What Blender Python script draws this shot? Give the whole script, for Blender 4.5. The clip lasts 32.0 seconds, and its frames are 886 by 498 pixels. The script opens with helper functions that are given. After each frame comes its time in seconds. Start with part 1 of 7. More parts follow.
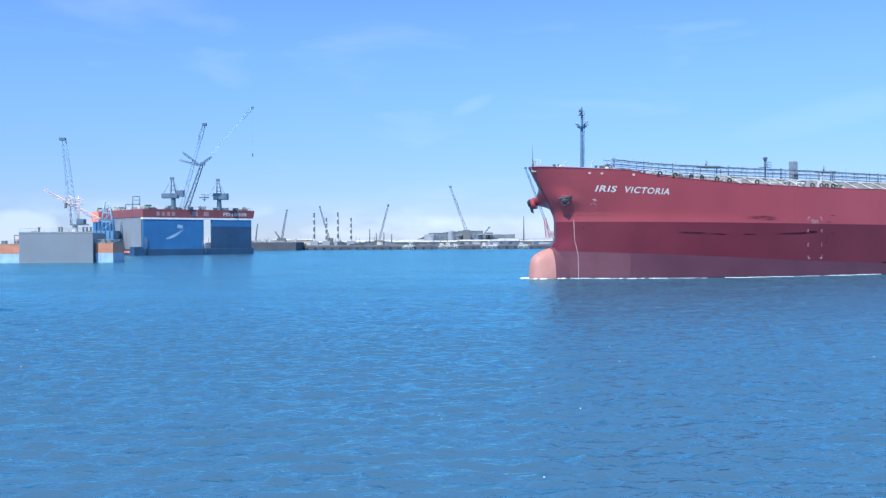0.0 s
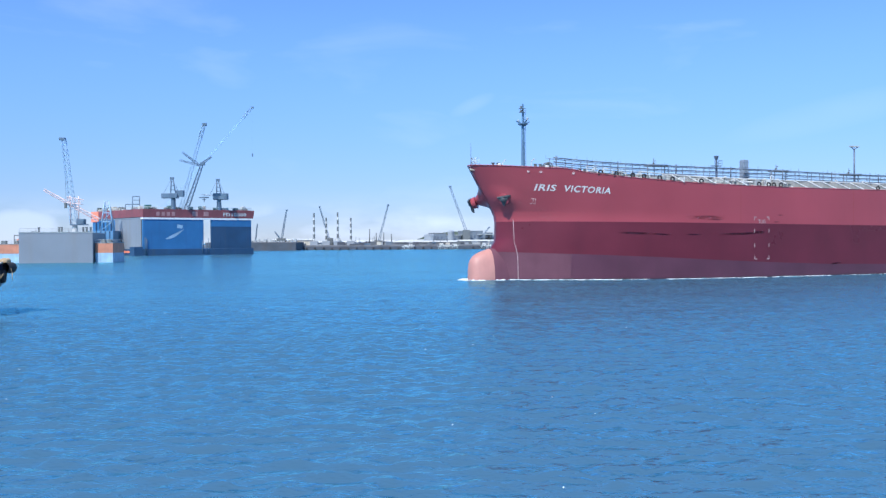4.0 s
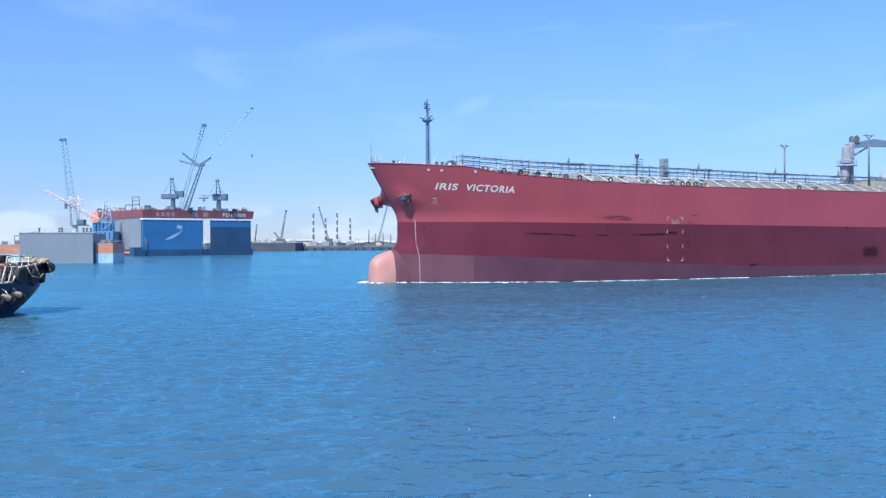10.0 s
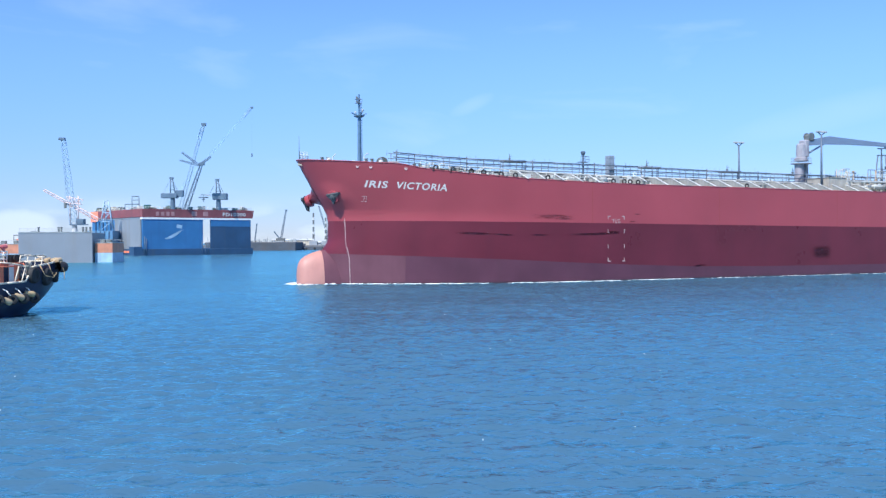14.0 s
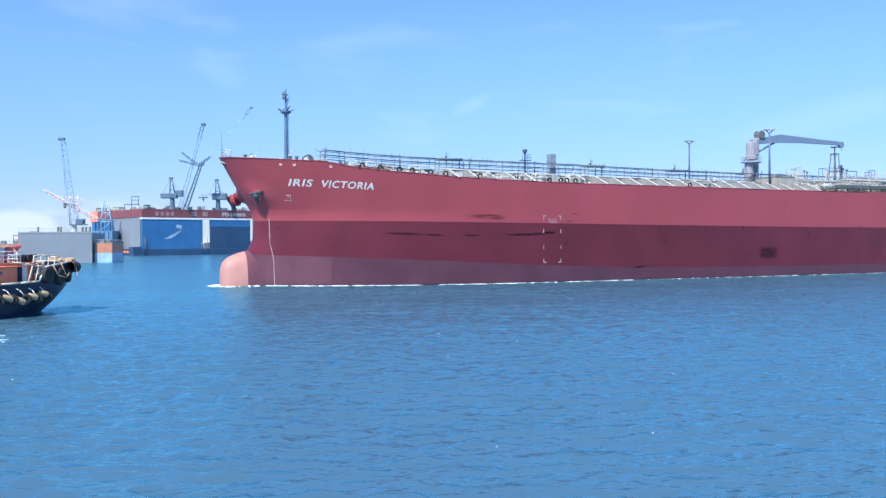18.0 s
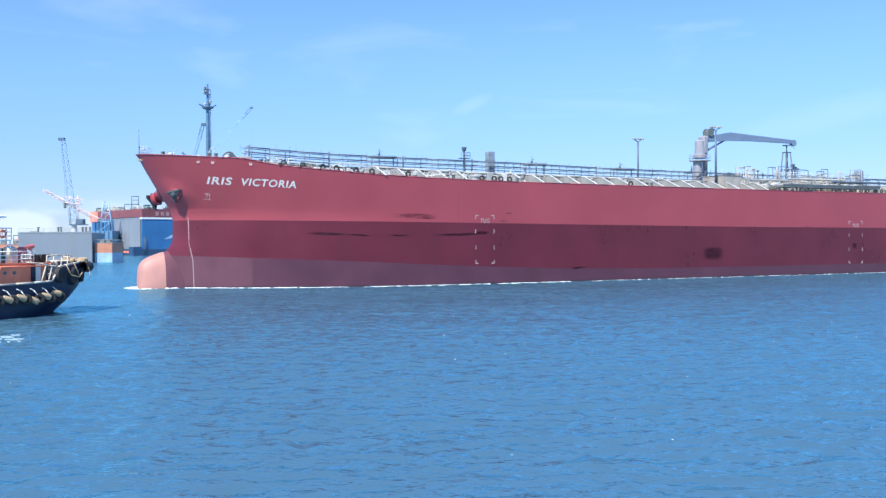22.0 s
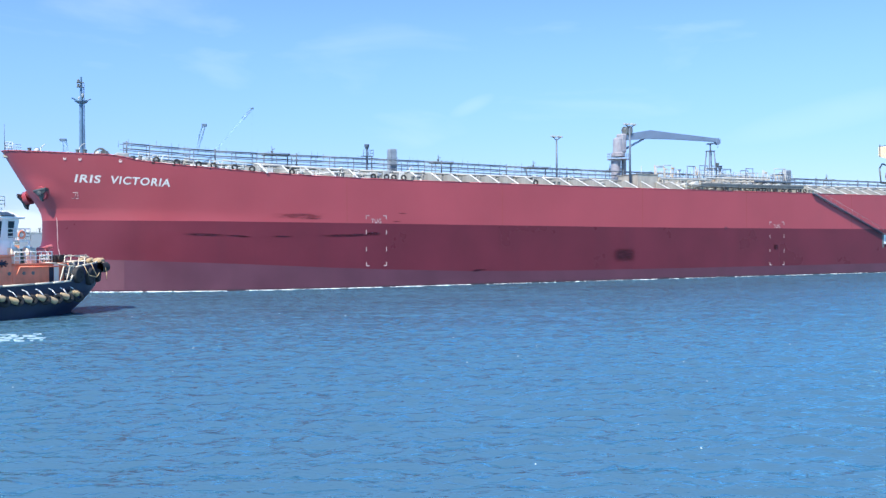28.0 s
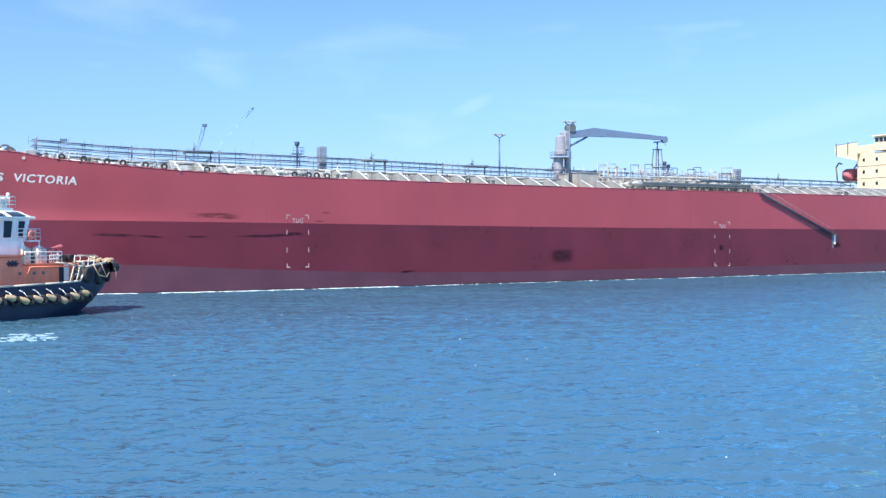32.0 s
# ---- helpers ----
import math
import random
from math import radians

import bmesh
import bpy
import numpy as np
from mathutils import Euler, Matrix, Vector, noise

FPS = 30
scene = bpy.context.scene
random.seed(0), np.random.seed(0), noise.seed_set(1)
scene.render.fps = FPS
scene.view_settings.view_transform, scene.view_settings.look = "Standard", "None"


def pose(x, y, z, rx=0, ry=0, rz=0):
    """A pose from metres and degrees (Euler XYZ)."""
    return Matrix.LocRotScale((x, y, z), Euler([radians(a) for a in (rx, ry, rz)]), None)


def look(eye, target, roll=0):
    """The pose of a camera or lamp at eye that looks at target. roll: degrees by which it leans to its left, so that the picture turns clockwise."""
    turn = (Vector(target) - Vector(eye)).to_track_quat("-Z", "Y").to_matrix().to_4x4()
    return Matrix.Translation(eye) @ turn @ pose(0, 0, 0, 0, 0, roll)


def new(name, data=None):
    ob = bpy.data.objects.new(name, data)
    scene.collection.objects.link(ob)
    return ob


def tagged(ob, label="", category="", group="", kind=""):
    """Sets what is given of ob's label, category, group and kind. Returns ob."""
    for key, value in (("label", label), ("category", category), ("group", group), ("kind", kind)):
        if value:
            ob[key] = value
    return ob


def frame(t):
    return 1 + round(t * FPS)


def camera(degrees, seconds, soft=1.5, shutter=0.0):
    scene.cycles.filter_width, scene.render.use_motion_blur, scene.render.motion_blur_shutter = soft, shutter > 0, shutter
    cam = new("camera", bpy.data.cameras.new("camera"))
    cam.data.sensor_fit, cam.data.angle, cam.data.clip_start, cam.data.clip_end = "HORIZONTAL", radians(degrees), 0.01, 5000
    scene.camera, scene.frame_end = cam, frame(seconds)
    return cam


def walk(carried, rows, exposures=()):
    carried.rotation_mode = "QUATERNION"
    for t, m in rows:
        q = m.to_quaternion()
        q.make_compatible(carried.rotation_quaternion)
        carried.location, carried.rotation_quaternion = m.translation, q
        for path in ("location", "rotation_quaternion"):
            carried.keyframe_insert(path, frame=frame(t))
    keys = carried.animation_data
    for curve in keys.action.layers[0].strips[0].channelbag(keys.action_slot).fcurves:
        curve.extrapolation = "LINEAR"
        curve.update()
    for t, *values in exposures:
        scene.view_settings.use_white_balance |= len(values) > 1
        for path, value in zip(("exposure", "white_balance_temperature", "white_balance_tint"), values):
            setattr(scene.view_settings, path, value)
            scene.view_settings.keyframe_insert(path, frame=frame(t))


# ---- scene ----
# ---- camera ----
cam = camera(48.26, 32.0, soft=1.4)


def view(back, yaw=0.0, tilt=0.0):
    # a hand-held camera; its small steps back imitate focus breathing, fitted to the view
    return pose(0, -back, 6.2, 89.54 + tilt, 0.33, yaw)


walk(cam, [
    (0, view(-0.5, 0.04, -0.01)), (4, view(-0.45, 0.03, -0.01)), (8.5, view(-0.4, 0.03, -0.01)),
    (9, view(0.45, 0.0, 0.02)), (12.1, view(0.5, -0.02, 0.02)), (12.6, view(-0.2, 0.0, -0.015)),
    (18, view(-0.1, -0.03, -0.01)), (25.5, view(0.0, -0.02, -0.015)), (27.5, view(0.5, 0.0, 0.025)),
    (30, view(0.5, 0.0, 0.03)), (32, view(0.4, 0.02, 0.03))],
    exposures=[(0, 0.82, 5950, 10), (4, 0.78, 5950, 10), (9, 0.80, 6000, 10), (13, 0.90, 6100, 10), (17, 0.98, 6200, 10), (25, 1.08, 6380, 10), (32, 1.16, 6480, 10)])

# ---- world, sun ----
SUN_ELEV, SUN_AZ = radians(52), radians(210)   # azimuth clockwise from +y
world = bpy.data.worlds.new("world")
scene.world = world
world.use_nodes = True
wn, wl = world.node_tree.nodes, world.node_tree.links
wn.clear()
sky = wn.new("ShaderNodeTexSky")
sky.sky_type, sky.sun_disc = "NISHITA", False
sky.sun_elevation, sky.sun_rotation = SUN_ELEV, SUN_AZ
sky.air_density, sky.dust_density, sky.ozone_density, sky.altitude = 1.1, 0.0, 4.0, 0
geo = wn.new("ShaderNodeTexCoord")
sep = wn.new("ShaderNodeSeparateXYZ")
wl.new(geo.outputs["Generated"], sep.inputs[0])
# low cumulus banks near the horizon and faint cirrus higher up
cmap = wn.new("ShaderNodeMapping")
cmap.inputs["Scale"].default_value = (5.0, 5.0, 14.0)
wl.new(geo.outputs["Generated"], cmap.inputs[0])
cn = wn.new("ShaderNodeTexNoise")
cn.inputs["Scale"].default_value, cn.inputs["Detail"].default_value = 2.2, 8
wl.new(cmap.outputs[0], cn.inputs["Vector"])
cr = wn.new("ShaderNodeMapRange")
cr.inputs[1].default_value, cr.inputs[2].default_value = 0.43, 0.68
wl.new(cn.outputs[0], cr.inputs[0])
lowr = wn.new("ShaderNodeMapRange")
lowr.inputs[1].default_value, lowr.inputs[2].default_value = 0.012, 0.052
lowr.inputs[3].default_value, lowr.inputs[4].default_value = 0.65, 0.0
lowr.interpolation_type = "SMOOTHSTEP"
wl.new(sep.outputs[2], lowr.inputs[0])
low = wn.new("ShaderNodeMath")
low.operation = "MULTIPLY"
wl.new(cr.outputs[0], low.inputs[0]), wl.new(lowr.outputs[0], low.inputs[1])
cm2 = wn.new("ShaderNodeMapping")
cm2.inputs["Scale"].default_value = (3.0, 3.0, 11.0)
cm2.inputs["Rotation"].default_value = (0.0, 0.25, 0.0)
wl.new(geo.outputs["Generated"], cm2.inputs[0])
ci = wn.new("ShaderNodeTexNoise")
ci.inputs["Scale"].default_value, ci.inputs["Detail"].default_value = 1.6, 9
ci.inputs["Distortion"].default_value = 0.4
wl.new(cm2.outputs[0], ci.inputs["Vector"])
cir = wn.new("ShaderNodeMapRange")
cir.inputs[1].default_value, cir.inputs[2].default_value, cir.inputs[4].default_value = 0.58, 0.85, 0.20
wl.new(ci.outputs[0], cir.inputs[0])
bank = None
for axis, lo, hi in ((0, -0.345, -0.375), (0, -0.56, -0.46), (2, 0.041, 0.020)):
    k = wn.new("ShaderNodeMapRange")
    k.interpolation_type = "SMOOTHSTEP"
    k.inputs[1].default_value, k.inputs[2].default_value = lo, hi
    wl.new(sep.outputs[axis], k.inputs[0])
    if bank:
        p = wn.new("ShaderNodeMath")
        p.operation = "MULTIPLY"
        wl.new(bank.outputs[0], p.inputs[0]), wl.new(k.outputs[0], p.inputs[1])
        bank = p
    else:
        bank = k
puff = wn.new("ShaderNodeTexNoise")
puff.inputs["Scale"].default_value, puff.inputs["Detail"].default_value = 34, 8
wl.new(geo.outputs["Generated"], puff.inputs["Vector"])
lump = wn.new("ShaderNodeMath")
lump.operation = "ADD"
wl.new(bank.outputs[0], lump.inputs[0]), wl.new(puff.outputs[0], lump.inputs[1])
edge = wn.new("ShaderNodeMapRange")
edge.interpolation_type = "SMOOTHSTEP"
edge.inputs[1].default_value, edge.inputs[2].default_value, edge.inputs[4].default_value = 0.82, 1.5, 0.42
wl.new(lump.outputs[0], edge.inputs[0])
joined = wn.new("ShaderNodeMath")
joined.operation = "MAXIMUM"
wl.new(low.outputs[0], joined.inputs[0]), wl.new(edge.outputs[0], joined.inputs[1])
both = wn.new("ShaderNodeMath")
both.operation = "MAXIMUM"
wl.new(joined.outputs[0], both.inputs[0]), wl.new(cir.outputs[0], both.inputs[1])


def sky_maths(op, p, q):
    k = wn.new("ShaderNodeMath")
    k.operation = op
    for i, v in enumerate((p, q)):
        if isinstance(v, (int, float)):
            k.inputs[i].default_value = v
        else:
            wl.new(v, k.inputs[i])
    return k.outputs[0]


def wisp(toward, long, wide, tilt, thick):
    """A small frayed tuft of high cloud in one part of the sky."""
    d = Vector(toward).normalized()
    side = Vector((d.y, -d.x, 0)).normalized()
    up = side.cross(d)
    run = side * math.cos(tilt) + up * math.sin(tilt)
    across = up * math.cos(tilt) - side * math.sin(tilt)
    total = 0.0
    for axis, size in ((run, long), (across, wide)):
        k = wn.new("ShaderNodeVectorMath")
        k.operation = "DOT_PRODUCT"
        k.inputs[1].default_value = axis / size
        wl.new(geo.outputs["Generated"], k.inputs[0])
        off = sky_maths("SUBTRACT", k.outputs["Value"], d.dot(axis) / size)
        total = sky_maths("ADD", sky_maths("MULTIPLY", off, off), total)
    body = sky_maths("MAXIMUM", sky_maths("SUBTRACT", 1.0, total), 0.0)
    return sky_maths("MULTIPLY", sky_maths("MULTIPLY", body, ci.outputs[0]), thick)


clouds = both.outputs[0]
for args in (((0.030, 1, 0.137), 0.026, 0.008, 0.42, 0.19), ((0.40, 1, 0.128), 0.11, 0.017, 0.2, 0.17)):
    clouds = sky_maths("MAXIMUM", clouds, wisp(*args))
tint = wn.new("ShaderNodeMix")
tint.data_type, tint.blend_type = "RGBA", "MULTIPLY"
tint.inputs[0].default_value = 1.0
ramp = wn.new("ShaderNodeValToRGB")   # clear maritime air: the glare low in the sky stays blue
ramp.color_ramp.interpolation = "EASE"
ramp.color_ramp.elements[0].position, ramp.color_ramp.elements[0].color = 0.0, (0.343, 0.424, 0.70, 1)
ramp.color_ramp.elements[1].position, ramp.color_ramp.elements[1].color = 0.55, (0.76, 0.87, 1.0, 1)
mid = ramp.color_ramp.elements.new(0.22)
mid.color = (0.503, 0.630, 0.900, 1)
wl.new(sep.outputs[2], ramp.inputs[0])
wl.new(ramp.outputs[0], tint.inputs[7])
wl.new(sky.outputs[0], tint.inputs[6])
cmix = wn.new("ShaderNodeMix")
cmix.data_type = "RGBA"
cmix.inputs[7].default_value = (4.9, 5.5, 6.6, 1)
wl.new(clouds, cmix.inputs[0]), wl.new(tint.outputs[2], cmix.inputs[6])
bgn = wn.new("ShaderNodeBackground")
bgn.inputs["Strength"].default_value = 0.112
wl.new(cmix.outputs[2], bgn.inputs[0])
wout = wn.new("ShaderNodeOutputWorld")
wl.new(bgn.outputs[0], wout.inputs[0])

sd = bpy.data.lights.new("sun", "SUN")
sd.energy, sd.angle, sd.color = 3.7, radians(0.53), (1.0, 0.95, 0.86)
sun = new("sun", sd)
sv = Vector((math.sin(SUN_AZ) * math.cos(SUN_ELEV), math.cos(SUN_AZ) * math.cos(SUN_ELEV), math.sin(SUN_ELEV)))
sun.matrix_world = look(sv * 200, (0, 0, 0))


# ---- materials ----
def paint(name, color, rough=0.5, metal=0.0, var=0.18, scale=0.6, grime=0.25, bump=0.02, rust=0.0, dirt=(0.09, 0.06, 0.045), spec=0.5):
    """Weathered paint or metal: two scales of variation, vertical streaks of dirt, fine relief."""
    m = bpy.data.materials.new(name)
    m.use_nodes = True
    n, l = m.node_tree.nodes, m.node_tree.links
    b = n["Principled BSDF"]
    b.inputs["Metallic"].default_value = metal
    b.inputs["Specular IOR Level"].default_value = spec
    tc = n.new("ShaderNodeTexCoord")
    n1 = n.new("ShaderNodeTexNoise")
    n1.inputs["Scale"].default_value, n1.inputs["Detail"].default_value = scale, 6
    l.new(tc.outputs["Object"], n1.inputs["Vector"])
    ramp = n.new("ShaderNodeMapRange")
    ramp.inputs[1].default_value, ramp.inputs[2].default_value = 0.3, 0.7
    ramp.inputs[3].default_value, ramp.inputs[4].default_value = 1 - var, 1 + var
    l.new(n1.outputs[0], ramp.inputs[0])
    mul = n.new("ShaderNodeVectorMath")
    mul.operation = "SCALE"
    mul.inputs[0].default_value = color
    l.new(ramp.outputs[0], mul.inputs["Scale"])
    mp = n.new("ShaderNodeMapping")
    mp.inputs["Scale"].default_value = (1.0, 1.0, 0.09)
    l.new(tc.outputs["Object"], mp.inputs[0])
    n2 = n.new("ShaderNodeTexNoise")
    n2.inputs["Scale"].default_value, n2.inputs["Detail"].default_value = scale * 2.6, 7
    l.new(mp.outputs[0], n2.inputs["Vector"])
    r2 = n.new("ShaderNodeMapRange")
    r2.inputs[1].default_value, r2.inputs[2].default_value, r2.inputs[4].default_value = 0.5, 0.8, grime
    l.new(n2.outputs[0], r2.inputs[0])
    mix = n.new("ShaderNodeMix")
    mix.data_type = "RGBA"
    mix.inputs[7].default_value = (*dirt, 1)
    l.new(r2.outputs[0], mix.inputs[0]), l.new(mul.outputs[0], mix.inputs[6])
    last = mix.outputs[2]
    if rust:
        n3 = n.new("ShaderNodeTexNoise")
        n3.inputs["Scale"].default_value, n3.inputs["Detail"].default_value = scale * 1.7, 10
        l.new(tc.outputs["Object"], n3.inputs["Vector"])
        r3 = n.new("ShaderNodeMapRange")
        r3.inputs[1].default_value, r3.inputs[2].default_value, r3.inputs[4].default_value = 0.58, 0.66, rust
        l.new(n3.outputs[0], r3.inputs[0])
        mx = n.new("ShaderNodeMix")
        mx.data_type = "RGBA"
        mx.inputs[7].default_value = (0.12, 0.05, 0.03, 1)
        l.new(r3.outputs[0], mx.inputs[0]), l.new(last, mx.inputs[6])
        last = mx.outputs[2]
    l.new(last, b.inputs["Base Color"])
    rr = n.new("ShaderNodeMapRange")
    rr.inputs[3].default_value, rr.inputs[4].default_value = max(rough - 0.12, 0.05), min(rough + 0.15, 1)
    l.new(n1.outputs[0], rr.inputs[0])
    l.new(rr.outputs[0], b.inputs["Roughness"])
    if bump:
        nb = n.new("ShaderNodeTexNoise")
        nb.inputs["Scale"].default_value, nb.inputs["Detail"].default_value = scale * 4, 5
        l.new(tc.outputs["Object"], nb.inputs["Vector"])
        bp = n.new("ShaderNodeBump")
        bp.inputs["Strength"].default_value, bp.inputs["Distance"].default_value = 0.5, bump
        l.new(nb.outputs[0], bp.inputs["Height"])
        l.new(bp.outputs[0], b.inputs["Normal"])
    return m


WATER_A, WATER_B = (0.053, 0.121, 0.188), (0.062, 0.137, 0.207)
WATER_GLOSS, WATER_ROUGH = (0.42, 0.92, 1.0), 0.16
RIPPLES = ((0.28, 0.15, 2, 0.6), (0.8, 0.19, 3, 0.6), (2.0, 0.18, 2, 0.6), (4.6, 0.04, 2, 0.7))   # scale, height, detail, stretch


def water_material():
    """Deep harbour water: blue light from below, sky mirrored by the ripples."""
    m = bpy.data.materials.new("sea_water")
    m.use_nodes = True
    n, l = m.node_tree.nodes, m.node_tree.links
    n.remove(n["Principled BSDF"])
    out = n["Material Output"]
    tc = n.new("ShaderNodeTexCoord")

    def noise_of(scale, detail, stretch, turn=0.0, rough=0.5):
        mp = n.new("ShaderNodeMapping")
        mp.inputs["Scale"].default_value = stretch
        mp.inputs["Rotation"].default_value = (0, 0, radians(turn))
        l.new(tc.outputs["Object"], mp.inputs[0])
        t = n.new("ShaderNodeTexNoise")
        t.inputs["Scale"].default_value, t.inputs["Detail"].default_value, t.inputs["Roughness"].default_value = scale, detail, rough
        l.new(mp.outputs[0], t.inputs["Vector"])
        return t.outputs[0]

    def ranged(value, lo, hi, to_lo, to_hi):
        k = n.new("ShaderNodeMapRange")
        for i, v in enumerate((lo, hi, to_lo, to_hi)):
            k.inputs[i + 1].default_value = v
        l.new(value, k.inputs[0])
        return k.outputs[0]

    def maths(op, p, q):
        k = n.new("ShaderNodeMath")
        k.operation = op
        for i, v in enumerate((p, q)):
            if isinstance(v, (int, float)):
                k.inputs[i].default_value = v
            else:
                l.new(v, k.inputs[i])
        return k.outputs[0]
    cm = n.new("ShaderNodeMix")
    cm.data_type = "RGBA"
    cm.inputs[6].default_value, cm.inputs[7].default_value = (*WATER_A, 1), (*WATER_B, 1)
    l.new(noise_of(0.02, 4, (1, 1, 1)), cm.inputs[0])
    # gusts roughen the water in long drifting patches
    gust = maths("MULTIPLY", ranged(noise_of(0.045, 3, (0.55, 1.0, 1.0), -10), 0.3, 0.7, 0.6, 1.35), ranged(noise_of(0.35, 2, (0.5, 1.0, 1.0), -14), 0.3, 0.7, 0.65, 1.3))
    total = 0.0
    for sc, amp, det, st in RIPPLES:
        total = maths("ADD", maths("MULTIPLY", noise_of(sc, det, (st, 1.0, 1.0), -12, 0.55), amp), total)
    bp = n.new("ShaderNodeBump")
    bp.inputs["Strength"].default_value, bp.inputs["Distance"].default_value = 1.0, 1.0
    l.new(maths("MULTIPLY", total, gust), bp.inputs["Height"])
    body = n.new("ShaderNodeBsdfDiffuse")
    l.new(cm.outputs[2], body.inputs["Color"])
    level = n.new("ShaderNodeCombineXYZ")   # light from within the water does not follow the slope of each ripple
    level.inputs[2].default_value = 1.0
    l.new(level.outputs[0], body.inputs["Normal"])
    gloss = n.new("ShaderNodeBsdfGlossy")
    gloss.inputs["Color"].default_value = (*WATER_GLOSS, 1)
    gloss.inputs["Roughness"].default_value = WATER_ROUGH
    l.new(bp.outputs[0], gloss.inputs["Normal"])
    fr = n.new("ShaderNodeFresnel")
    fr.inputs["IOR"].default_value = 1.333
    l.new(bp.outputs[0], fr.inputs["Normal"])
    mix = n.new("ShaderNodeMixShader")
    l.new(fr.outputs[0], mix.inputs[0]), l.new(body.outputs[0], mix.inputs[1]), l.new(gloss.outputs[0], mix.inputs[2])
    l.new(mix.outputs[0], out.inputs["Surface"])
    return m


def foam_material():
    m = paint("sea_foam", (0.66, 0.71, 0.74), 0.8, var=0.15, scale=3, grime=0.1, bump=0.05, dirt=(0.3, 0.4, 0.45))
    return m


def glass_material():
    m = bpy.data.materials.new("window_glass")
    m.use_nodes = True
    b = m.node_tree.nodes["Principled BSDF"]
    b.inputs["Base Color"].default_value = (0.015, 0.025, 0.035, 1)
    b.inputs["Roughness"].default_value = 0.06
    b.inputs["IOR"].default_value = 1.5
    return m


WATER, FOAM, GLASS = water_material(), foam_material(), glass_material()
HULL_RED = paint("topside_red", (0.335, 0.056, 0.069), 0.32, spec=0.45, var=0.07, scale=0.12, grime=0.2, bump=0.012, dirt=(0.26, 0.052, 0.064))
HULL_DARK = paint("boot_top_maroon", (0.120, 0.017, 0.029), 0.30, spec=0.34, var=0.14, scale=0.15, grime=0.3, bump=0.012, dirt=(0.080, 0.016, 0.027))
HULL_PINK = paint("faded_antifouling", (0.098, 0.032, 0.050), 0.32, spec=0.4, var=0.14, scale=0.2, grime=0.45, bump=0.015, dirt=(0.080, 0.030, 0.042))
BOW_PINK = paint("bow_antifouling", (0.135, 0.055, 0.074), 0.6, spec=0.15, var=0.12, scale=0.25, grime=0.35, bump=0.015, dirt=(0.105, 0.044, 0.058))
BULB_PINK = paint("bulb_antifouling", (0.45, 0.21, 0.175), 0.55, var=0.12, scale=0.3, grime=0.3, bump=0.015, dirt=(0.28, 0.12, 0.105))
DECK = paint("deck_grey_green", (0.22, 0.24, 0.22), 0.7, scale=0.4, grime=0.35, rust=0.3)
STEEL = paint("grey_painted_steel", (0.36, 0.38, 0.38), 0.55, scale=1.0, grime=0.3)
DARKSTEEL = paint("dark_grey_steel", (0.12, 0.135, 0.14), 0.6, scale=1.2, grime=0.3)
PALESTEEL = paint("pale_grey_steel", (0.55, 0.56, 0.54), 0.5, scale=0.8, grime=0.25)
CRANE_GREY = paint("crane_warm_grey", (0.27, 0.262, 0.295), 0.5, scale=0.8, grime=0.2)
JIB_SLATE = paint("jib_slate_blue", (0.17, 0.225, 0.32), 0.5, scale=0.3, var=0.08, grime=0.1)
WARM_DECK = paint("warm_grey_deck_steel", (0.40, 0.385, 0.355), 0.6, scale=0.6, grime=0.35)
WASH = paint("thin_wash_foam", (0.30, 0.40, 0.46), 0.8, var=0.2, scale=3, grime=0.2, dirt=(0.2, 0.3, 0.38))
WHITE = paint("white_paint", (0.80, 0.80, 0.78), 0.45, scale=1.0, var=0.06, grime=0.15, dirt=(0.4, 0.36, 0.3))
CREAM = paint("cream_paint", (0.76, 0.57, 0.37), 0.5, scale=0.5, var=0.06, grime=0.12, dirt=(0.45, 0.3, 0.16))
TRUNK_GREY = paint("trunk_blue_grey", (0.20, 0.24, 0.29), 0.55, scale=0.8, grime=0.3)
FRAME_GREY = paint("transverse_grey", (0.29, 0.29, 0.275), 0.65, scale=0.6, grime=0.4)
STORE_GREY = paint("store_warm_grey", (0.36, 0.33, 0.29), 0.6, scale=0.7, grime=0.35)
TAN_STEEL = paint("tan_rusty_steel", (0.42, 0.30, 0.19), 0.65, scale=0.9, grime=0.4, rust=0.3)
BEIGE = paint("beige_paint", (0.50, 0.46, 0.38), 0.6, scale=0.7, grime=0.3)
PIPE = paint("pipe_blue_grey", (0.090, 0.120, 0.165), 0.45, scale=1.5, grime=0.2)
GREEN = paint("dark_green_paint", (0.05, 0.14, 0.13), 0.5, scale=1.0)
ANCHOR = paint("anchor_black_steel", (0.055, 0.062, 0.07), 0.6, scale=1.5, grime=0.3)
BLACK = paint("black_rubber", (0.022, 0.022, 0.024), 0.75, scale=3.0, grime=0.2, dirt=(0.10, 0.09, 0.08))
RUBBED = paint("rubbed_red_paint", (0.30, 0.055, 0.05), 0.7, scale=0.8, var=0.2, grime=0.4)
PINKSTEEL = paint("faded_pink_white", (0.64, 0.50, 0.49), 0.55, scale=0.3)


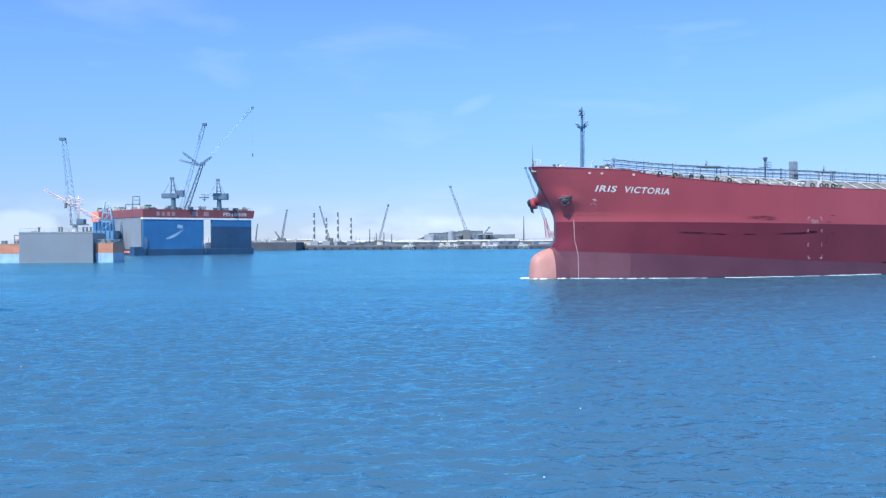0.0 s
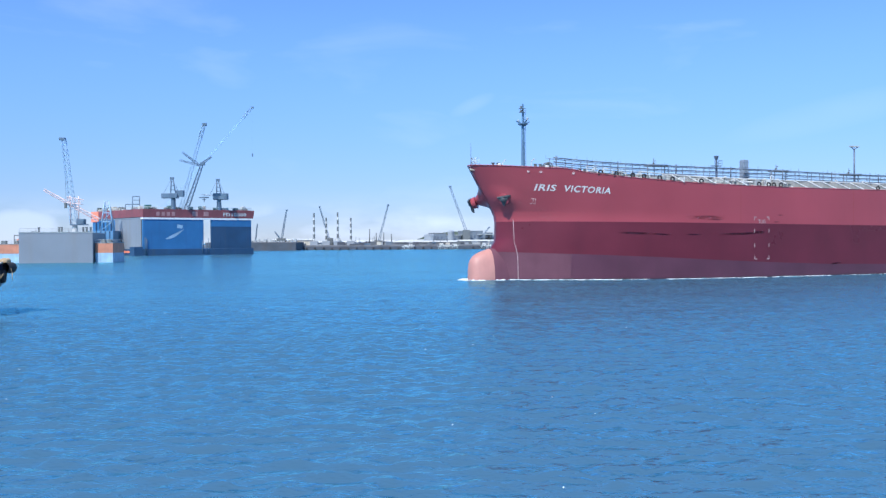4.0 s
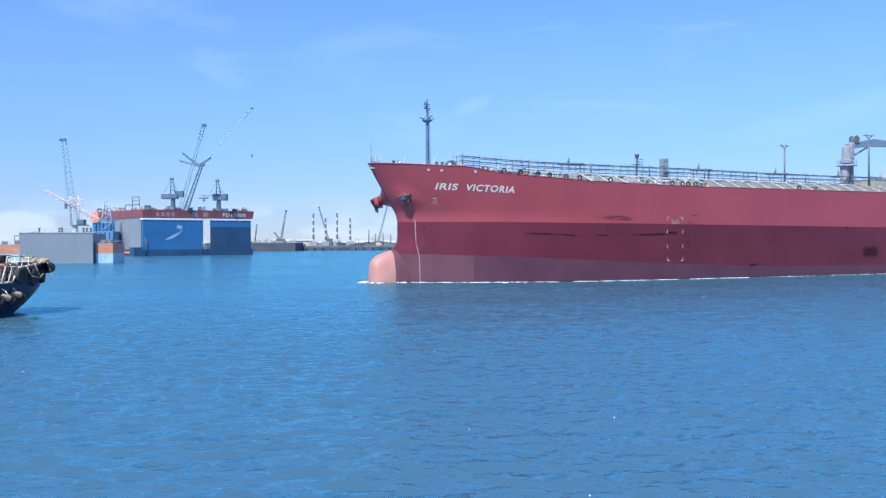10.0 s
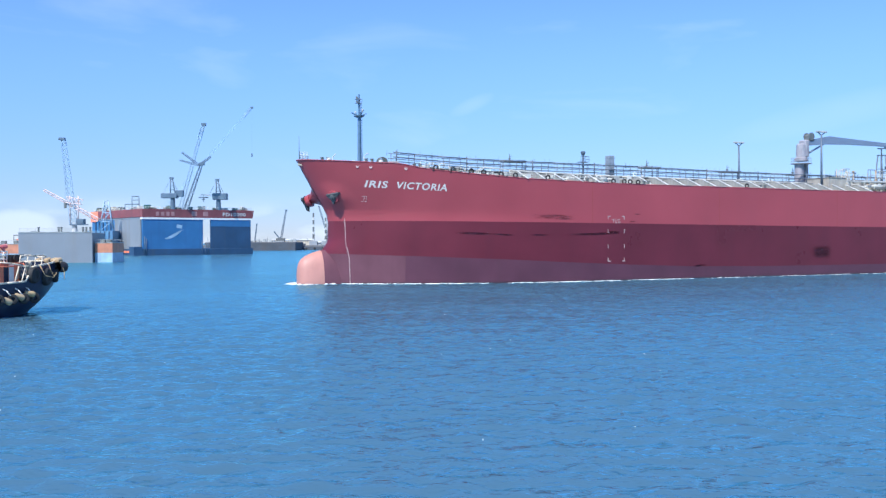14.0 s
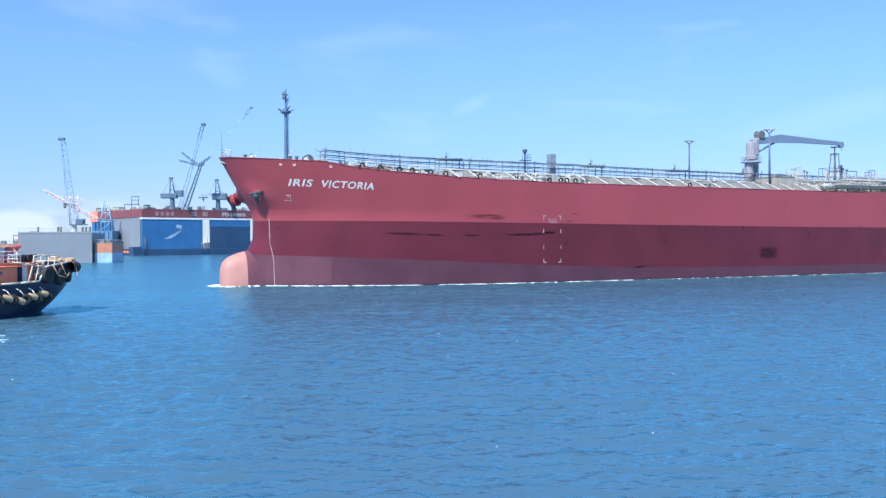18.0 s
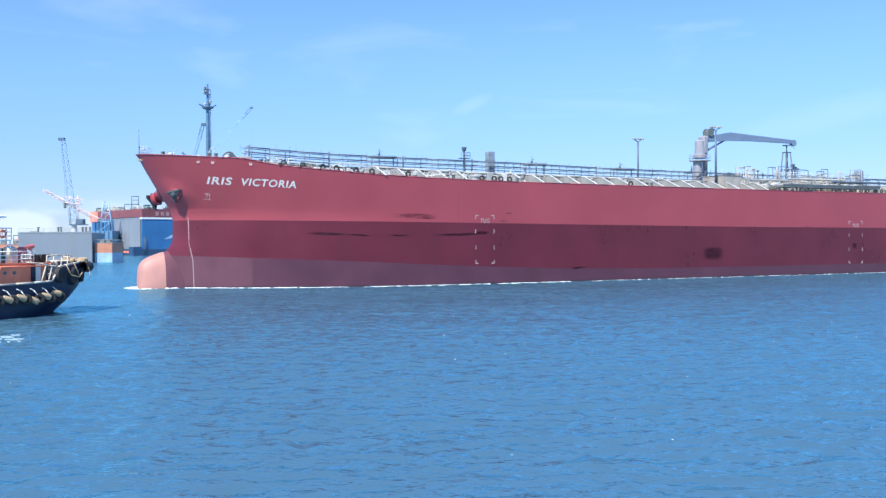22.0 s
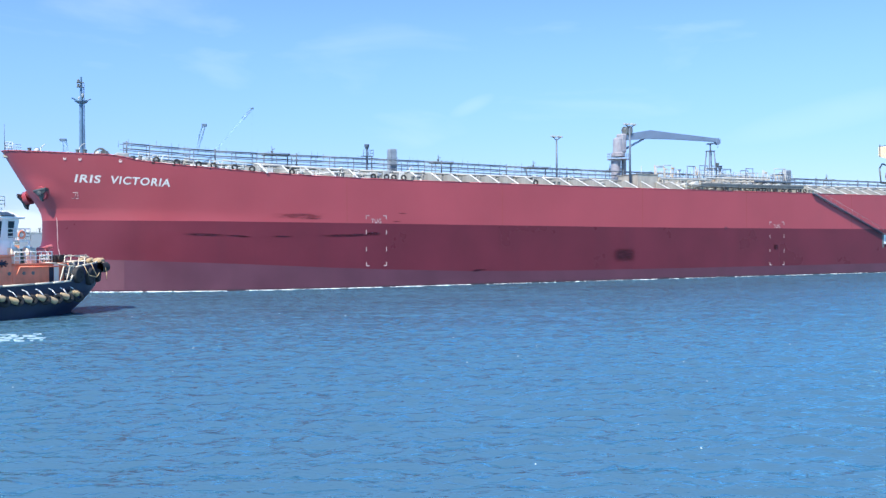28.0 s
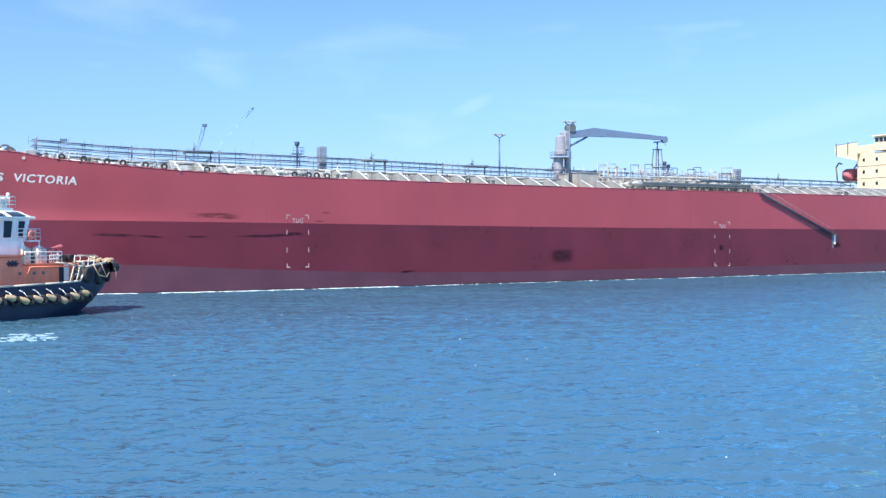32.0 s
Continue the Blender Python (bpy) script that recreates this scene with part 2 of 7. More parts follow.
def scuff_material(name, color, lo, hi):
    """Rubber smeared on paint: patchy, thinning out to nothing at its edges."""
    m = paint(name, color, 0.8, scale=1.2, var=0.3, grime=0.4, bump=0.0, dirt=(0.03, 0.010, 0.016), spec=0.1)
    n, l = m.node_tree.nodes, m.node_tree.links
    tc = n.new("ShaderNodeTexCoord")
    mp = n.new("ShaderNodeMapping")
    mp.inputs["Scale"].default_value = (0.5, 0.5, 2.6)
    l.new(tc.outputs["Object"], mp.inputs[0])
    t = n.new("ShaderNodeTexNoise")
    t.inputs["Scale"].default_value, t.inputs["Detail"].default_value = 1.3, 6
    l.new(mp.outputs[0], t.inputs["Vector"])
    k = n.new("ShaderNodeMapRange")
    k.inputs[1].default_value, k.inputs[2].default_value = lo, hi
    l.new(t.outputs[0], k.inputs[0])
    sp = n.new("ShaderNodeSeparateXYZ")
    l.new(tc.outputs["Generated"], sp.inputs[0])
    prod = k.outputs[0]
    for axis in (0, 2):
        pp = n.new("ShaderNodeMath")
        pp.operation = "PINGPONG"
        pp.inputs[1].default_value = 0.5
        l.new(sp.outputs[axis], pp.inputs[0])
        e = n.new("ShaderNodeMapRange")
        e.interpolation_type = "SMOOTHSTEP"
        e.inputs[1].default_value, e.inputs[2].default_value = 0.0, 0.42
        l.new(pp.outputs[0], e.inputs[0])
        mu = n.new("ShaderNodeMath")
        mu.operation = "MULTIPLY"
        l.new(prod, mu.inputs[0]), l.new(e.outputs[0], mu.inputs[1])
        prod = mu.outputs[0]
    l.new(prod, n["Principled BSDF"].inputs["Alpha"])
    return m


SCUFF = scuff_material("scuffed_dark_paint", (0.045, 0.014, 0.024), 0.22, 0.5)
RUB = scuff_material("rubbed_red_smear", (0.13, 0.034, 0.046), 0.35, 0.75)
ROPE = paint("manila_rope", (0.46, 0.33, 0.18), 0.9, scale=6.0, bump=0.05)
NAVY = paint("navy_hull_paint", (0.009, 0.018, 0.05), 0.4, scale=0.8, grime=0.25, dirt=(0.05, 0.05, 0.06))
ORANGE = paint("orange_paint", (0.85, 0.255, 0.15), 0.5, scale=0.8, grime=0.3, dirt=(0.45, 0.14, 0.08))
BARGE_BLUE = paint("barge_light_blue", (0.10, 0.22, 0.36), 0.55, scale=0.2, grime=0.35, dirt=(0.07, 0.12, 0.2))
FADED_ORANGE = paint("faded_orange_paint", (0.50, 0.20, 0.12), 0.6, scale=0.4, grime=0.4, dirt=(0.3, 0.14, 0.09))
DOCK_BLUE = paint("dock_blue", (0.036, 0.15, 0.33), 0.5, scale=0.15, var=0.12, grime=0.35, dirt=(0.03, 0.08, 0.2))
DOCK_NAVY = paint("dock_worn_blue", (0.022, 0.066, 0.14), 0.6, scale=0.12, var=0.2, grime=0.5, dirt=(0.055, 0.075, 0.105))
DOCK_RED = paint("dock_red", (0.22, 0.062, 0.07), 0.55, scale=0.2, grime=0.35)
DOCK_GREY = paint("dock_grey", (0.205, 0.23, 0.265), 0.65, scale=0.12, var=0.08, grime=0.35, dirt=(0.2, 0.18, 0.16))
CRANE_BLUE = paint("crane_slate_blue", (0.09, 0.14, 0.20), 0.5, scale=0.4)
FADED = paint("faded_red_lettering", (0.40, 0.21, 0.21), 0.6, scale=0.4)
MAST = paint("mast_slate_blue", (0.085, 0.165, 0.26), 0.5, scale=1.0, grime=0.2)
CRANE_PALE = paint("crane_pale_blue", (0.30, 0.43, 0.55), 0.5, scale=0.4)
# haze painted into the steel: close to the sky, so the boom fades
HAZE_BLUE = paint("haze_blue_steel", (0.36, 0.56, 0.80), 0.6, scale=0.4, grime=0.05)
CRANE_RED = paint("crane_red_white", (0.46, 0.12, 0.13), 0.5, scale=0.4)
CONCRETE = paint("quay_concrete", (0.12, 0.13, 0.145), 0.85, scale=0.16, var=0.35, grime=0.55, dirt=(0.12, 0.12, 0.12))
ROCK = paint("dark_quay_wall", (0.07, 0.08, 0.10), 0.9, scale=0.1, var=0.3, grime=0.5)
SHED = paint("shed_cladding", (0.27, 0.30, 0.33), 0.5, scale=0.08, var=0.25, grime=0.2)
FAR_GREY = paint("plant_grey_blue", (0.145, 0.18, 0.22), 0.7, scale=0.12, var=0.3, grime=0.4)
MARK = paint("weathered_white_marks", (0.50, 0.36, 0.35), 0.7, scale=2.0, var=0.25, grime=0.35, dirt=(0.3, 0.12, 0.12))
TAN = paint("tan_canvas", (0.42, 0.31, 0.19), 0.85, scale=2.5, var=0.2, grime=0.4, bump=0.03, dirt=(0.22, 0.13, 0.07))
HILL = paint("scrub_hill", (0.06, 0.08, 0.06), 0.95, scale=0.06, var=0.4, grime=0.2)


# ---- mesh helpers ----
def part(name, bm, material, parent=None, label=""):
    me = bpy.data.meshes.new(name)
    bm.normal_update()
    for e in bm.edges:
        if len(e.link_faces) == 2 and e.calc_face_angle(0.0) > 0.7:
            e.smooth = False
    bm.to_mesh(me)
    bm.free()
    for mm in material if isinstance(material, (list, tuple)) else (material,):
        me.materials.append(mm)
    ob = new(name, me)
    if parent:
        ob.parent = parent
    if label:
        tagged(ob, label)
    return ob


def thing(name, m, label, category, group="", kind=""):
    ob = new(name)
    ob.empty_display_size = 0.5
    ob.matrix_world = m
    return tagged(ob, label, category, group, kind)


def box(bm, x0, x1, y0, y1, z0, z1, bevel=0.0):
    v = [bm.verts.new((x, y, z)) for z in (z0, z1) for x, y in ((x0, y0), (x1, y0), (x1, y1), (x0, y1))]
    fs = [bm.faces.new([v[i] for i in q]) for q in ((3, 2, 1, 0), (4, 5, 6, 7), (0, 1, 5, 4), (1, 2, 6, 5), (2, 3, 7, 6), (3, 0, 4, 7))]
    if bevel:
        es = {e for f in fs for e in f.edges}
        bmesh.ops.bevel(bm, geom=list(es), offset=bevel, segments=1, affect="EDGES")
    return bm


def rod(bm, a, b, r, r2=None, n=6, smooth=True):
    """A round bar from a to b."""
    a, b = Vector(a), Vector(b)
    d = b - a
    q = d.to_track_quat("Z", "Y")
    r2 = r if r2 is None else r2
    rings = []
    for p, rr in ((a, r), (b, r2)):
        rings.append([bm.verts.new(p + q @ Vector((rr * math.cos(i * math.tau / n), rr * math.sin(i * math.tau / n), 0))) for i in range(n)])
    for i in range(n):
        f = bm.faces.new((rings[0][i], rings[0][(i + 1) % n], rings[1][(i + 1) % n], rings[1][i]))
        f.smooth = smooth
    bm.faces.new(rings[0][::-1]), bm.faces.new(rings[1])
    return bm


def path(bm, pts, r, n=6):
    for a, b in zip(pts, pts[1:]):
        rod(bm, a, b, r, n=n)
    return bm


def ring(bm, c, axis, R, r, n=14, k=6):
    """A torus."""
    q = Vector(axis).to_track_quat("Z", "Y")
    c = Vector(c)
    vs = []
    for i in range(n):
        a = i * math.tau / n
        vs.append([bm.verts.new(c + q @ Vector(((R + r * math.cos(j * math.tau / k)) * math.cos(a), (R + r * math.cos(j * math.tau / k)) * math.sin(a), r * math.sin(j * math.tau / k)))) for j in range(k)])
    for i in range(n):
        for j in range(k):
            f = bm.faces.new((vs[i][j], vs[(i + 1) % n][j], vs[(i + 1) % n][(j + 1) % k], vs[i][(j + 1) % k]))
            f.smooth = True
    return bm


def lathe(bm, c, axis, prof, n=12):
    """A turned shape: prof lists (distance along the axis, radius)."""
    q = Vector(axis).to_track_quat("Z", "Y")
    c = Vector(c)
    rows = [[bm.verts.new(c + q @ Vector((r * math.cos(i * math.tau / n), r * math.sin(i * math.tau / n), h))) for i in range(n)] for h, r in prof]
    for a, b in zip(rows, rows[1:]):
        for i in range(n):
            f = bm.faces.new((a[i], a[(i + 1) % n], b[(i + 1) % n], b[i]))
            f.smooth = True
    bm.faces.new(rows[0][::-1]), bm.faces.new(rows[-1])
    return bm


def sheet(bm, rows, smooth=True, flip=False):
    """Faces through a grid of points."""
    vs = [[bm.verts.new(p) for p in r] for r in rows]
    for a, b in zip(vs, vs[1:]):
        for i in range(len(a) - 1):
            q = (a[i], a[i + 1], b[i + 1], b[i])
            f = bm.faces.new(q[::-1] if flip else q)
            f.smooth = smooth
    return bm


def lattice(bm, a, b, w, w2, r, n, up=(0, 1, 0)):
    """A four-chord lattice beam from a to b."""
    a, b = Vector(a), Vector(b)
    d = (b - a).normalized()
    s = d.cross(Vector(up)).normalized()
    t = d.cross(s).normalized()
    cs = []
    for i in range(n + 1):
        k = i / n
        p, h = a.lerp(b, k), (w + (w2 - w) * k) / 2
        cs.append([p + s * h + t * h, p - s * h + t * h, p - s * h - t * h, p + s * h - t * h])
    for j in range(4):
        rod(bm, cs[0][j], cs[-1][j], r, n=4, smooth=False)
    for i in range(n):
        for j in range(4):
            k = (j + 1) % 4
            rod(bm, cs[i][j], cs[i + 1][k] if i % 2 else cs[i + 1][k], r * 0.6, n=3, smooth=False)
            rod(bm, cs[i][j], cs[i][k], r * 0.55, n=3, smooth=False)
    return bm


def railing(bm, pts, h, r=0.025, step=1.5, bars=3):
    """Stanchions and bars along a line of points."""
    for a, b in zip(pts, pts[1:]):
        a, b = Vector(a), Vector(b)
        k = max(1, round((b - a).length / step))
        for i in range(k + 1):
            p = a.lerp(b, i / k)
            rod(bm, p, p + Vector((0, 0, h)), r, n=4)
        for j in range(bars):
            z = Vector((0, 0, h * (j + 1) / bars))
            rod(bm, a + z, b + z, r, n=4)
    return bm


def B_():
    return bmesh.new()


# ---- the sea ----
def build_sea():
    """One sheet to the horizon; short wind waves where the water is near."""
    def graded(lo, hi, d0, grow, far):
        xs, d, x = [], d0, hi
        while x < far:
            x += d
            d *= grow
            xs.append(x)
        return xs
    core = np.arange(-62, 62.01, 0.24)
    right = graded(0, 62, 0.5, 1.16, 4200)
    xs = np.array([-v for v in right[::-1]] + list(core) + right)
    ys, y, d = [], 8.0, 0.24
    while y < 4600:
        ys.append(y)
        d = 0.17 if y < 50 else 0.17 * (y / 50) ** 1.6
        y += min(d, 120)
    back = [-v for v in graded(0, 8.0, 1.0, 1.25, 900)][::-1]
    ys = np.array(back + [-8.0, -5.0, -2.0, 1.0, 4.0, 6.0] + ys)
    X, Y = np.meshgrid(xs, ys)
    rng = np.random.RandomState(4)
    Z = np.zeros_like(X)
    for _ in range(50):
        lam = 0.6 * (1.034 ** rng.uniform(0, 36))
        th = radians(-104 + rng.normal(0, 50))
        k = math.tau / lam
        a = 0.0060 * lam ** 0.85
        ph = rng.uniform(0, math.tau)
        s = np.sin(k * (X * math.cos(th) + Y * math.sin(th)) + ph + 0.8 * np.sin(0.11 * X + ph) + 0.6 * np.sin(0.07 * Y - ph))
        Z += a * (s + 0.25 * np.cos(2 * np.arcsin(np.clip(s, -1, 1))))
    patch = 0.75 + 0.25 * np.sin(0.045 * X + 0.02 * Y + 1.2) * np.sin(0.03 * Y - 0.018 * X)
    fade = np.clip((280 - Y) / 160, 0.10, 1) * np.clip((75 - np.abs(X)) / 12, 0, 1)
    Z *= patch * np.where(Y > 4, fade, 0)
    ny, nx = X.shape
    verts = np.stack([X, Y, Z], -1).reshape(-1, 3)
    i = np.arange(nx * (ny - 1)).reshape(ny - 1, nx)[:, :-1].ravel()
    faces = np.stack([i, i + 1, i + nx + 1, i + nx], 1)
    me = bpy.data.meshes.new("water")
    me.vertices.add(len(verts))
    me.vertices.foreach_set("co", verts.ravel())
    me.loops.add(faces.size)
    me.loops.foreach_set("vertex_index", faces.ravel())
    me.polygons.add(len(faces))
    me.polygons.foreach_set("loop_start", np.arange(0, faces.size, 4))
    me.update(calc_edges=True)
    me.polygons.foreach_set("use_smooth", np.ones(len(faces), bool))
    me.materials.append(WATER)
    ob = new("water", me)
    return tagged(ob, "rippled deep blue harbour water under a clear sky", "water", kind="structure")


SEA = build_sea()


def glint_foam_flecks():
    # solid white flecks: bits of foam, also standing in for sun glints
    bm = B_()
    rr = random.Random(77)
    for _ in range(46):
        y = rr.uniform(24, 110)
        x = rr.uniform(-0.52, 0.52) * y
        w = rr.uniform(0.02, 0.045) * (0.7 + y / 150)
        top = bm.verts.new((x, y, 0.10))
        rim = [bm.verts.new((x + w * math.cos(t) * rr.uniform(0.6, 1), y + 0.5 * w * math.sin(t), 0.055)) for t in np.linspace(0, math.tau, 5, endpoint=False)]
        for j in range(5):
            bm.faces.new((rim[j], rim[(j + 1) % 5], top))
    return bm


tagged(part("glint_foam_flecks", glint_foam_flecks(), FOAM, SEA), "scattered white flecks for foam and sun glints", kind="stuff")

# ---- the tanker: x runs aft from the bow, port side is -y, z from the water ----
HALF = 15.07
LOA = 226.0
SHIP = thing("tanker", pose(14.46, 161.17, 0, 0, 0, 23.83),
             "large red tanker in ballast with exposed bulbous bow and cluttered deck", "tanker ship")


def interp(x, *pts):
    return float(np.interp(x, [p[0] for p in pts], [p[1] for p in pts]))


def stem(z):
    return interp(z, (-3, 5.6), (0, 4.3), (2.5, 3.75), (4.2, 3.35), (4.8, 3.3), (5.2, 3.6), (5.7, 4.1), (6.3, 4.36), (7, 4.4), (9.6, 4.45), (10.6, 4.1), (14.1, 1.95), (18.3, -0.45))


def stem_knee(z):
    """How far the stem reaches forward of its plain line where it grows into the bulb."""
    return stem(z) - interp(z, (-3, 6.0), (0, 5.0), (3, 4.7), (5.1, 4.5), (7, 4.4), (9.6, stem(9.6))) if z < 7 else 0.0


def half(x, z):
    """Half breadth of the hull."""
    zz = min(max(z, 0), 15) / 15
    n, length = 1.9, 39 - 3 * zz
    d = max(x - stem(z), 0)
    s = min((d + stem_knee(z) * min(d / 3.5, 1)) / length, 1)
    y = HALF * (1 - (1 - s) ** n) ** 0.6
    if x > 182:
        k = 0.16 + 0.75 * (1 - zz) ** 1.5
        y *= max(1 - k * ((x - 182) / (LOA - 182)) ** 2, 0.03)
    return y


def deck_z(x):
    return interp(x, (-1, 18.15), (1, 17.95), (2.3, 17.82), (5.3, 17.6), (9.2, 17.33), (11, 17.28), (12.6, 17.05), (14.4, 16.6), (16, 16.37), (19.5, 16.0), (24.2, 15.63), (29.5, 15.24), (35, 15.02), (43, 14.82), (51, 14.7), (67, 14.6), (88, 14.45), (111, 14.36), (138, 14.28), (162, 14.25), (230, 14.25))


def paint_z(x):
    return interp(x, (0, 9.25), (36, 8.82), (67, 8.5), (98, 8.22), (111, 8.17), (162, 8.0), (230, 7.8))


def pink_z(x):
    return interp(x, (0, 4.6), (8, 4.25), (16, 3.95), (28, 3.4), (38, 2.85), (52, 2.2), (66, 1.75), (98, 1.65), (162, 1.72), (230, 1.8))


def keel_z(x):
    return -2.5


S_GRID = [0, 0.006, 0.02, 0.045, 0.08, 0.12, 0.17, 0.2, 0.226, 0.28, 0.34, 0.41, 0.48, 0.56, 0.64, 0.73, 0.82, 0.91, 1.0]
X_AFT = [48, 60, 75, 90, 105, 120, 135, 150, 165, 180, 188, 196, 204, 211, 218, 223, LOA]


def hull_band(lo, hi, nv):
    """Plating of both sides between two lines along the hull."""
    bm = B_()
    for side in (-1, 1):
        rows = []
        for j in range(nv + 1):
            v, row = j / nv, []
            for s in S_GRID:
                x = 5 + 36 * s
                for _ in range(12):
                    z = lo(x) + v * (hi(x) - lo(x))
                    zz = min(max(z, 0), 15) / 15
                    x = 0.5 * x + 0.5 * (stem(z) + (39 - 3 * zz) * s)
                row.append((x, side * half(x, z), z))
            for x in X_AFT:
                z = lo(x) + v * (hi(x) - lo(x))
                row.append((x, side * half(x, z), z))
            rows.append(row)
        sheet(bm, rows, flip=side > 0)
    # transom
    z0, z1 = lo(LOA), hi(LOA)
    bmesh.ops.remove_doubles(bm, verts=bm.verts, dist=0.004)
    v = [bm.verts.new(p) for p in ((LOA, -half(LOA, z0), z0), (LOA, half(LOA, z0), z0), (LOA, half(LOA, z1), z1), (LOA, -half(LOA, z1), z1))]
    bm.faces.new(v)
    return bm


topside = part("topside_plating", hull_band(paint_z, deck_z, 10), HULL_RED, SHIP, "bright red topside plating")
boot = part("boot_topping", hull_band(pink_z, paint_z, 6), HULL_DARK, SHIP, "dark maroon band")
bm = hull_band(keel_z, pink_z, 6)
bmesh.ops.bisect_plane(bm, geom=bm.verts[:] + bm.edges[:] + bm.faces[:], plane_co=(13.2, 0, 0), plane_no=(1, 0, 0))
for f in bm.faces:
    f.material_index = int(f.calc_center_median().x < 13.2)
bottom = part("bottom_plating", bm, (HULL_PINK, BOW_PINK), SHIP, "faded pink antifouling, paler at the bow")


WATERLINE_DARK = paint("waterline_dark_band", (0.05, 0.022, 0.03), 0.35, scale=0.6, var=0.3, grime=0.5, bump=0.03, dirt=(0.03, 0.03, 0.025))


def waterline_strip():
    """A dark strip just proud of the plating, with an uneven upper edge."""
    bm = B_()
    xs = [5.2 + 0.022 * i * i for i in range(40)] + [39 + 1.6 * i for i in range(92)]
    rows = [[], [], []]
    for i, x in enumerate(xs):
        t = 0.20 + 0.09 * noise.noise(Vector((x * 0.35, 2, 0))) + 0.05 * noise.noise(Vector((x * 1.7, 5, 0)))
        for r, z in zip(rows, (-0.5, 0.0, t)):
            r.append((x, -(half(x, z) + 0.015), z))
    return sheet(bm, rows)


part("waterline_band", waterline_strip(), WATERLINE_DARK, SHIP, "dark strip along the waterline")


def build_bulb():
    """A blunt nose that swells back into the foot of the stem."""
    bm = B_()
    rows = []
    for d in (0.0, 0.03, 0.1, 0.22, 0.4, 0.65, 1.0, 1.4, 1.8, 2.2, 2.6, 3.0, 3.4, 3.8, 4.2, 4.7, 5.3, 6.3, 7.4):
        top = interp(d, (0, 1.9), (0.03, 2.3), (0.1, 2.75), (0.22, 3.1), (0.4, 3.45), (0.65, 3.72), (1.0, 3.98), (1.5, 4.25), (2.1, 4.5), (2.8, 4.74), (3.6, 4.95), (4.4, 5.1), (5.3, 5.2), (6.3, 5.2), (7.4, 5.1))
        bot = interp(d, (0, 0.1), (0.1, -0.8), (0.4, -1.6), (1.5, -2.6), (7.4, -3.2))
        w = interp(d, (0, 0.25), (0.03, 0.55), (0.1, 0.85), (0.22, 1.12), (0.4, 1.36), (0.65, 1.56), (1.0, 1.74), (1.5, 1.9), (2.1, 2.04), (2.8, 2.15), (3.6, 2.26), (4.4, 2.36), (5.3, 2.44), (6.3, 2.5), (7.4, 2.5))
        zc = top - 0.62 * (top - bot)
        row = []
        for j in range(49):
            a = math.tau * j / 48
            c, sn = math.cos(a), math.sin(a)
            h = top - zc if sn > 0 else zc - bot
            row.append((d - 0.34, w * abs(c) ** 0.85 * (1 if c > 0 else -1), zc + h * abs(sn) ** 0.95 * (1 if sn > 0 else -1)))
        rows.append(row)
    sheet(bm, rows, flip=True)
    bmesh.ops.remove_doubles(bm, verts=bm.verts, dist=0.005)
    bmesh.ops.holes_fill(bm, edges=[e for e in bm.edges if e.is_boundary])
    bmesh.ops.recalc_face_normals(bm, faces=bm.faces)
    # the paler salmon colour ends short of the stem, where the bow colour begins
    for f in bm.faces:
        c = f.calc_center_median()
        f.material_index = int(c.x > 3.0)
    return bm


part("bulbous_bow", build_bulb(), (BULB_PINK, BOW_PINK), SHIP, "rounded salmon pink bulb")


def build_deck():
    bm = B_()
    rows = []
    for x in [-0.2, 1.5, 4, 7, 10, 14, 18, 22, 27, 33, 43, 60, 88, 111, 140, 165, 185, 200, 212, 225.6]:
        z = deck_z(x) - 0.75 + (0.6 if x > 30 else 0.6 * max(x - 12, 0) / 18)
        h = max(half(x, z) - 0.15, 0.05)
        rows.append([(x, h * k, z + 0.35 * (1 - k * k)) for k in (-1, -0.6, -0.2, 0.2, 0.6, 1)])
    return sheet(bm, rows, flip=True)


part("main_deck", build_deck(), DECK, SHIP, "grey green weathered steel deck")


def rail_cap():
    bm = B_()
    xs = [-0.42 + 0.02 * i * i for i in range(42)] + [36, 43, 51, 60, 67, 88, 111, 138, 162, 182, 190, 198, 206, 214, 220, 225.8]
    for side in (-1, 1):
        path(bm, [(x, side * (half(x, min(deck_z(x), 18.1)) - 0.02), deck_z(x) + 0.02) for x in xs], 0.07, n=5)
    return bm


part("gunwale_bar", rail_cap(), HULL_RED, SHIP)


# name letters, tug marks and other writing on the port side
def lettering(text, place, bold=0.0):
    """A flat text mesh bent onto the hull by place(u, v); u and v run over the text's own box, 0 to 1."""
    cu = bpy.data.curves.new("letters", "FONT")
    cu.body, cu.offset, cu.resolution_u = text, bold, 3
    cu.space_character = 1.12
    ob = bpy.data.objects.new("letters", cu)
    scene.collection.objects.link(ob)
    dg = bpy.context.evaluated_depsgraph_get()
    dg.update()
    me = bpy.data.meshes.new_from_object(ob.evaluated_get(dg))
    bpy.data.objects.remove(ob)
    bm = bmesh.new()
    bm.from_mesh(me)
    bpy.data.meshes.remove(me)
    bmesh.ops.subdivide_edges(bm, edges=bm.edges, cuts=1)
    bmesh.ops.triangulate(bm, faces=bm.faces)
    u0, u1 = min(v.co.x for v in bm.verts), max(v.co.x for v in bm.verts)
    v0, v1 = min(v.co.y for v in bm.verts), max(v.co.y for v in bm.verts)
    for v in bm.verts:
        v.co = place((v.co.x - u0) / (u1 - u0), (v.co.y - v0) / (v1 - v0))
    return bm


def on_hull(x, z, off=0.012):
    return Vector((x, -(half(x, z) + off), z))


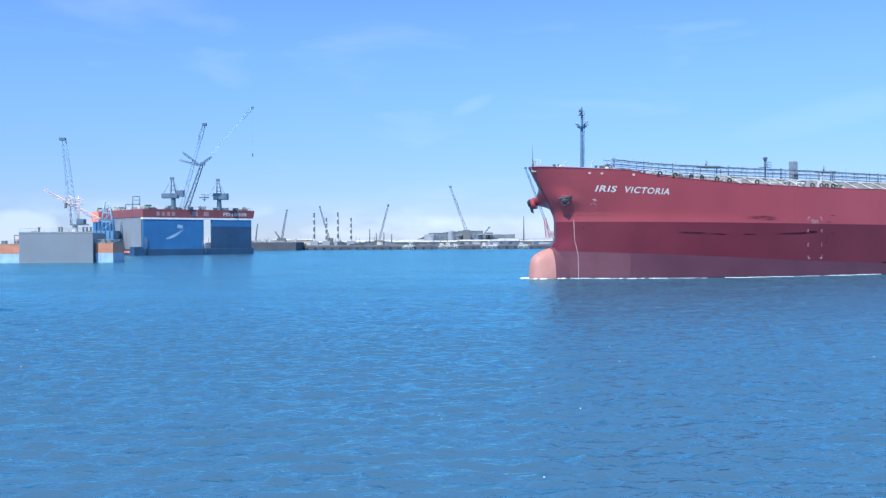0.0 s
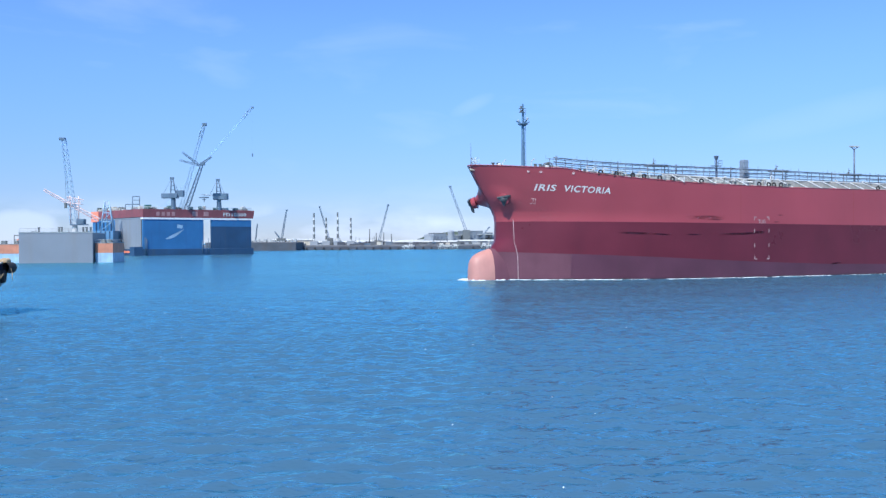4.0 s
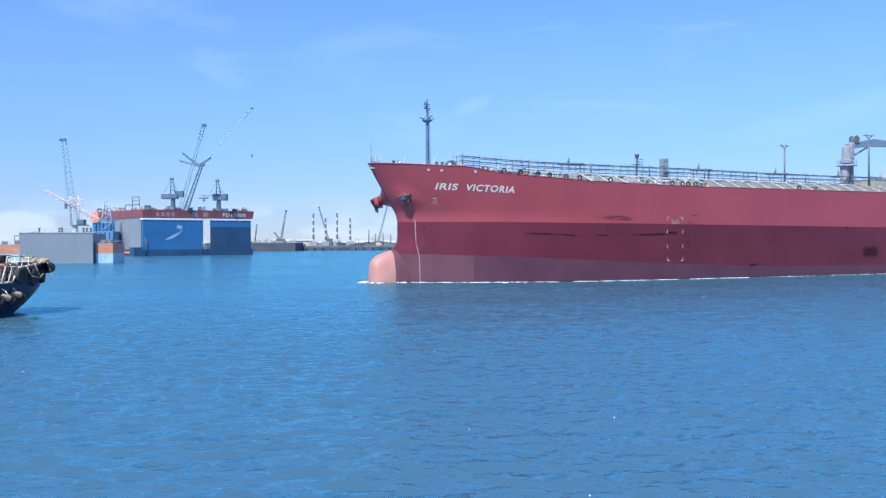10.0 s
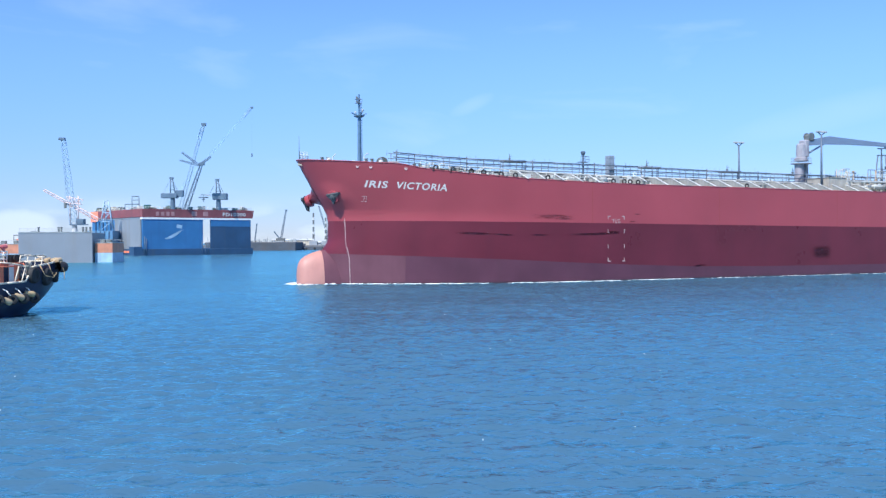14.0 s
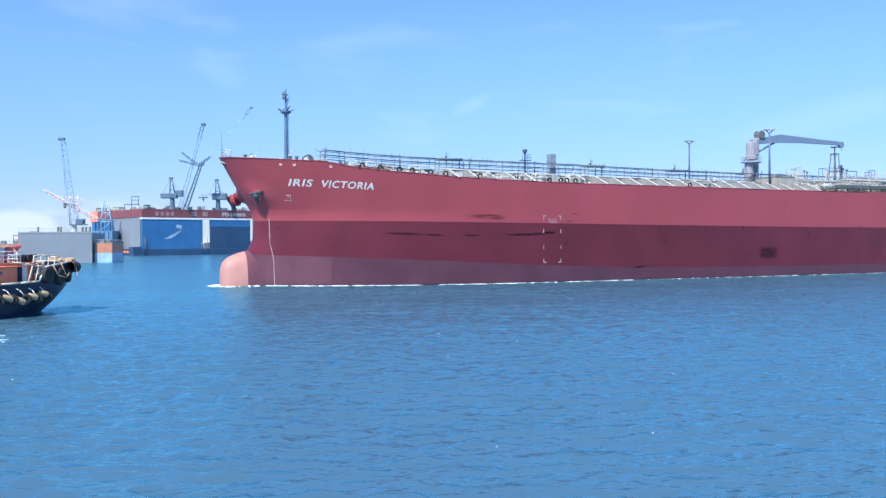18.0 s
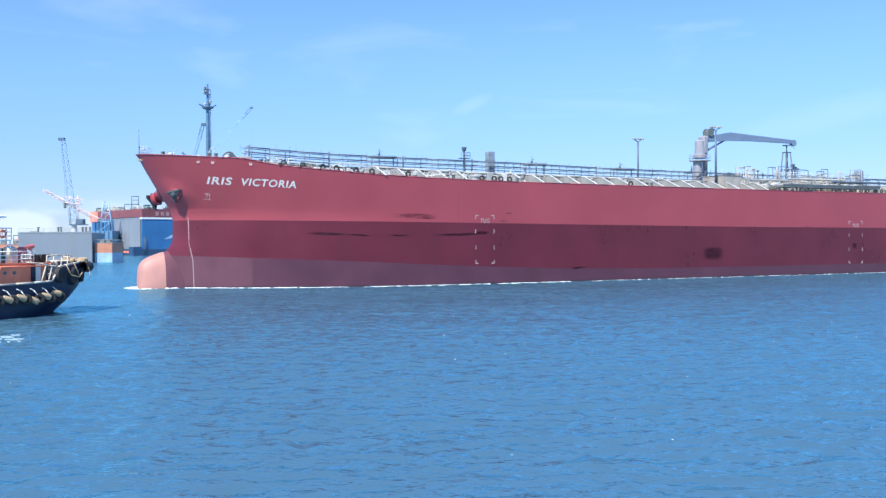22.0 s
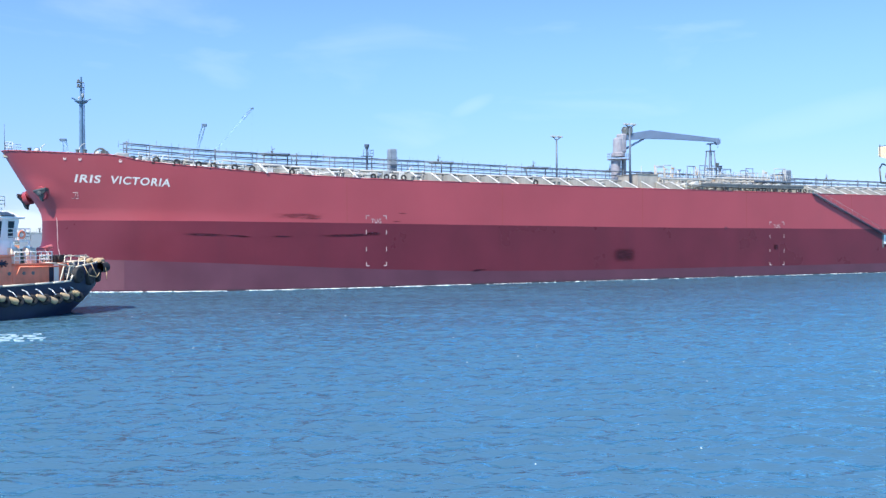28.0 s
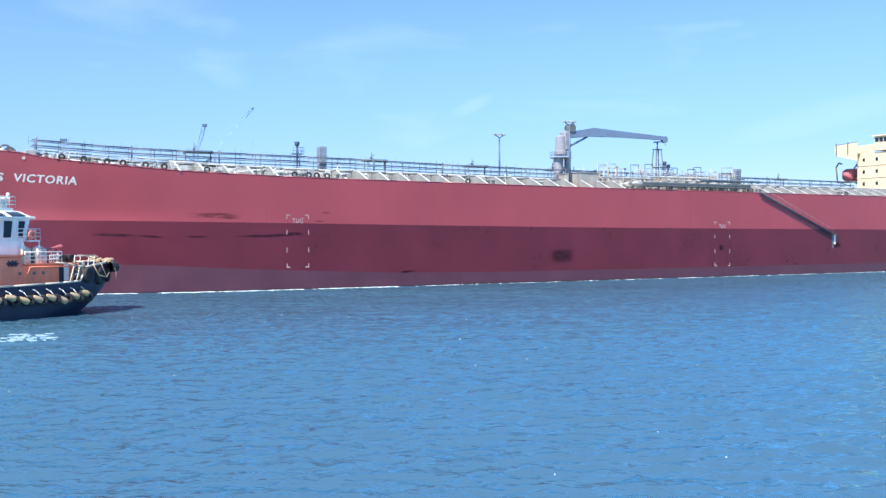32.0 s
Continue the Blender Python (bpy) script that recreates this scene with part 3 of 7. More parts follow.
def name_place(u, v):
    x = 7.5 + 10.75 * u + 0.14 * v
    return on_hull(x, 13.92 - 0.62 * u + 0.98 * v, 0.018)


LETTER = paint("letter_off_white", (0.63, 0.58, 0.55), 0.55, scale=1.5, var=0.08, grime=0.2, dirt=(0.5, 0.35, 0.33))
nm = new("ship_name")
nm.parent = SHIP
tagged(nm, "white ship name lettering")
part("name_word", lettering("IRIS", lambda u, v: name_place(u * 0.262, v), 0.022), LETTER, nm)
part("name_word", lettering("VICTORIA", lambda u, v: name_place(0.36 + u * 0.64, v), 0.022), LETTER, nm)


def flat_side(x0, w, z0, h):
    return lambda u, v: Vector((x0 + w * u, -(HALF + 0.03), z0 + h * v))


def tug_marks(x0, x1, zt, zb, text_z, paint_of_mark):
    m = new("tug_mark")
    m.parent = SHIP
    tagged(m, "white push point marks")
    y = -(HALF + 0.03)

    def strokes(*qs):
        bm = B_()
        for xa, xb, za, zb_ in qs:
            box(bm, min(xa, xb), max(xa, xb), y, y + 0.02, za, zb_)
        part("corner_mark", bm, paint_of_mark, m)
    for x, s in ((x0, 1), (x1, -1)):
        strokes((x, x + 0.10 * s, zt - 0.55, zt), (x + 0.10 * s, x + 0.5 * s, zt - 0.13, zt))
        strokes((x, x + 0.10 * s, zb, zb + 0.55), (x + 0.10 * s, x + 0.5 * s, zb, zb + 0.13))
        for k in (1, 2):
            zc = zt + (zb - zt) * k / 3
            strokes((x, x + 0.10 * s, zc - 0.3, zc + 0.3))
    xm = (x0 + x1) / 2
    part("tug_word", lettering("TUG", flat_side(xm - 0.75, 1.5, text_z, 0.62), 0.01), paint_of_mark, m)


tug_marks(43.75, 46.85, 9.85, 2.9, 8.75, MARK)
tug_marks(119.4, 122.9, 9.3, 1.8, 8.2, MARK)


def emblem():
    bm = B_()
    for a, b in (((7.35, 11.95), (7.65, 11.95)), ((7.65, 11.95), (7.75, 12.6)), ((7.4, 12.65), (7.95, 12.65)), ((7.95, 12.65), (8.0, 11.95)), ((7.8, 11.9), (8.1, 11.9))):
        pa, pb = on_hull(*a), on_hull(*b)
        rod(bm, pa, pb, 0.035, n=4)
    return bm


part("bow_emblem", emblem(), MARK, SHIP, "small white outline mark")


def draught_marks():
    bm = B_()
    for i in range(64):
        z = 9.5 - i * 0.15
        x = interp(z, (0, 6.52), (3.9, 6.32), (5.6, 5.95), (9.6, 5.86))
        p = on_hull(x, z, 0.02)
        w = 0.10 if i % 7 else 0.26
        box(bm, p.x - 0.05, p.x + w - 0.05, p.y - 0.02, p.y + 0.02, z - 0.08, z + 0.07)
    return bm


part("draught_marks", draught_marks(), MARK, SHIP, "faded pale column of draught marks")["kind"] = "stuff"


def load_marks():
    bm = B_()
    y = -(HALF + 0.02)
    for z in np.arange(0.4, 7.2, 0.42):
        box(bm, 109.68, 109.8, y, y + 0.02, z, z + 0.06)
    ring(bm, (109.3, y, 8.2), (0, 1, 0), 0.24, 0.035, n=16, k=4)
    box(bm, 108.8, 109.9, y, y + 0.02, 8.17, 8.23)
    return bm


part("load_line_mark", load_marks(), BOW_PINK, SHIP)["kind"] = "stuff"


# scrapes: thin smears of dark rubber and rubbed paint
def smear(x0, x1, z0, z1, seed, n=26, thick=0.3):
    bm = B_()
    rows = []
    for i in range(n + 1):
        u = i / n
        x = x0 + (x1 - x0) * u
        zc = z0 + (z1 - z0) * u + 0.05 * math.sin(4 * u + seed)
        rows.append([on_hull(x, zc + thick * (k / 4 - 0.5), 0.012) for k in range(5)])
    return sheet(bm, rows, flip=True)


for a in ((19.4, 25.6, 7.35, 7.15, 1, 26, 0.34), (24.6, 28.6, 7.15, 6.95, 7, 16, 0.24), (30.5, 33.8, 7.0, 7.0, 2, 16, 0.24), (36.5, 45.9, 6.98, 7.28, 3, 30, 0.36), (43.4, 46.2, 7.25, 7.4, 13, 12, 0.5), (30.3, 38.6, 9.75, 9.7, 4, 24, 0.8),
          (33.4, 38, 9.35, 9.3, 5, 20, 0.3), (85.4, 90.4, 3.9, 3.95, 6, 16, 2.4), (47.6, 49.2, 8.95, 9.05, 8, 8, 0.22), (48.4, 50.2, 10.2, 10.1, 9, 8, 0.2),
          (120.2, 121.6, 5.0, 4.8, 10, 10, 1.1), (60, 63, 1.95, 2.1, 11, 10, 0.3), (148, 151, 5.0, 5.3, 12, 10, 1.0)):
    part("scuff_mark", smear(*a), RUB if a[2] > 8.5 else SCUFF, SHIP, "dark rubbed scrape on the plating")


def seam(x, z0, z1):
    bm = B_()
    return sheet(bm, [[on_hull(x - 0.04, z0 + (z1 - z0) * i / 8, 0.008), on_hull(x + 0.04, z0 + (z1 - z0) * i / 8, 0.008)] for i in range(9)])


for x in (41.0, 65.5, 91.6, 114.0, 140.0, 158.0):
    part("weld_seam", seam(x, paint_z(x), deck_z(x)), RUBBED, SHIP)


# anchors on their bolsters
def anchor_set(side):
    holder = new("anchor_bolster")
    holder.parent = SHIP
    push = Vector((-0.72, side * 0.64, -0.27)).normalized()
    # port swell flattened to fit the camera's view; starboard keeps its full reach
    zc, dc, reach = (12.75, 1.5, 0.36) if side < 0 else (13.0, 2.3, 2.15)

    def swell(d, z):
        x = stem(z) + d
        k = math.hypot((d - dc) / (1.3 if d > dc else 1.15), (z - zc) / (1.3 if z > zc else 1.1))
        h = reach * max(1 - k / 1.9, 0) ** 1.8
        return Vector((x, side * (half(x, z) + 0.006), z)) + push * h * 1.35
    bm = B_()
    sheet(bm, [[swell(0.05 + 6.4 * i / 32, 10.2 + 6.6 * j / 32) for i in range(33)] for j in range(33)], flip=side > 0)
    part("bolster", bm, HULL_RED, holder, "red swell of plating round the anchor pocket")
    n = push
    b = swell(dc, zc) - push * (0.35 if side > 0 else 0.02)
    bm = B_()
    lathe(bm, b - n * 0.7, n, [(0, 1.0), (0.6, 0.9), (0.75, 0.86), (0.78, 0.6)], n=20)
    part("anchor_ring", bm, HULL_RED, holder)
    # stockless anchor drawn home: a crown plate across the mouth, flukes folded back
    s = Vector((n.y, -n.x, 0)).normalized()
    if s.x < 0:
        s = -s
    u = s.cross(n)
    if u.z < 0:
        u = -u
    c = b - n * 0.12 if side < 0 else b + n * 0.1
    k = 0.8 if side < 0 else 1.15
    out = [(-1.3, 0.55), (-0.5, 0.5), (-0.1, 0.85), (0.45, 0.6), (1.5, 0.85), (1.5, 0.58), (0.75, 0.0), (0.42, -0.8), (0.05, -1.4), (-0.2, -1.3), (-0.4, -0.6), (-0.75, -0.15), (-1.3, 0.25)]
    bm = B_()
    lo = [bm.verts.new(c + s * p * k + u * q * k) for p, q in out]
    hi = [bm.verts.new(c + s * p * k * 0.85 + u * q * k * 0.85 + n * 0.34) for p, q in out]
    bm.faces.new(lo), bm.faces.new(hi[::-1])
    for i in range(len(out)):
        j = (i + 1) % len(out)
        bm.faces.new((lo[i], hi[i], hi[j], lo[j]))
    bmesh.ops.recalc_face_normals(bm, faces=bm.faces)
    rod(bm, c + n * 0.25 - s * 0.95 + u * 0.3, c + n * 0.25 + s * 1.05 + u * 0.6, 0.17, n=7)
    lathe(bm, c + n * 0.3, n, [(0, 0.42), (0.2, 0.36), (0.3, 0.15)], n=10)
    part("anchor", bm, ANCHOR, holder, "dark steel stockless anchor")


anchor_set(-1), anchor_set(1)


# forecastle
def build_foremast():
    m = new("foremast")
    m.parent = SHIP
    tagged(m, "slender slate blue foremast")
    x = 9.4
    bm = B_()
    rod(bm, (x, 0, 17.5), (x, 0, 25.0), 0.30, 0.24, n=10)
    rod(bm, (x, 0, 25.0), (x, 0, 28.3), 0.2, 0.12, n=8)
    part("pole", bm, MAST, m)
    bm = B_()
    rod(bm, (x, -1.4, 25.6), (x, -0.2, 24.85), 0.12, n=6), rod(bm, (x, 1.4, 25.6), (x, 0.2, 24.85), 0.12, n=6)
    rod(bm, (x - 1.2, 0, 25.45), (x - 0.1, 0, 24.95), 0.1, n=6), rod(bm, (x + 1.2, 0, 25.45), (x + 0.1, 0, 24.95), 0.1, n=6)
    lathe(bm, (x, 0, 24.75), (0, 0, 1), [(0, 0.45), (0.25, 0.85), (0.35, 0.85), (0.36, 0.2)], n=10)
    part("yard", bm, MAST, m)
    for y in (-1.5, 1.5):
        bm = B_()
        lathe(bm, (x, y, 25.45), (0, 0, 1), [(0, 0.14), (0.3, 0.2), (0.42, 0.1)], n=8)
        part("floodlight", bm, STEEL, m)
    bm = B_()
    for z in (26.9, 27.5):
        box(bm, x - 0.55, x + 0.35, -0.35, 0.35, z, z + 0.06)
        lathe(bm, (x - 0.35, 0, z + 0.06), (0, 0, 1), [(0, 0.16), (0.32, 0.16), (0.4, 0.05)], n=8)
    railing(bm, [(x - 0.55, -0.35, 26.9), (x + 0.35, -0.35, 26.9)], 0.6, 0.025, 0.45, 2)
    part("lantern_platform", bm, DARKSTEEL, m)
    bm = B_()
    for s in (-0.2, 0.2):
        rod(bm, (x + 0.42, s, 17.6), (x + 0.34, s, 27), 0.03, n=4)
    for i in range(24):
        rod(bm, (x + 0.4, -0.2, 17.9 + i * 0.38), (x + 0.4, 0.2, 17.9 + i * 0.38), 0.02, n=4)
    part("ladder", bm, MAST, m)


build_foremast()
bm = B_()
rod(bm, (0.05, 0, 18.0), (0.0, 0, 21.6), 0.05, 0.03, n=6)
part("jackstaff", bm, PIPE, SHIP)
bm = B_()
railing(bm, [(0.9, -1.1, 18.15), (0.1, -0.2, 18.2), (0.1, 0.2, 18.2), (0.9, 1.1, 18.15), (2.2, 2.4, 18.15)], 1.05, 0.03, 0.8, 3)
part("pulpit_rail", bm, PALESTEEL, SHIP)


def winch(x, y, z, s=1.0):
    w = new("mooring_winch")
    w.parent = SHIP
    bm = B_()
    lathe(bm, (x, y - 1.1 * s, z + 0.75 * s), (0, 1, 0), [(0, 0.72 * s), (0.12 * s, 0.72 * s), (0.10 * s, 0.4 * s), (1.2 * s, 0.4 * s), (1.21 * s, 0.72 * s), (1.33 * s, 0.72 * s), (1.34 * s, 0.2 * s), (2.1 * s, 0.2 * s), (2.11 * s, 0.42 * s), (2.3 * s, 0.34 * s)], n=14)
    part("drum", bm, DARKSTEEL, w)
    bm = B_()
    box(bm, x - 0.8 * s, x + 0.9 * s, y - 1.3 * s, y + 1.3 * s, z - 0.3, z + 0.22 * s)
    box(bm, x + 0.3 * s, x + 1.0 * s, y + 0.15 * s, y + 0.8 * s, z, z + 1.0 * s, 0.06)
    part("bed", bm, STEEL, w)


for a in ((5.0, -1.6, 16.75, 0.8), (5.0, 1.8, 16.75, 0.8), (11.6, -3.2, 16.95, 0.95), (12.4, 3.2, 16.6, 0.95), (24.0, -4.5, 15.25, 0.9), (30, 5, 15.6, 1.1), (75, -6, 14.9, 1.0), (78, 5, 14.9, 1.0), (158, -6, 14.7, 1.0)):
    winch(*a)


bm = B_()
ring(bm, (10.9, -5.6, 17.75), (0.15, 1, 0), 0.66, 0.11, n=20, k=6)
ring(bm, (10.9, -4.9, 17.75), (0.15, 1, 0), 0.66, 0.08, n=20, k=6)
rod(bm, (10.8, -5.6, 17.75), (11.0, -4.8, 17.75), 0.28, n=10)
box(bm, 10.4, 11.4, -5.9, -4.7, 16.5, 17.3)
part("mooring_reel", bm, DARKSTEEL, SHIP)


def bollard(x, y, z):
    bm = B_()
    for d in (-0.45, 0.45):
        lathe(bm, (x + d, y, z - 0.2), (0, 0, 1), [(0, 0.22), (0.85, 0.22), (0.9, 0.3), (1.0, 0.28)], n=10)
    box(bm, x - 0.9, x + 0.9, y - 0.32, y + 0.32, z - 0.25, z + 0.04)
    return part("bollard", bm, DARKSTEEL, SHIP)


for x in (3.2, 8.4, 14.6, 20.2, 24.5, 40.5, 52, 76, 131, 152):
    bollard(x, -(half(x, 15) - 1.3), deck_z(x) - 0.1)


def fairlead(x, z_up=0.36, r=0.3):
    bm = B_()
    y = -(half(x, deck_z(x)) - 0.22)
    ring(bm, (x, y, deck_z(x) + z_up), (0.25, 1, 0), r, 0.12, n=16, k=7)
    box(bm, x - 0.55, x + 0.55, y - 0.12, y + 0.18, deck_z(x) - 0.12, deck_z(x) + 0.1)
    return part("fairlead", bm, BLACK, SHIP, "black ring fairlead")


for x in (16.6, 19.0, 21.6, 23.4, 26.0, 28.2, 33.4, 45.0, 47.0, 48.1, 49.6, 71.5, 119.5, 121.0, 124.5, 152.5):
    fairlead(x)
for x, z in ((6.35, 16.85), (8.0, 16.75), (12.5, 16.5)):
    bm = B_()
    p = on_hull(x, z, -0.02)
    d = (on_hull(x + 0.1, z) - on_hull(x - 0.1, z)).normalized().cross(Vector((0, 0, 1)))
    ring(bm, p, d, 0.17, 0.06, n=14, k=6)
    lathe(bm, p, d, [(-0.05, 0.16), (0.02, 0.16)], n=12)
    part("hawse_hole", bm, MARK, SHIP, "pale rimmed oval mooring hole")


def forecastle_gear():
    bm = B_()
    box(bm, 13.6, 15.2, -1.6, 1.6, 16.4, 18.3, 0.08)
    part("deck_locker", bm, STEEL, SHIP)
    for x, y, h in ((3.6, -2.9, 1.0), (7.2, -3.6, 0.9), (10.6, -5.6, 1.1), (15.4, -6.2, 1.2), (12.5, 1, 1.4)):
        bm = B_()
        lathe(bm, (x, y, deck_z(x) - 0.7), (0, 0, 1), [(0, 0.16), (h, 0.16), (h + 0.02, 0.36), (h + 0.2, 0.34), (h + 0.32, 0.14)], n=10)
        part("mushroom_vent", bm, PALESTEEL, SHIP)
    bm = B_()
    path(bm, [(8.6, -4.2, 17.4), (8.5, -4.2, 18.5), (8.9, -4.2, 19.0), (9.3, -4.2, 19.05)], 0.06)
    part("davit", bm, PALESTEEL, SHIP)
    bm = B_()
    path(bm, [(4.0, -3.2, 17.4), (4.0, -3.2, 18.4), (4.5, -3.2, 18.9)], 0.06)
    part("davit", bm, PALESTEEL, SHIP)


forecastle_gear()


# deck transverses with sloped white ends
def transverse_mesh():
    bm = B_()
    for x0, x1, inset in ((-0.06, 0.06, 0.0),):
        prof = [(-14.75, 0.02), (-11.3, 1.45), (11.3, 1.45), (14.75, 0.02)]
        a = [bm.verts.new((x0, y, z)) for y, z in prof]
        b = [bm.verts.new((x1, y, z)) for y, z in prof]
        bm.faces.new(a), bm.faces.new(b[::-1])
        for i in range(4):
            j = (i + 1) % 4
            bm.faces.new((a[j], a[i], b[i], b[j]))
    me = bpy.data.meshes.new("deck_transverse")
    bm.to_mesh(me)
    bm.free()
    me.materials.append(FRAME_GREY)
    fls = []
    for s in (-1, 1):
        bm = B_()
        p, q = Vector((0, s * 14.8, 0.06)), Vector((0, s * 11.3, 1.5))
        n = Vector((0, s * 0.38, 0.92)) * 0.05
        vs = [bm.verts.new(v) for v in (p + Vector((-0.14, 0, 0)), p + Vector((0.14, 0, 0)), q + Vector((0.14, 0, 0)), q + Vector((-0.14, 0, 0)))]
        ws = [bm.verts.new(v.co + n) for v in vs]
        bm.faces.new(ws if s > 0 else ws[::-1]), bm.faces.new(vs[::-1] if s > 0 else vs)
        for i in range(4):
            j = (i + 1) % 4
            bm.faces.new((vs[i], vs[j], ws[j], ws[i]))
        bmesh.ops.recalc_face_normals(bm, faces=bm.faces)
        fl = bpy.data.meshes.new("flange")
        bm.to_mesh(fl)
        bm.free()
        fl.materials.append(PALESTEEL)
        fls.append(fl)
    return me, fls


TR, FL = transverse_mesh()
x = 30.0
while x < 176:
    if not (44 < x < 52 or 104 < x < 131):
        o = new("deck_transverse", TR)
        o.parent, o.location = SHIP, (x, 0, deck_z(x) - 0.1)
        for fl in FL:
            f = new("flange", fl)
            f.parent = o
    x += 3.22


# catwalk, cargo pipes and their supports
def cat_z(x):
    return interp(x, (14, 19.7), (20, 19.35), (26, 19.1), (36, 18.93), (50, 18.82), (60, 18.72), (72, 18.45), (90, 18.28), (130, 18.1), (172, 17.95))


for y, dz, r, mat in ((-1.0, 0.0, 0.10, PIPE), (1.1, 0.02, 0.06, PIPE), (-1.0, -0.70, 0.10, PIPE), (1.1, -0.74, 0.06, PIPE), (-1.0, -1.35, 0.075, PIPE), (0.0, -1.75, 0.16, PIPE), (2.6, -2.3, 0.2, STEEL), (3.6, -2.3, 0.2, STEEL), (-2.4, -2.5, 0.2, PALESTEEL), (-3.2, -2.5, 0.2, PALESTEEL), (-5.2, -2.8, 0.15, STEEL)):
    bm = B_()
    xs = [14.5, 18, 22, 27, 33, 38, 43, 52, 60, 75, 90, 110, 130, 150, 172]
    path(bm, [(x, y, max(cat_z(x) + dz, deck_z(x) + 0.55)) for x in xs], r, n=6)
    part("deck_pipe", bm, mat, SHIP)
for y, dz, r, mat, x0, x1 in ((-9.2, 1.55, 0.13, WARM_DECK, 30, 92), (-9.2, 1.55, 0.13, STEEL, 131, 172), (-8.4, 1.7, 0.10, STEEL, 26, 92), (-10.2, 1.75, 0.12, WARM_DECK, 126, 172), (-6.6, 1.9, 0.18, STEEL, 130, 172)):
    bm = B_()
    n = 12
    path(bm, [(x0 + (x1 - x0) * i / n, y, deck_z(x0 + (x1 - x0) * i / n) + dz) for i in range(n + 1)], r, n=6)
    for i in range(n * 2 + 1):
        x = x0 + (x1 - x0) * i / (2 * n)
        rod(bm, (x, y, deck_z(x) - 0.1), (x, y, deck_z(x) + dz), 0.05, n=4)
    part("side_pipe", bm, mat, SHIP)
# rails, rollers and hose runs crowd the edge of the forecastle
rr = random.Random(52)
bm = B_()
railing(bm, [(x, -(half(x, deck_z(x)) - 0.5), deck_z(x)) for x in (14.6, 17, 20, 23, 26, 29, 32, 36, 40)], 1.05, 0.03, 1.4, 3)
part("edge_rail", bm, PALESTEEL, SHIP)
for i in range(26):
    x = rr.uniform(15.5, 43)
    y = -(half(x, deck_z(x)) - rr.uniform(0.9, 4.5))
    z = deck_z(x) - 0.1
    bm = B_()
    k = i % 4
    if k == 0:
        path(bm, [(x, y, z), (x, y, z + 0.9), (x + 0.25, y, z + 1.2), (x + 0.7, y, z + 1.2), (x + 0.9, y, z + 0.9)], 0.07, n=6)
        part("gooseneck_vent", bm, PALESTEEL, SHIP)
    elif k == 1:
        lathe(bm, (x, y, z), (0, 0, 1), [(0, 0.28), (0.5, 0.2), (0.55, 0.34), (0.75, 0.34), (0.8, 0.1)], n=10)
        part("roller", bm, STEEL, SHIP)
    elif k == 2:
        box(bm, x, x + rr.uniform(0.5, 1.3), y, y + 0.6, z, z + rr.uniform(0.6, 1.2), 0.04)
        part("deck_box", bm, rr.choice((PALESTEEL, WARM_DECK, WHITE)), SHIP)
    else:
        w = rr.uniform(1.2, 3.2)
        path(bm, [(x, y, z), (x, y, z + 0.8), (x + w, y, z + 0.75), (x + w, y, z)], 0.08, n=6)
        part("pipe_bend", bm, rr.choice((PALESTEEL, WARM_DECK)), SHIP)
# valves, branch lines and boxes on the tank deck under the catwalk
for i in range(84):
    x = 45 + 44 * (i + rr.random()) / 50 if i < 50 else 132 + 38 * (i - 50 + rr.random()) / 34
    y = rr.uniform(-7.5, -2.0)
    z = deck_z(x) - 0.1
    bm = B_()
    k = i % 5
    if k == 0:
        h = rr.uniform(1.5, 2.5)
        path(bm, [(x, y, z), (x, y, z + h), (x + 0.25, y, z + h + 0.2), (x + 0.55, y, z + h), (x + 0.55, y, z + h - 0.35)], 0.06, n=6)
        part("gooseneck_vent", bm, PALESTEEL, SHIP)
    elif k in (1, 3):
        h = rr.uniform(1.2, 2.3)
        lathe(bm, (x, y, z), (0, 0, 1), [(0, 0.16), (h - 0.3, 0.1), (h - 0.28, 0.2), (h, 0.2), (h + 0.05, 0.05)], n=8)
        ring(bm, (x, y - 0.3, z + h - 0.3), (0, 1, 0), 0.24, 0.035, n=12, k=5)
        rod(bm, (x, y, z + h - 0.3), (x, y - 0.3, z + h - 0.3), 0.03, n=5)
        part("valve", bm, rr.choice((PALESTEEL, STEEL, WARM_DECK)), SHIP)
    elif k == 2:
        w, h = rr.uniform(1.0, 2.6), rr.uniform(1.5, 2.3)
        path(bm, [(x, y, z), (x, y, z + h), (x + w, y, z + h - 0.05), (x + w, y, z)], 0.07, n=6)
        part("pipe_bend", bm, rr.choice((PALESTEEL, WHITE, WARM_DECK)), SHIP)
    else:
        box(bm, x, x + rr.uniform(0.4, 0.9), y, y + 0.6, z, z + rr.uniform(1.2, 1.9), 0.04)
        part("deck_box", bm, rr.choice((PALESTEEL, WARM_DECK, WHITE)), SHIP)
bm = B_()
rows = [[(x, y, cat_z(x) - 1.85) for y in (-1.0, 1.1)] for x in (14.5, 22, 33, 43, 60, 90, 130, 172)]
sheet(bm, rows)
sheet(bm, [[(a, b, c - 0.08) for a, b, c in r] for r in rows], flip=True)
part("catwalk_grating", bm, STEEL, SHIP)
x, k = 15.0, 0
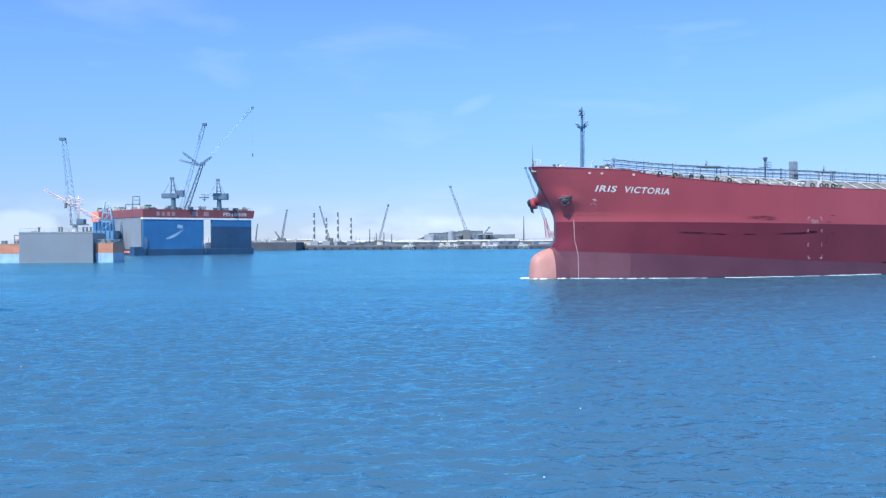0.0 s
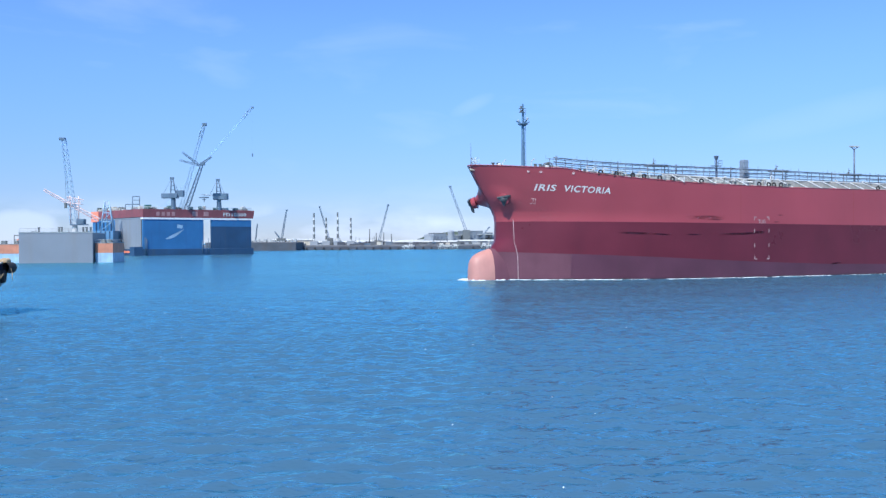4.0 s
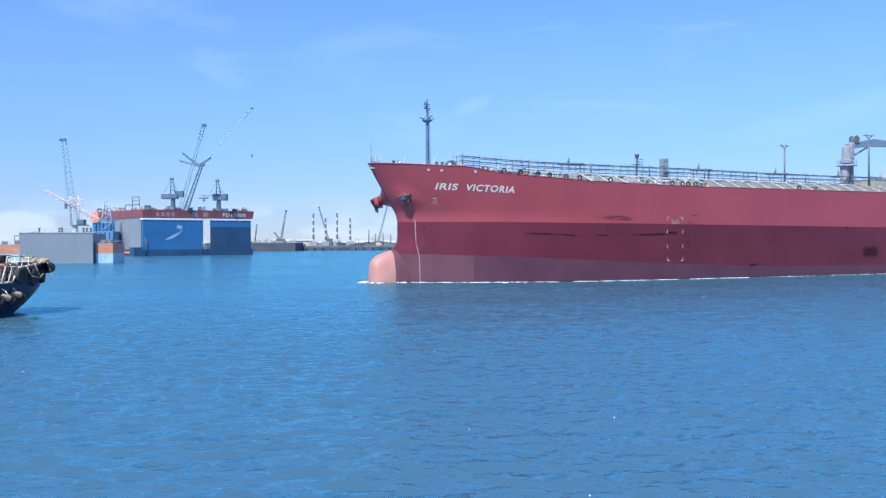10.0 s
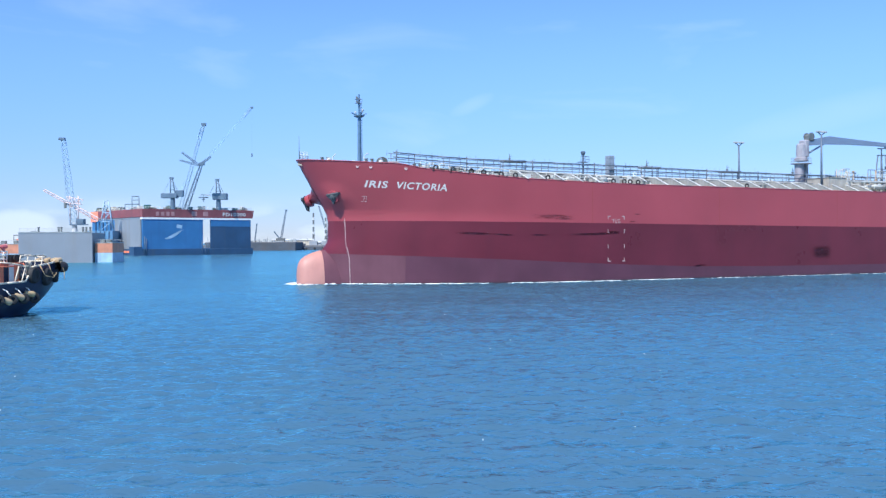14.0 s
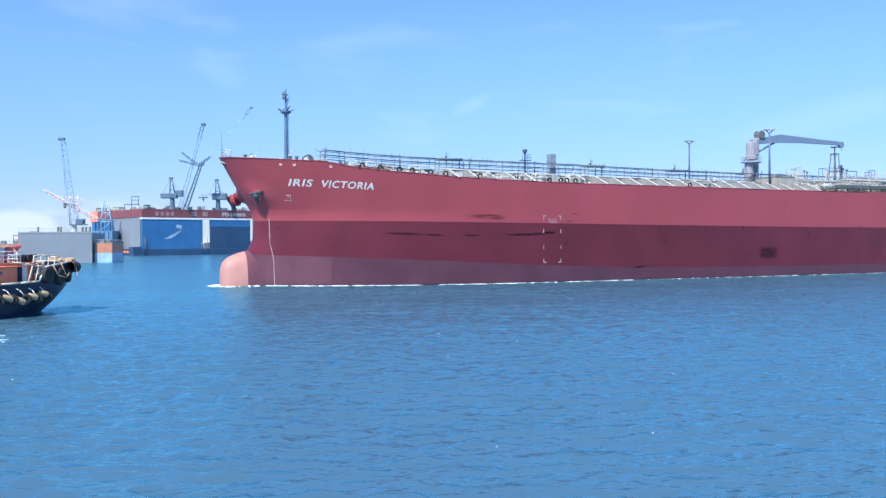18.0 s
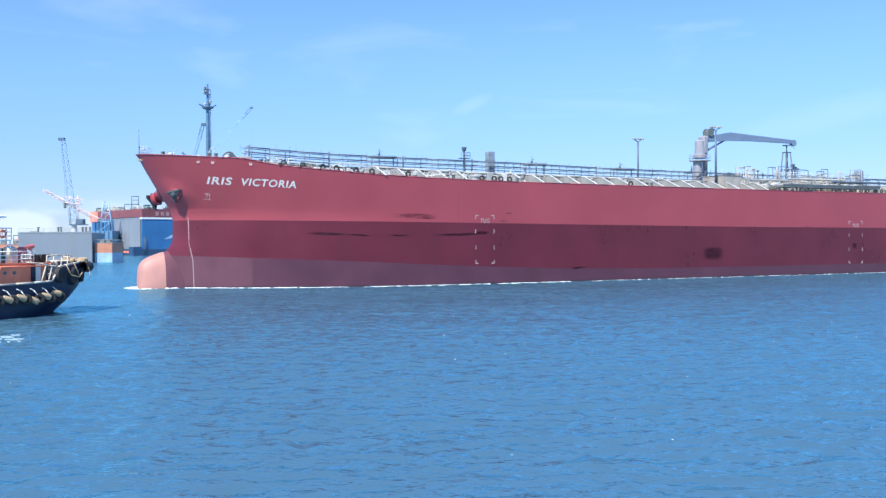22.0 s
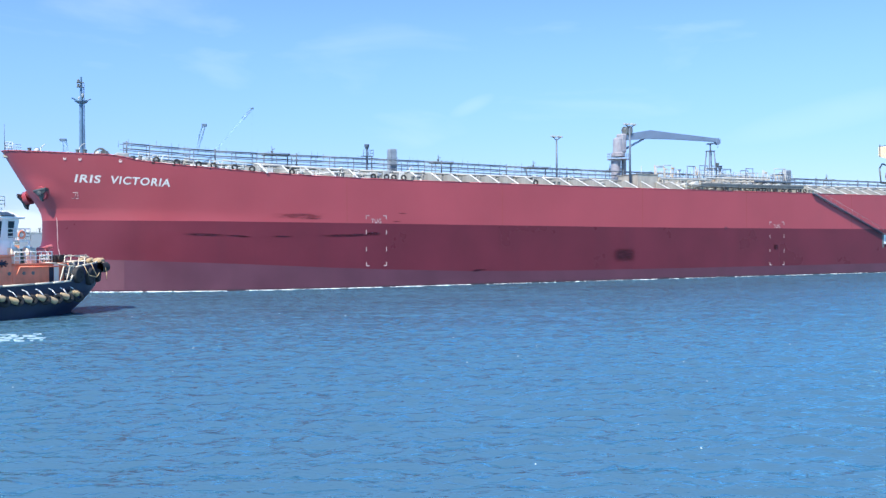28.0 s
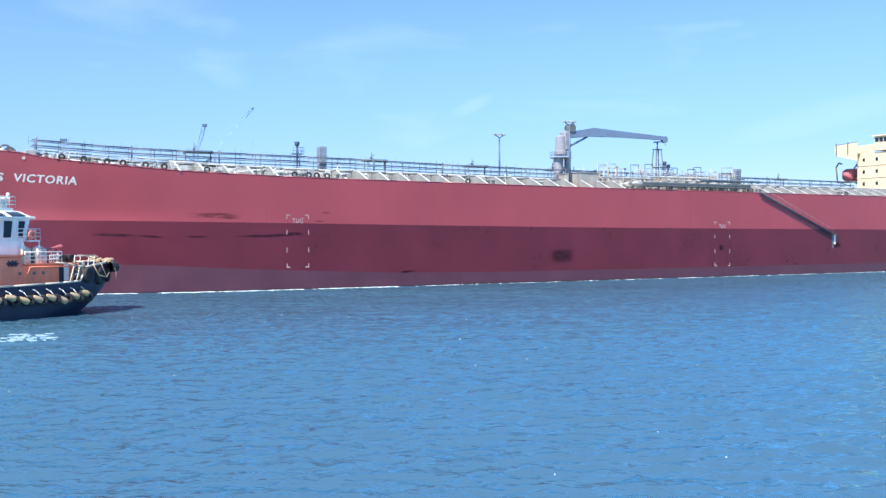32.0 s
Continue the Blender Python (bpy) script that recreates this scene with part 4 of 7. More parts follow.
while x < 172:
    bm = B_()
    z = cat_z(x)
    for y in (-1.0, 1.1):
        rod(bm, (x, y, deck_z(x)), (x, y, z), 0.06, n=5)
    rod(bm, (x, -5.4, z - 2.95), (x, 3.8, z - 2.5), 0.06, n=5)
    if k % 4 == 0:
        rod(bm, (x, -1.0, z - 1.8), (x, -1.0, z + 0.3), 0.11, n=5)
    part("catwalk_support", bm, PIPE, SHIP)
    x += 3.0
    k += 1
# thin posts rising above the catwalk
rr = random.Random(11)
x = 14.3
while x < 150:
    bm = B_()
    h = rr.choice((0.35, 0.5, 0.7, 0.75, 0.8, 1.0))
    y = rr.choice((-1.0, 1.1))
    z = cat_z(x)
    rod(bm, (x, y, z - 0.4), (x, y, z + h * 0.7), 0.022, n=4)
    part("stanchion", bm, PIPE, SHIP)
    x += rr.uniform(0.75, 1.15)
# platforms with valves that rise from the pipe run
for x, w in ((34.8, 3.8), (62.5, 3.6), (80.5, 4.0), (97, 3.0), (152, 2.4)):
    st = new("valve_platform")
    st.parent = SHIP
    z = cat_z(x)
    bm = B_()
    box(bm, x, x + w, 0.6, 2.4, z + 0.0, z + 0.1)
    railing(bm, [(x, 0.6, z + 0.1), (x + w, 0.6, z + 0.1), (x + w, 2.4, z + 0.1), (x, 2.4, z + 0.1), (x, 0.6, z + 0.1)], 0.2, 0.03, 1.2, 2)
    for xx in (x + 0.1, x + w - 0.1):
        rod(bm, (xx, 1.5, deck_z(xx)), (xx, 1.5, z + 0.1), 0.09, n=6)
    part("platform", bm, DARKSTEEL, st)
    bm = B_()
    lathe(bm, (x + w * 0.35, 1.5, z + 0.15), (0, 0, 1), [(0, 0.14), (0.4, 0.14), (0.45, 0.24), (0.52, 0.24), (0.53, 0.06), (1.25, 0.05)], n=10)
    rod(bm, (x + w * 0.35, 1.5, z + 0.85), (x + w * 0.35 + 0.45, 1.5, z + 1.05), 0.05, n=5)
    part("valve", bm, DARKSTEEL, st)


def vent_post(x, y, top):
    m = new("vent_post")
    m.parent = SHIP
    bm = B_()
    rod(bm, (x, y, deck_z(x)), (x, y, top - 0.7), 0.17, 0.15, n=8)
    lathe(bm, (x, y, top - 0.75), (0, 0, 1), [(0, 0.18), (0.1, 0.28), (0.45, 0.4), (0.7, 0.42), (0.75, 0.25)], n=10)
    part("riser", bm, PIPE, m)
    bm = B_()
    box(bm, x - 0.85, x + 0.85, y - 0.6, y + 0.6, top - 1.95, top - 1.85)
    railing(bm, [(x - 0.85, y - 0.6, top - 1.9), (x + 0.85, y - 0.6, top - 1.9), (x + 0.85, y + 0.6, top - 1.9)], 0.95, 0.03, 0.85, 2)
    part("platform", bm, PIPE, m)


vent_post(53.0, 5.3, 21.65), vent_post(125.0, 2.5, 20.3)


def vent_box(x, y, top, w):
    bm = B_()
    box(bm, x, x + w, y - w / 2, y + w / 2, deck_z(x), top, 0.06)
    for i in range(3):
        box(bm, x - 0.03, x + w + 0.03, y - w / 2 - 0.03, y + w / 2 + 0.03, top - 0.5 - i * 0.9, top - 0.42 - i * 0.9)
    part("vent_trunk", bm, TRUNK_GREY, SHIP, "square blue grey ventilation trunk")


vent_box(54.3, 0.0, 20.5, 1.15), vent_box(139.3, 0.0, 19.75, 1.25)


def lamp_post(x, y, top):
    m = new("deck_lamp_post")
    m.parent = SHIP
    bm = B_()
    rod(bm, (x, y, deck_z(x)), (x, y, top - 0.6), 0.2, 0.14, n=8)
    rod(bm, (x - 0.1, y, top - 0.75), (x - 0.95, y, top - 0.2), 0.09, n=5), rod(bm, (x + 0.1, y, top - 0.75), (x + 0.95, y, top - 0.2), 0.09, n=5)
    part("post", bm, PIPE, m)
    for s in (-1, -0.35, 0.35, 1):
        bm = B_()
        box(bm, x + s - 0.2, x + s + 0.2, y - 0.25, y + 0.25, top - 0.3, top, 0.05)
        part("floodlight", bm, STEEL, m)


lamp_post(92.9, 10.4, 25.3), lamp_post(92.9, -10.4, 25.3)


# midship hose crane
def build_crane():
    c = new("deck_crane")
    c.parent = SHIP
    tagged(c, "pale grey hose handling crane with its jib stowed")
    x = 98.7
    bm = B_()
    lathe(bm, (x - 0.5, 0, 14.6), (0, 0, 1), [(0, 0.85), (5.7, 0.85), (5.72, 1.0), (5.9, 1.0)], n=16)
    lathe(bm, (x + 1.25, 0, 14.6), (0, 0, 1), [(0, 0.42), (5.8, 0.42)], n=12)
    for z in (16.4, 18.6):
        box(bm, x - 0.2, x + 1.2, -0.12, 0.12, z, z + 0.25)
    part("pedestal", bm, CRANE_GREY, c)
    bm = B_()
    lathe(bm, (x, 0, 20.35), (0, 0, 1), [(0, 1.9), (0.12, 1.9)], n=16)
    railing(bm, [(x + 1.85 * math.cos(a), 1.85 * math.sin(a), 20.45) for a in np.linspace(0, math.tau, 13)], 0.95, 0.025, 1.2, 2)
    part("platform", bm, CRANE_GREY, c)
    bm = B_()
    lathe(bm, (x, 0, 20.9), (0, 0, 1), [(0, 1.2), (0.5, 1.2), (0.7, 0.95), (3.1, 0.85), (3.3, 0.55)], n=16)
    box(bm, x + 0.2, x + 1.3, -0.9, 0.9, 21.6, 24.9, 0.2)
    part("slewing_column", bm, CRANE_GREY, c)
    bm = B_()
    lathe(bm, (x + 2.0, -0.7, 25.6), (0, 1, 0), [(0, 0.75), (0.15, 0.75), (0.16, 0.5), (1.2, 0.5), (1.21, 0.75), (1.36, 0.75)], n=14)
    box(bm, x + 1.3, x + 2.8, -0.6, 0.6, 24.7, 25.4, 0.1)
    part("hoist_winch", bm, DARKSTEEL, c)
    bm = B_()
    prof = [(x + 0.4, 24.0, 24.85), (x + 2.4, 23.95, 25.05), (x + 6.9, 24.35, 25.85), (x + 13, 24.5, 25.55), (x + 23.0, 24.45, 25.1)]
    for s in (-1,):
        rows = []
        for px, lo, hi in prof:
            w = 0.55 - 0.012 * (px - x)
            rows.append([(px, -w, lo), (px, w, lo), (px, w, hi), (px, -w, hi), (px, -w, lo)])
        sheet(bm, rows, smooth=False)
    bmesh.ops.remove_doubles(bm, verts=bm.verts, dist=0.001)
    bmesh.ops.holes_fill(bm, edges=[e for e in bm.edges if e.is_boundary])
    bmesh.ops.recalc_face_normals(bm, faces=bm.faces)
    lathe(bm, (x + 23.2, -0.3, 24.55), (0, 1, 0), [(0, 0.62), (0.6, 0.62)], n=12)
    part("jib", bm, JIB_SLATE, c, "tapered slate blue box jib")
    bm = B_()
    rod(bm, (x + 1.3, 0, 22.2), (x + 6.2, 0, 24.5), 0.2, 0.16, n=8)
    part("luffing_ram", bm, JIB_SLATE, c)
    bm = B_()
    rod(bm, (x + 23.4, 0, 24.2), (x + 23.4, 0, 23.4), 0.04, n=4)
    part("hook", bm, DARKSTEEL, c)


build_crane()


def jib_rest():
    m = new("jib_rest")
    m.parent = SHIP
    bm = B_()
    x = 120.2
    for sx in (-1, 1):
        for sy in (-1, 1):
            rod(bm, (x + 1.2 * sx, 0.9 * sy, 14.6), (x + 0.55 * sx, 0.4 * sy, 22.7), 0.12, n=6)
    for z, w in ((19.4, 0.9), (22.7, 0.65)):
        path(bm, [(x - w, -w * 0.75, z), (x + w, -w * 0.75, z), (x + w, w * 0.75, z), (x - w, w * 0.75, z), (x - w, -w * 0.75, z)], 0.08)
    part("trestle", bm, PIPE, m)
    bm = B_()
    rod(bm, (x, 0, 22.7), (x, 0, 23.9), 0.13, n=6)
    box(bm, x - 0.35, x + 0.35, -0.7, 0.7, 23.95, 24.15)
    part("cradle", bm, PIPE, m)


jib_rest()
rod_top = B_()
rod(rod_top, (122.3, 0.5, 14.6), (122.3, 0.5, 19.9), 0.07, n=6)
lathe(rod_top, (122.3, 0.5, 19.8), (0, 0, 1), [(0, 0.12), (0.35, 0.4), (0.8, 0.42), (0.82, 0.1)], n=10)
part("vent_cowl", rod_top, DARKSTEEL, SHIP)


# hose store beside the crane, and the cargo manifold
bm = B_()
box(bm, 93.6, 97.9, -11.4, -6.4, 14.3, 17.0, 0.05)
box(bm, 93.5, 98.0, -11.5, -6.3, 17.0, 17.08)
for i in range(2):
    box(bm, 94.3 + i * 1.9, 95.2 + i * 1.9, -11.44, -11.38, 14.6, 16.6)
part("hose_store", bm, STORE_GREY, SHIP, "beige grey steel deck house")


def manifold():
    m = new("cargo_manifold")
    m.parent = SHIP
    rr = random.Random(21)
    for i in range(9):
        x = 106.5 + i * 2.4
        bm = B_()
        path(bm, [(x, -3, 15.6), (x, -9.6, 15.75), (x, -11.2, 15.75)], 0.27, n=8)
        for y in (-10.2, -11.2, -6.5):
            lathe(bm, (x, y - 0.1, 15.75), (0, 1, 0), [(0, 0.45), (0.16, 0.45)], n=10)
        rod(bm, (x, -8.2, 15.8), (x, -8.2, 16.9), 0.06, n=5)
        lathe(bm, (x, -8.2, 16.85), (0, 0, 1), [(0, 0.35), (0.06, 0.35)], n=10)
        part("manifold_pipe", bm, rr.choice((BEIGE, PALESTEEL, STEEL, WARM_DECK)), m)
    bm = B_()
    box(bm, 105.6, 129.8, -13.2, -11.0, 15.15, 15.5)
    box(bm, 105.6, 129.8, -13.25, -13.15, 15.5, 15.75)
    part("drip_tray", bm, DARKSTEEL, m, "dark slate drip tray")
    for i in range(9):
        bm = B_()
        rod(bm, (106.2 + i * 2.9, -12.9, 14.4), (106.2 + i * 2.9, -12.9, 15.2), 0.14, n=6)
        part("tray_leg", bm, DARKSTEEL, m)
    for x in (121.8, 123.6, 127.2, 129.0, 117.6, 110.0):
        bm = B_()
        ring(bm, (x, -14.2, 14.75), (0, 1, 0), 0.30, 0.12, n=14, k=6)
        part("chock", bm, BLACK, m)
    bm = B_()
    railing(bm, [(105.6, -11.0, 16.9), (129.8, -11.0, 16.9)], 1.0, 0.03, 1.6, 3)
    part("working_rail", bm, PALESTEEL, m)
    # gallows of thin steel above the manifold
    for i in range(9):
        bm = B_()
        x = 103.5 + i * 3.3
        y = -4.5 + (i % 3) * 2.0
        h = 18.9 + 0.6 * (i % 2) + (0.4 if i in (4, 5) else 0)
        for xx in (x, x + 1.8):
            rod(bm, (xx, y, 14.8), (xx, y, h), 0.07, n=5)
        rod(bm, (x, y, h), (x + 1.8, y, h), 0.07, n=5), rod(bm, (x, y, h - 0.8), (x + 1.8, y, h - 0.8), 0.05, n=5)
        part("pipe_gantry", bm, rr.choice((STEEL, PIPE, BEIGE, PIPE)), m)
    # fore and aft runs at several heights, with flanges
    for i in range(34):
        bm = B_()
        x0, y, z, r = rr.uniform(100, 122), rr.uniform(-10.5, 3), rr.uniform(15.3, 17.4), rr.uniform(0.10, 0.24)
        x1 = x0 + rr.uniform(5, 16)
        rod(bm, (x0, y, z), (x1, y, z), r, n=7)
        for k in range(3):
            lathe(bm, (x0 + (x1 - x0) * (0.15 + 0.35 * k), y, z), (1, 0, 0), [(0, r * 1.7), (0.12, r * 1.7)], n=9)
        for k in (0.05, 0.5, 0.95):
            xx = x0 + (x1 - x0) * k
            rod(bm, (xx, y, 14.6), (xx, y, z), 0.07, n=5)
        part("header_pipe", bm, rr.choice((BEIGE, WARM_DECK, STEEL, TAN_STEEL, PIPE)), m)
    for i in range(14):
        bm = B_()
        x, y, h = rr.uniform(102, 131), rr.uniform(-8, 2), rr.uniform(1.4, 2.7)
        box(bm, x, x + rr.uniform(0.7, 2.2), y, y + rr.uniform(0.6, 1.4), 14.6, 14.6 + h, 0.05)
        part("valve_cabinet", bm, rr.choice((BEIGE, WARM_DECK, STEEL)), m)
    for i in range(42):
        bm = B_()
        x, y, z = rr.uniform(100, 133), rr.uniform(-9.5, 4), rr.uniform(15.2, 17.5)
        w = rr.uniform(1.5, 6)
        path(bm, [(x, y, 14.8), (x, y, z), (x + w, y, z), (x + w, y, 14.8)], rr.uniform(0.05, 0.13), n=5)
        part("pipe_loop", bm, rr.choice((BEIGE, WARM_DECK, BEIGE, STEEL, PIPE)), m)
    for i in range(120):
        bm = B_()
        x, y = rr.uniform(100, 136), rr.uniform(-10, 4)
        h = rr.uniform(16.0, 19.3)
        rod(bm, (x, y, 14.7), (x, y, h), 0.06, n=5)
        if i % 7 == 0:
            lathe(bm, (x, y, h), (0, 0, 1), [(0, 0.1), (0.1, 0.28), (0.3, 0.28), (0.32, 0.05)], n=8)
        if i % 4 == 1:
            path(bm, [(x, y, h), (x + rr.uniform(1, 3), y, h), (x + 3, y, 15.2)], 0.08)
        part("pipe_stub", bm, rr.choice((STEEL, PIPE, PIPE, STEEL, BEIGE, WARM_DECK, TAN_STEEL)), m)


manifold()


def deck_clutter():
    """Small boxes, tank hatches and standpipes between the transverses."""
    rr = random.Random(8)
    for i in range(60):
        x = rr.uniform(36, 170)
        if 96 < x < 132:
            continue
        y = rr.choice((-9.5, -7.5, -6, 6.5))
        z = deck_z(x) + 0.1
        bm = B_()
        k = i % 3
        if k == 0:
            lathe(bm, (x, y, z), (0, 0, 1), [(0, 0.6), (0.8, 0.6), (0.82, 0.7), (0.95, 0.7), (1.05, 0.3)], n=12)
            part("tank_hatch", bm, STEEL, SHIP)
        elif k == 1:
            rod(bm, (x, y, z), (x, y, z + rr.uniform(1.6, 2.6)), 0.07, n=5)
            lathe(bm, (x, y, z + 1.5), (0, 0, 1), [(0, 0.1), (0.05, 0.24), (0.2, 0.24), (0.25, 0.08)], n=8)
            part("standpipe", bm, PALESTEEL, SHIP)
        else:
            box(bm, x, x + rr.uniform(0.6, 1.6), y, y + 0.7, z, z + rr.uniform(0.9, 1.7), 0.04)
            part("deck_box", bm, rr.choice((STEEL, PALESTEEL, BEIGE)), SHIP)


deck_clutter()


def gangway():
    g = new("accommodation_ladder")
    g.parent = SHIP
    tagged(g, "dark accommodation ladder lowered along the side")
    a, b = Vector((129.9, -15.36, 14.3)), Vector((147.9, -15.36, 7.2))
    bm = B_()
    for dy in (-0.24, 0.24):
        for dz in (0.0, 0.2):
            rod(bm, a + Vector((0, dy, dz)), b + Vector((0, dy, dz)), 0.05, n=4)
    for i in range(55):
        p = a.lerp(b, i / 54)
        box(bm, p.x - 0.13, p.x + 0.13, p.y - 0.24, p.y + 0.24, p.z, p.z + 0.05)
    part("flight", bm, PIPE, g)
    bm = B_()
    for dy in (-0.26,):
        rod(bm, a + Vector((0, dy, 0.95)), b + Vector((0, dy, 0.95)), 0.02, n=4)
        for i in range(14):
            p = a.lerp(b, i / 13) + Vector((0, dy, 0.3))
            rod(bm, p, p + Vector((0, 0, 0.65)), 0.015, n=4)
    part("handrail", bm, STEEL, g)
    bm = B_()
    box(bm, 147.8, 149.0, -15.7, -15.15, 7.15, 7.25)
    part("landing", bm, DARKSTEEL, g)
    bm = B_()
    box(bm, 148.75, 149.25, -HALF - 0.05, -HALF - 0.012, 5.3, 7.0)
    part("height_board", bm, WHITE, g, "white upright board")
    # dark strip beside the white board, reaching below it
    bm = B_()
    box(bm, 148.3, 148.75, -HALF - 0.04, -HALF - 0.012, 4.6, 7.1)
    part("dark_strip", bm, DARKSTEEL, g)


gangway()


# cream accommodation block near the stern
def accommodation():
    a = new("accommodation_block")
    a.parent = SHIP
    tagged(a, "cream painted superstructure with wide bridge wings")
    x0 = 187.0
    bm = B_()
    box(bm, x0, x0 + 16, -9.9, 9.9, 14.2, 25.2, 0.05)
    for z in (17.0, 19.7, 22.4):
        box(bm, x0 - 0.12, x0 + 16.1, -10.02, 10.02, z, z + 0.12)
    part("house", bm, CREAM, a)
    # wings: a solid bulwark whose underside rises towards the tip
    for s in (-1, 1):
        bm = B_()
        for xa, xb in ((x0 - 1.2, x0 - 1.02), (x0 + 4.4, x0 + 4.58)):
            prof = [(9.0, 23.6), (11.2, 24.2), (13.4, 24.75), (14.7, 25.1), (14.9, 25.5), (14.9, 27.35), (9.0, 27.6)]
            lo = [bm.verts.new((xa, s * y, z)) for y, z in prof]
            hi = [bm.verts.new((xb, s * y, z)) for y, z in prof]
            bm.faces.new(lo), bm.faces.new(hi[::-1])
            for i in range(len(prof)):
                j = (i + 1) % len(prof)
                bm.faces.new((lo[j], lo[i], hi[i], hi[j]))
        box(bm, x0 - 1.02, x0 + 4.4, min(s * 9.0, s * 14.85), max(s * 9.0, s * 14.85), 25.2, 25.4)
        box(bm, x0 - 1.02, x0 + 4.4, min(s * 14.75, s * 14.9), max(s * 14.75, s * 14.9), 25.4, 27.35)
        bmesh.ops.recalc_face_normals(bm, faces=bm.faces)
        part("bridge_wing", bm, CREAM, a)
        bm = B_()
        path(bm, [(x0 - 1.1, s * 14.85, 27.5), (x0 - 1.1, s * 9.0, 27.78)], 0.07, n=5)
        for y in (14.5, 11.4):
            box(bm, x0 - 1.28, x0 - 1.2, s * y - 0.12, s * y + 0.12, 25.0, 27.9)
        part("wing_rail", bm, DARKSTEEL, a)
    bm = B_()
    box(bm, x0 - 0.4, x0 + 8.5, -7, 5.2, 25.5, 28.6, 0.06)
    box(bm, x0 - 0.8, x0 + 9, -7.4, 5.5, 28.6, 28.9)
    part("wheelhouse", bm, CREAM, a)
    for i in range(11):
        bm = B_()
        y = -6.7 + i * 1.08
        box(bm, x0 - 0.47, x0 - 0.40, y, y + 0.85, 27.4, 28.3)
        part("window", bm, GLASS, a)
    for lv in range(4):
        for i in range(6):
            bm = B_()
            y, z = -8.6 + i * 3.3, 15.4 + lv * 2.65
            box(bm, x0 - 0.06, x0 + 0.02, y, y + 0.55, z, z + 0.75)
            part("window", bm, GLASS, a)
    bm = B_()
    box(bm, x0 + 19, x0 + 27, -4, 4, 14.2, 31, 0.3)
    part("funnel", bm, HULL_RED, a)
    bm = B_()
    rod(bm, (x0 + 3, 0, 28.9), (x0 + 3, 0, 36), 0.3, 0.18, n=8)
    rod(bm, (x0 + 3, -2.5, 33), (x0 + 3, 2.5, 33), 0.1, n=6)
    part("radar_mast", bm, STEEL, a)
    bm = B_()
    rows = []
    for i in range(11):
        u = i / 10
        w = 1.75 * (1 - abs(2 * u - 1) ** 6) + 0.02
        rows.append([(x0 + 0.4 + 7.5 * u, 13.6 + w * math.copysign(abs(math.cos(t)) ** 0.55, math.cos(t)), 20.7 + (1.6 if math.sin(t) > 0 else 1.4) * w / 1.77 * math.copysign(abs(math.sin(t)) ** 0.6, math.sin(t))) for t in np.linspace(0, math.tau, 17)])
    sheet(bm, rows)
    bmesh.ops.recalc_face_normals(bm, faces=bm.faces)
    part("lifeboat", bm, CRANE_RED, a, "enclosed dull red lifeboat")
    for xx in (x0 + 0.3, x0 + 6.5):
        bm = B_()
        path(bm, [(xx, 9.9, 19.0), (xx, 15.4, 19.1), (xx, 15.8, 22.6), (xx, 15.0, 23.6), (xx, 14.2, 23.2)], 0.17)
        rod(bm, (xx, 9.9, 17.4), (xx, 14.5, 19.0), 0.12)
        part("davit", bm, DARKSTEEL, a)


accommodation()


# white water along the hull
def foam_line():
    bm = B_()
    rr = random.Random(3)
    for i in range(1300):
        x = rr.uniform(3.0, 60) if i < 800 else rr.uniform(60, 172)
        w = rr.uniform(0.08, 0.45) * (1 if x < 60 else 0.7)
        y0 = -(half(x, 0.0) + rr.uniform(0.0, 0.28))
        if math.sin(x * 0.9) + math.sin(x * 0.37 + 1) < -1.35 and x > 14:
            continue
        h = rr.uniform(0.03, 0.11) * (1.2 if x < 20 else 0.8)
        d = rr.uniform(0.05, 0.14)
        n = 6
        top = bm.verts.new((x + rr.uniform(-0.1, 0.1), y0 - d * 0.3, h))
        rim = [bm.verts.new((x + w * math.cos(a) * rr.uniform(0.7, 1), y0 + d * math.sin(a) - 0.1, -0.03)) for a in np.linspace(0, math.tau, n, endpoint=False)]
        for j in range(n):
            bm.faces.new((rim[j], rim[(j + 1) % n], top)).smooth = True
    for i in range(120):
        a = rr.uniform(-0.9, 0.9) * math.pi
        x, y = 1.6 - 2.6 * math.cos(a) - rr.uniform(0, 0.8) + (0 if abs(a) < 1.6 else 2), 2.9 * math.sin(a) - (rr.uniform(0, 0.5) if a < 0 else 0)
        w, h = rr.uniform(0.15, 0.7), rr.uniform(0.03, 0.2)
        top = bm.verts.new((x, y, h))
        rim = [bm.verts.new((x + w * math.cos(t) * rr.uniform(0.6, 1), y + 0.6 * w * math.sin(t), -0.03)) for t in np.linspace(0, math.tau, 6, endpoint=False)]
        for j in range(6):
            bm.faces.new((rim[j], rim[(j + 1) % 6], top)).smooth = True
    return bm


tagged(part("bow_wave_foam", foam_line(), FOAM, SHIP), "broken white foam along the waterline", kind="stuff")


# ---- harbour tug: x forward from the stem at the water, starboard is -y ----
TUG = thing("tugboat", pose(-33, 91, 0, 0, 0, 60), "harbour tug with navy hull, orange deckhouse and white wheelhouse", "tugboat")
TL = 30.0
PALECREAM = paint("worn_cream_paint", (0.66, 0.58, 0.46), 0.6, scale=1.2, grime=0.35, dirt=(0.3, 0.2, 0.13))


def tug_stem(z):
    return interp(z, (-1.5, -3.2), (0, -1.7), (0.45, -1.0), (1.25, 0.1), (2.46, 1.3), (3.3, 1.6), (4.7, 1.4))


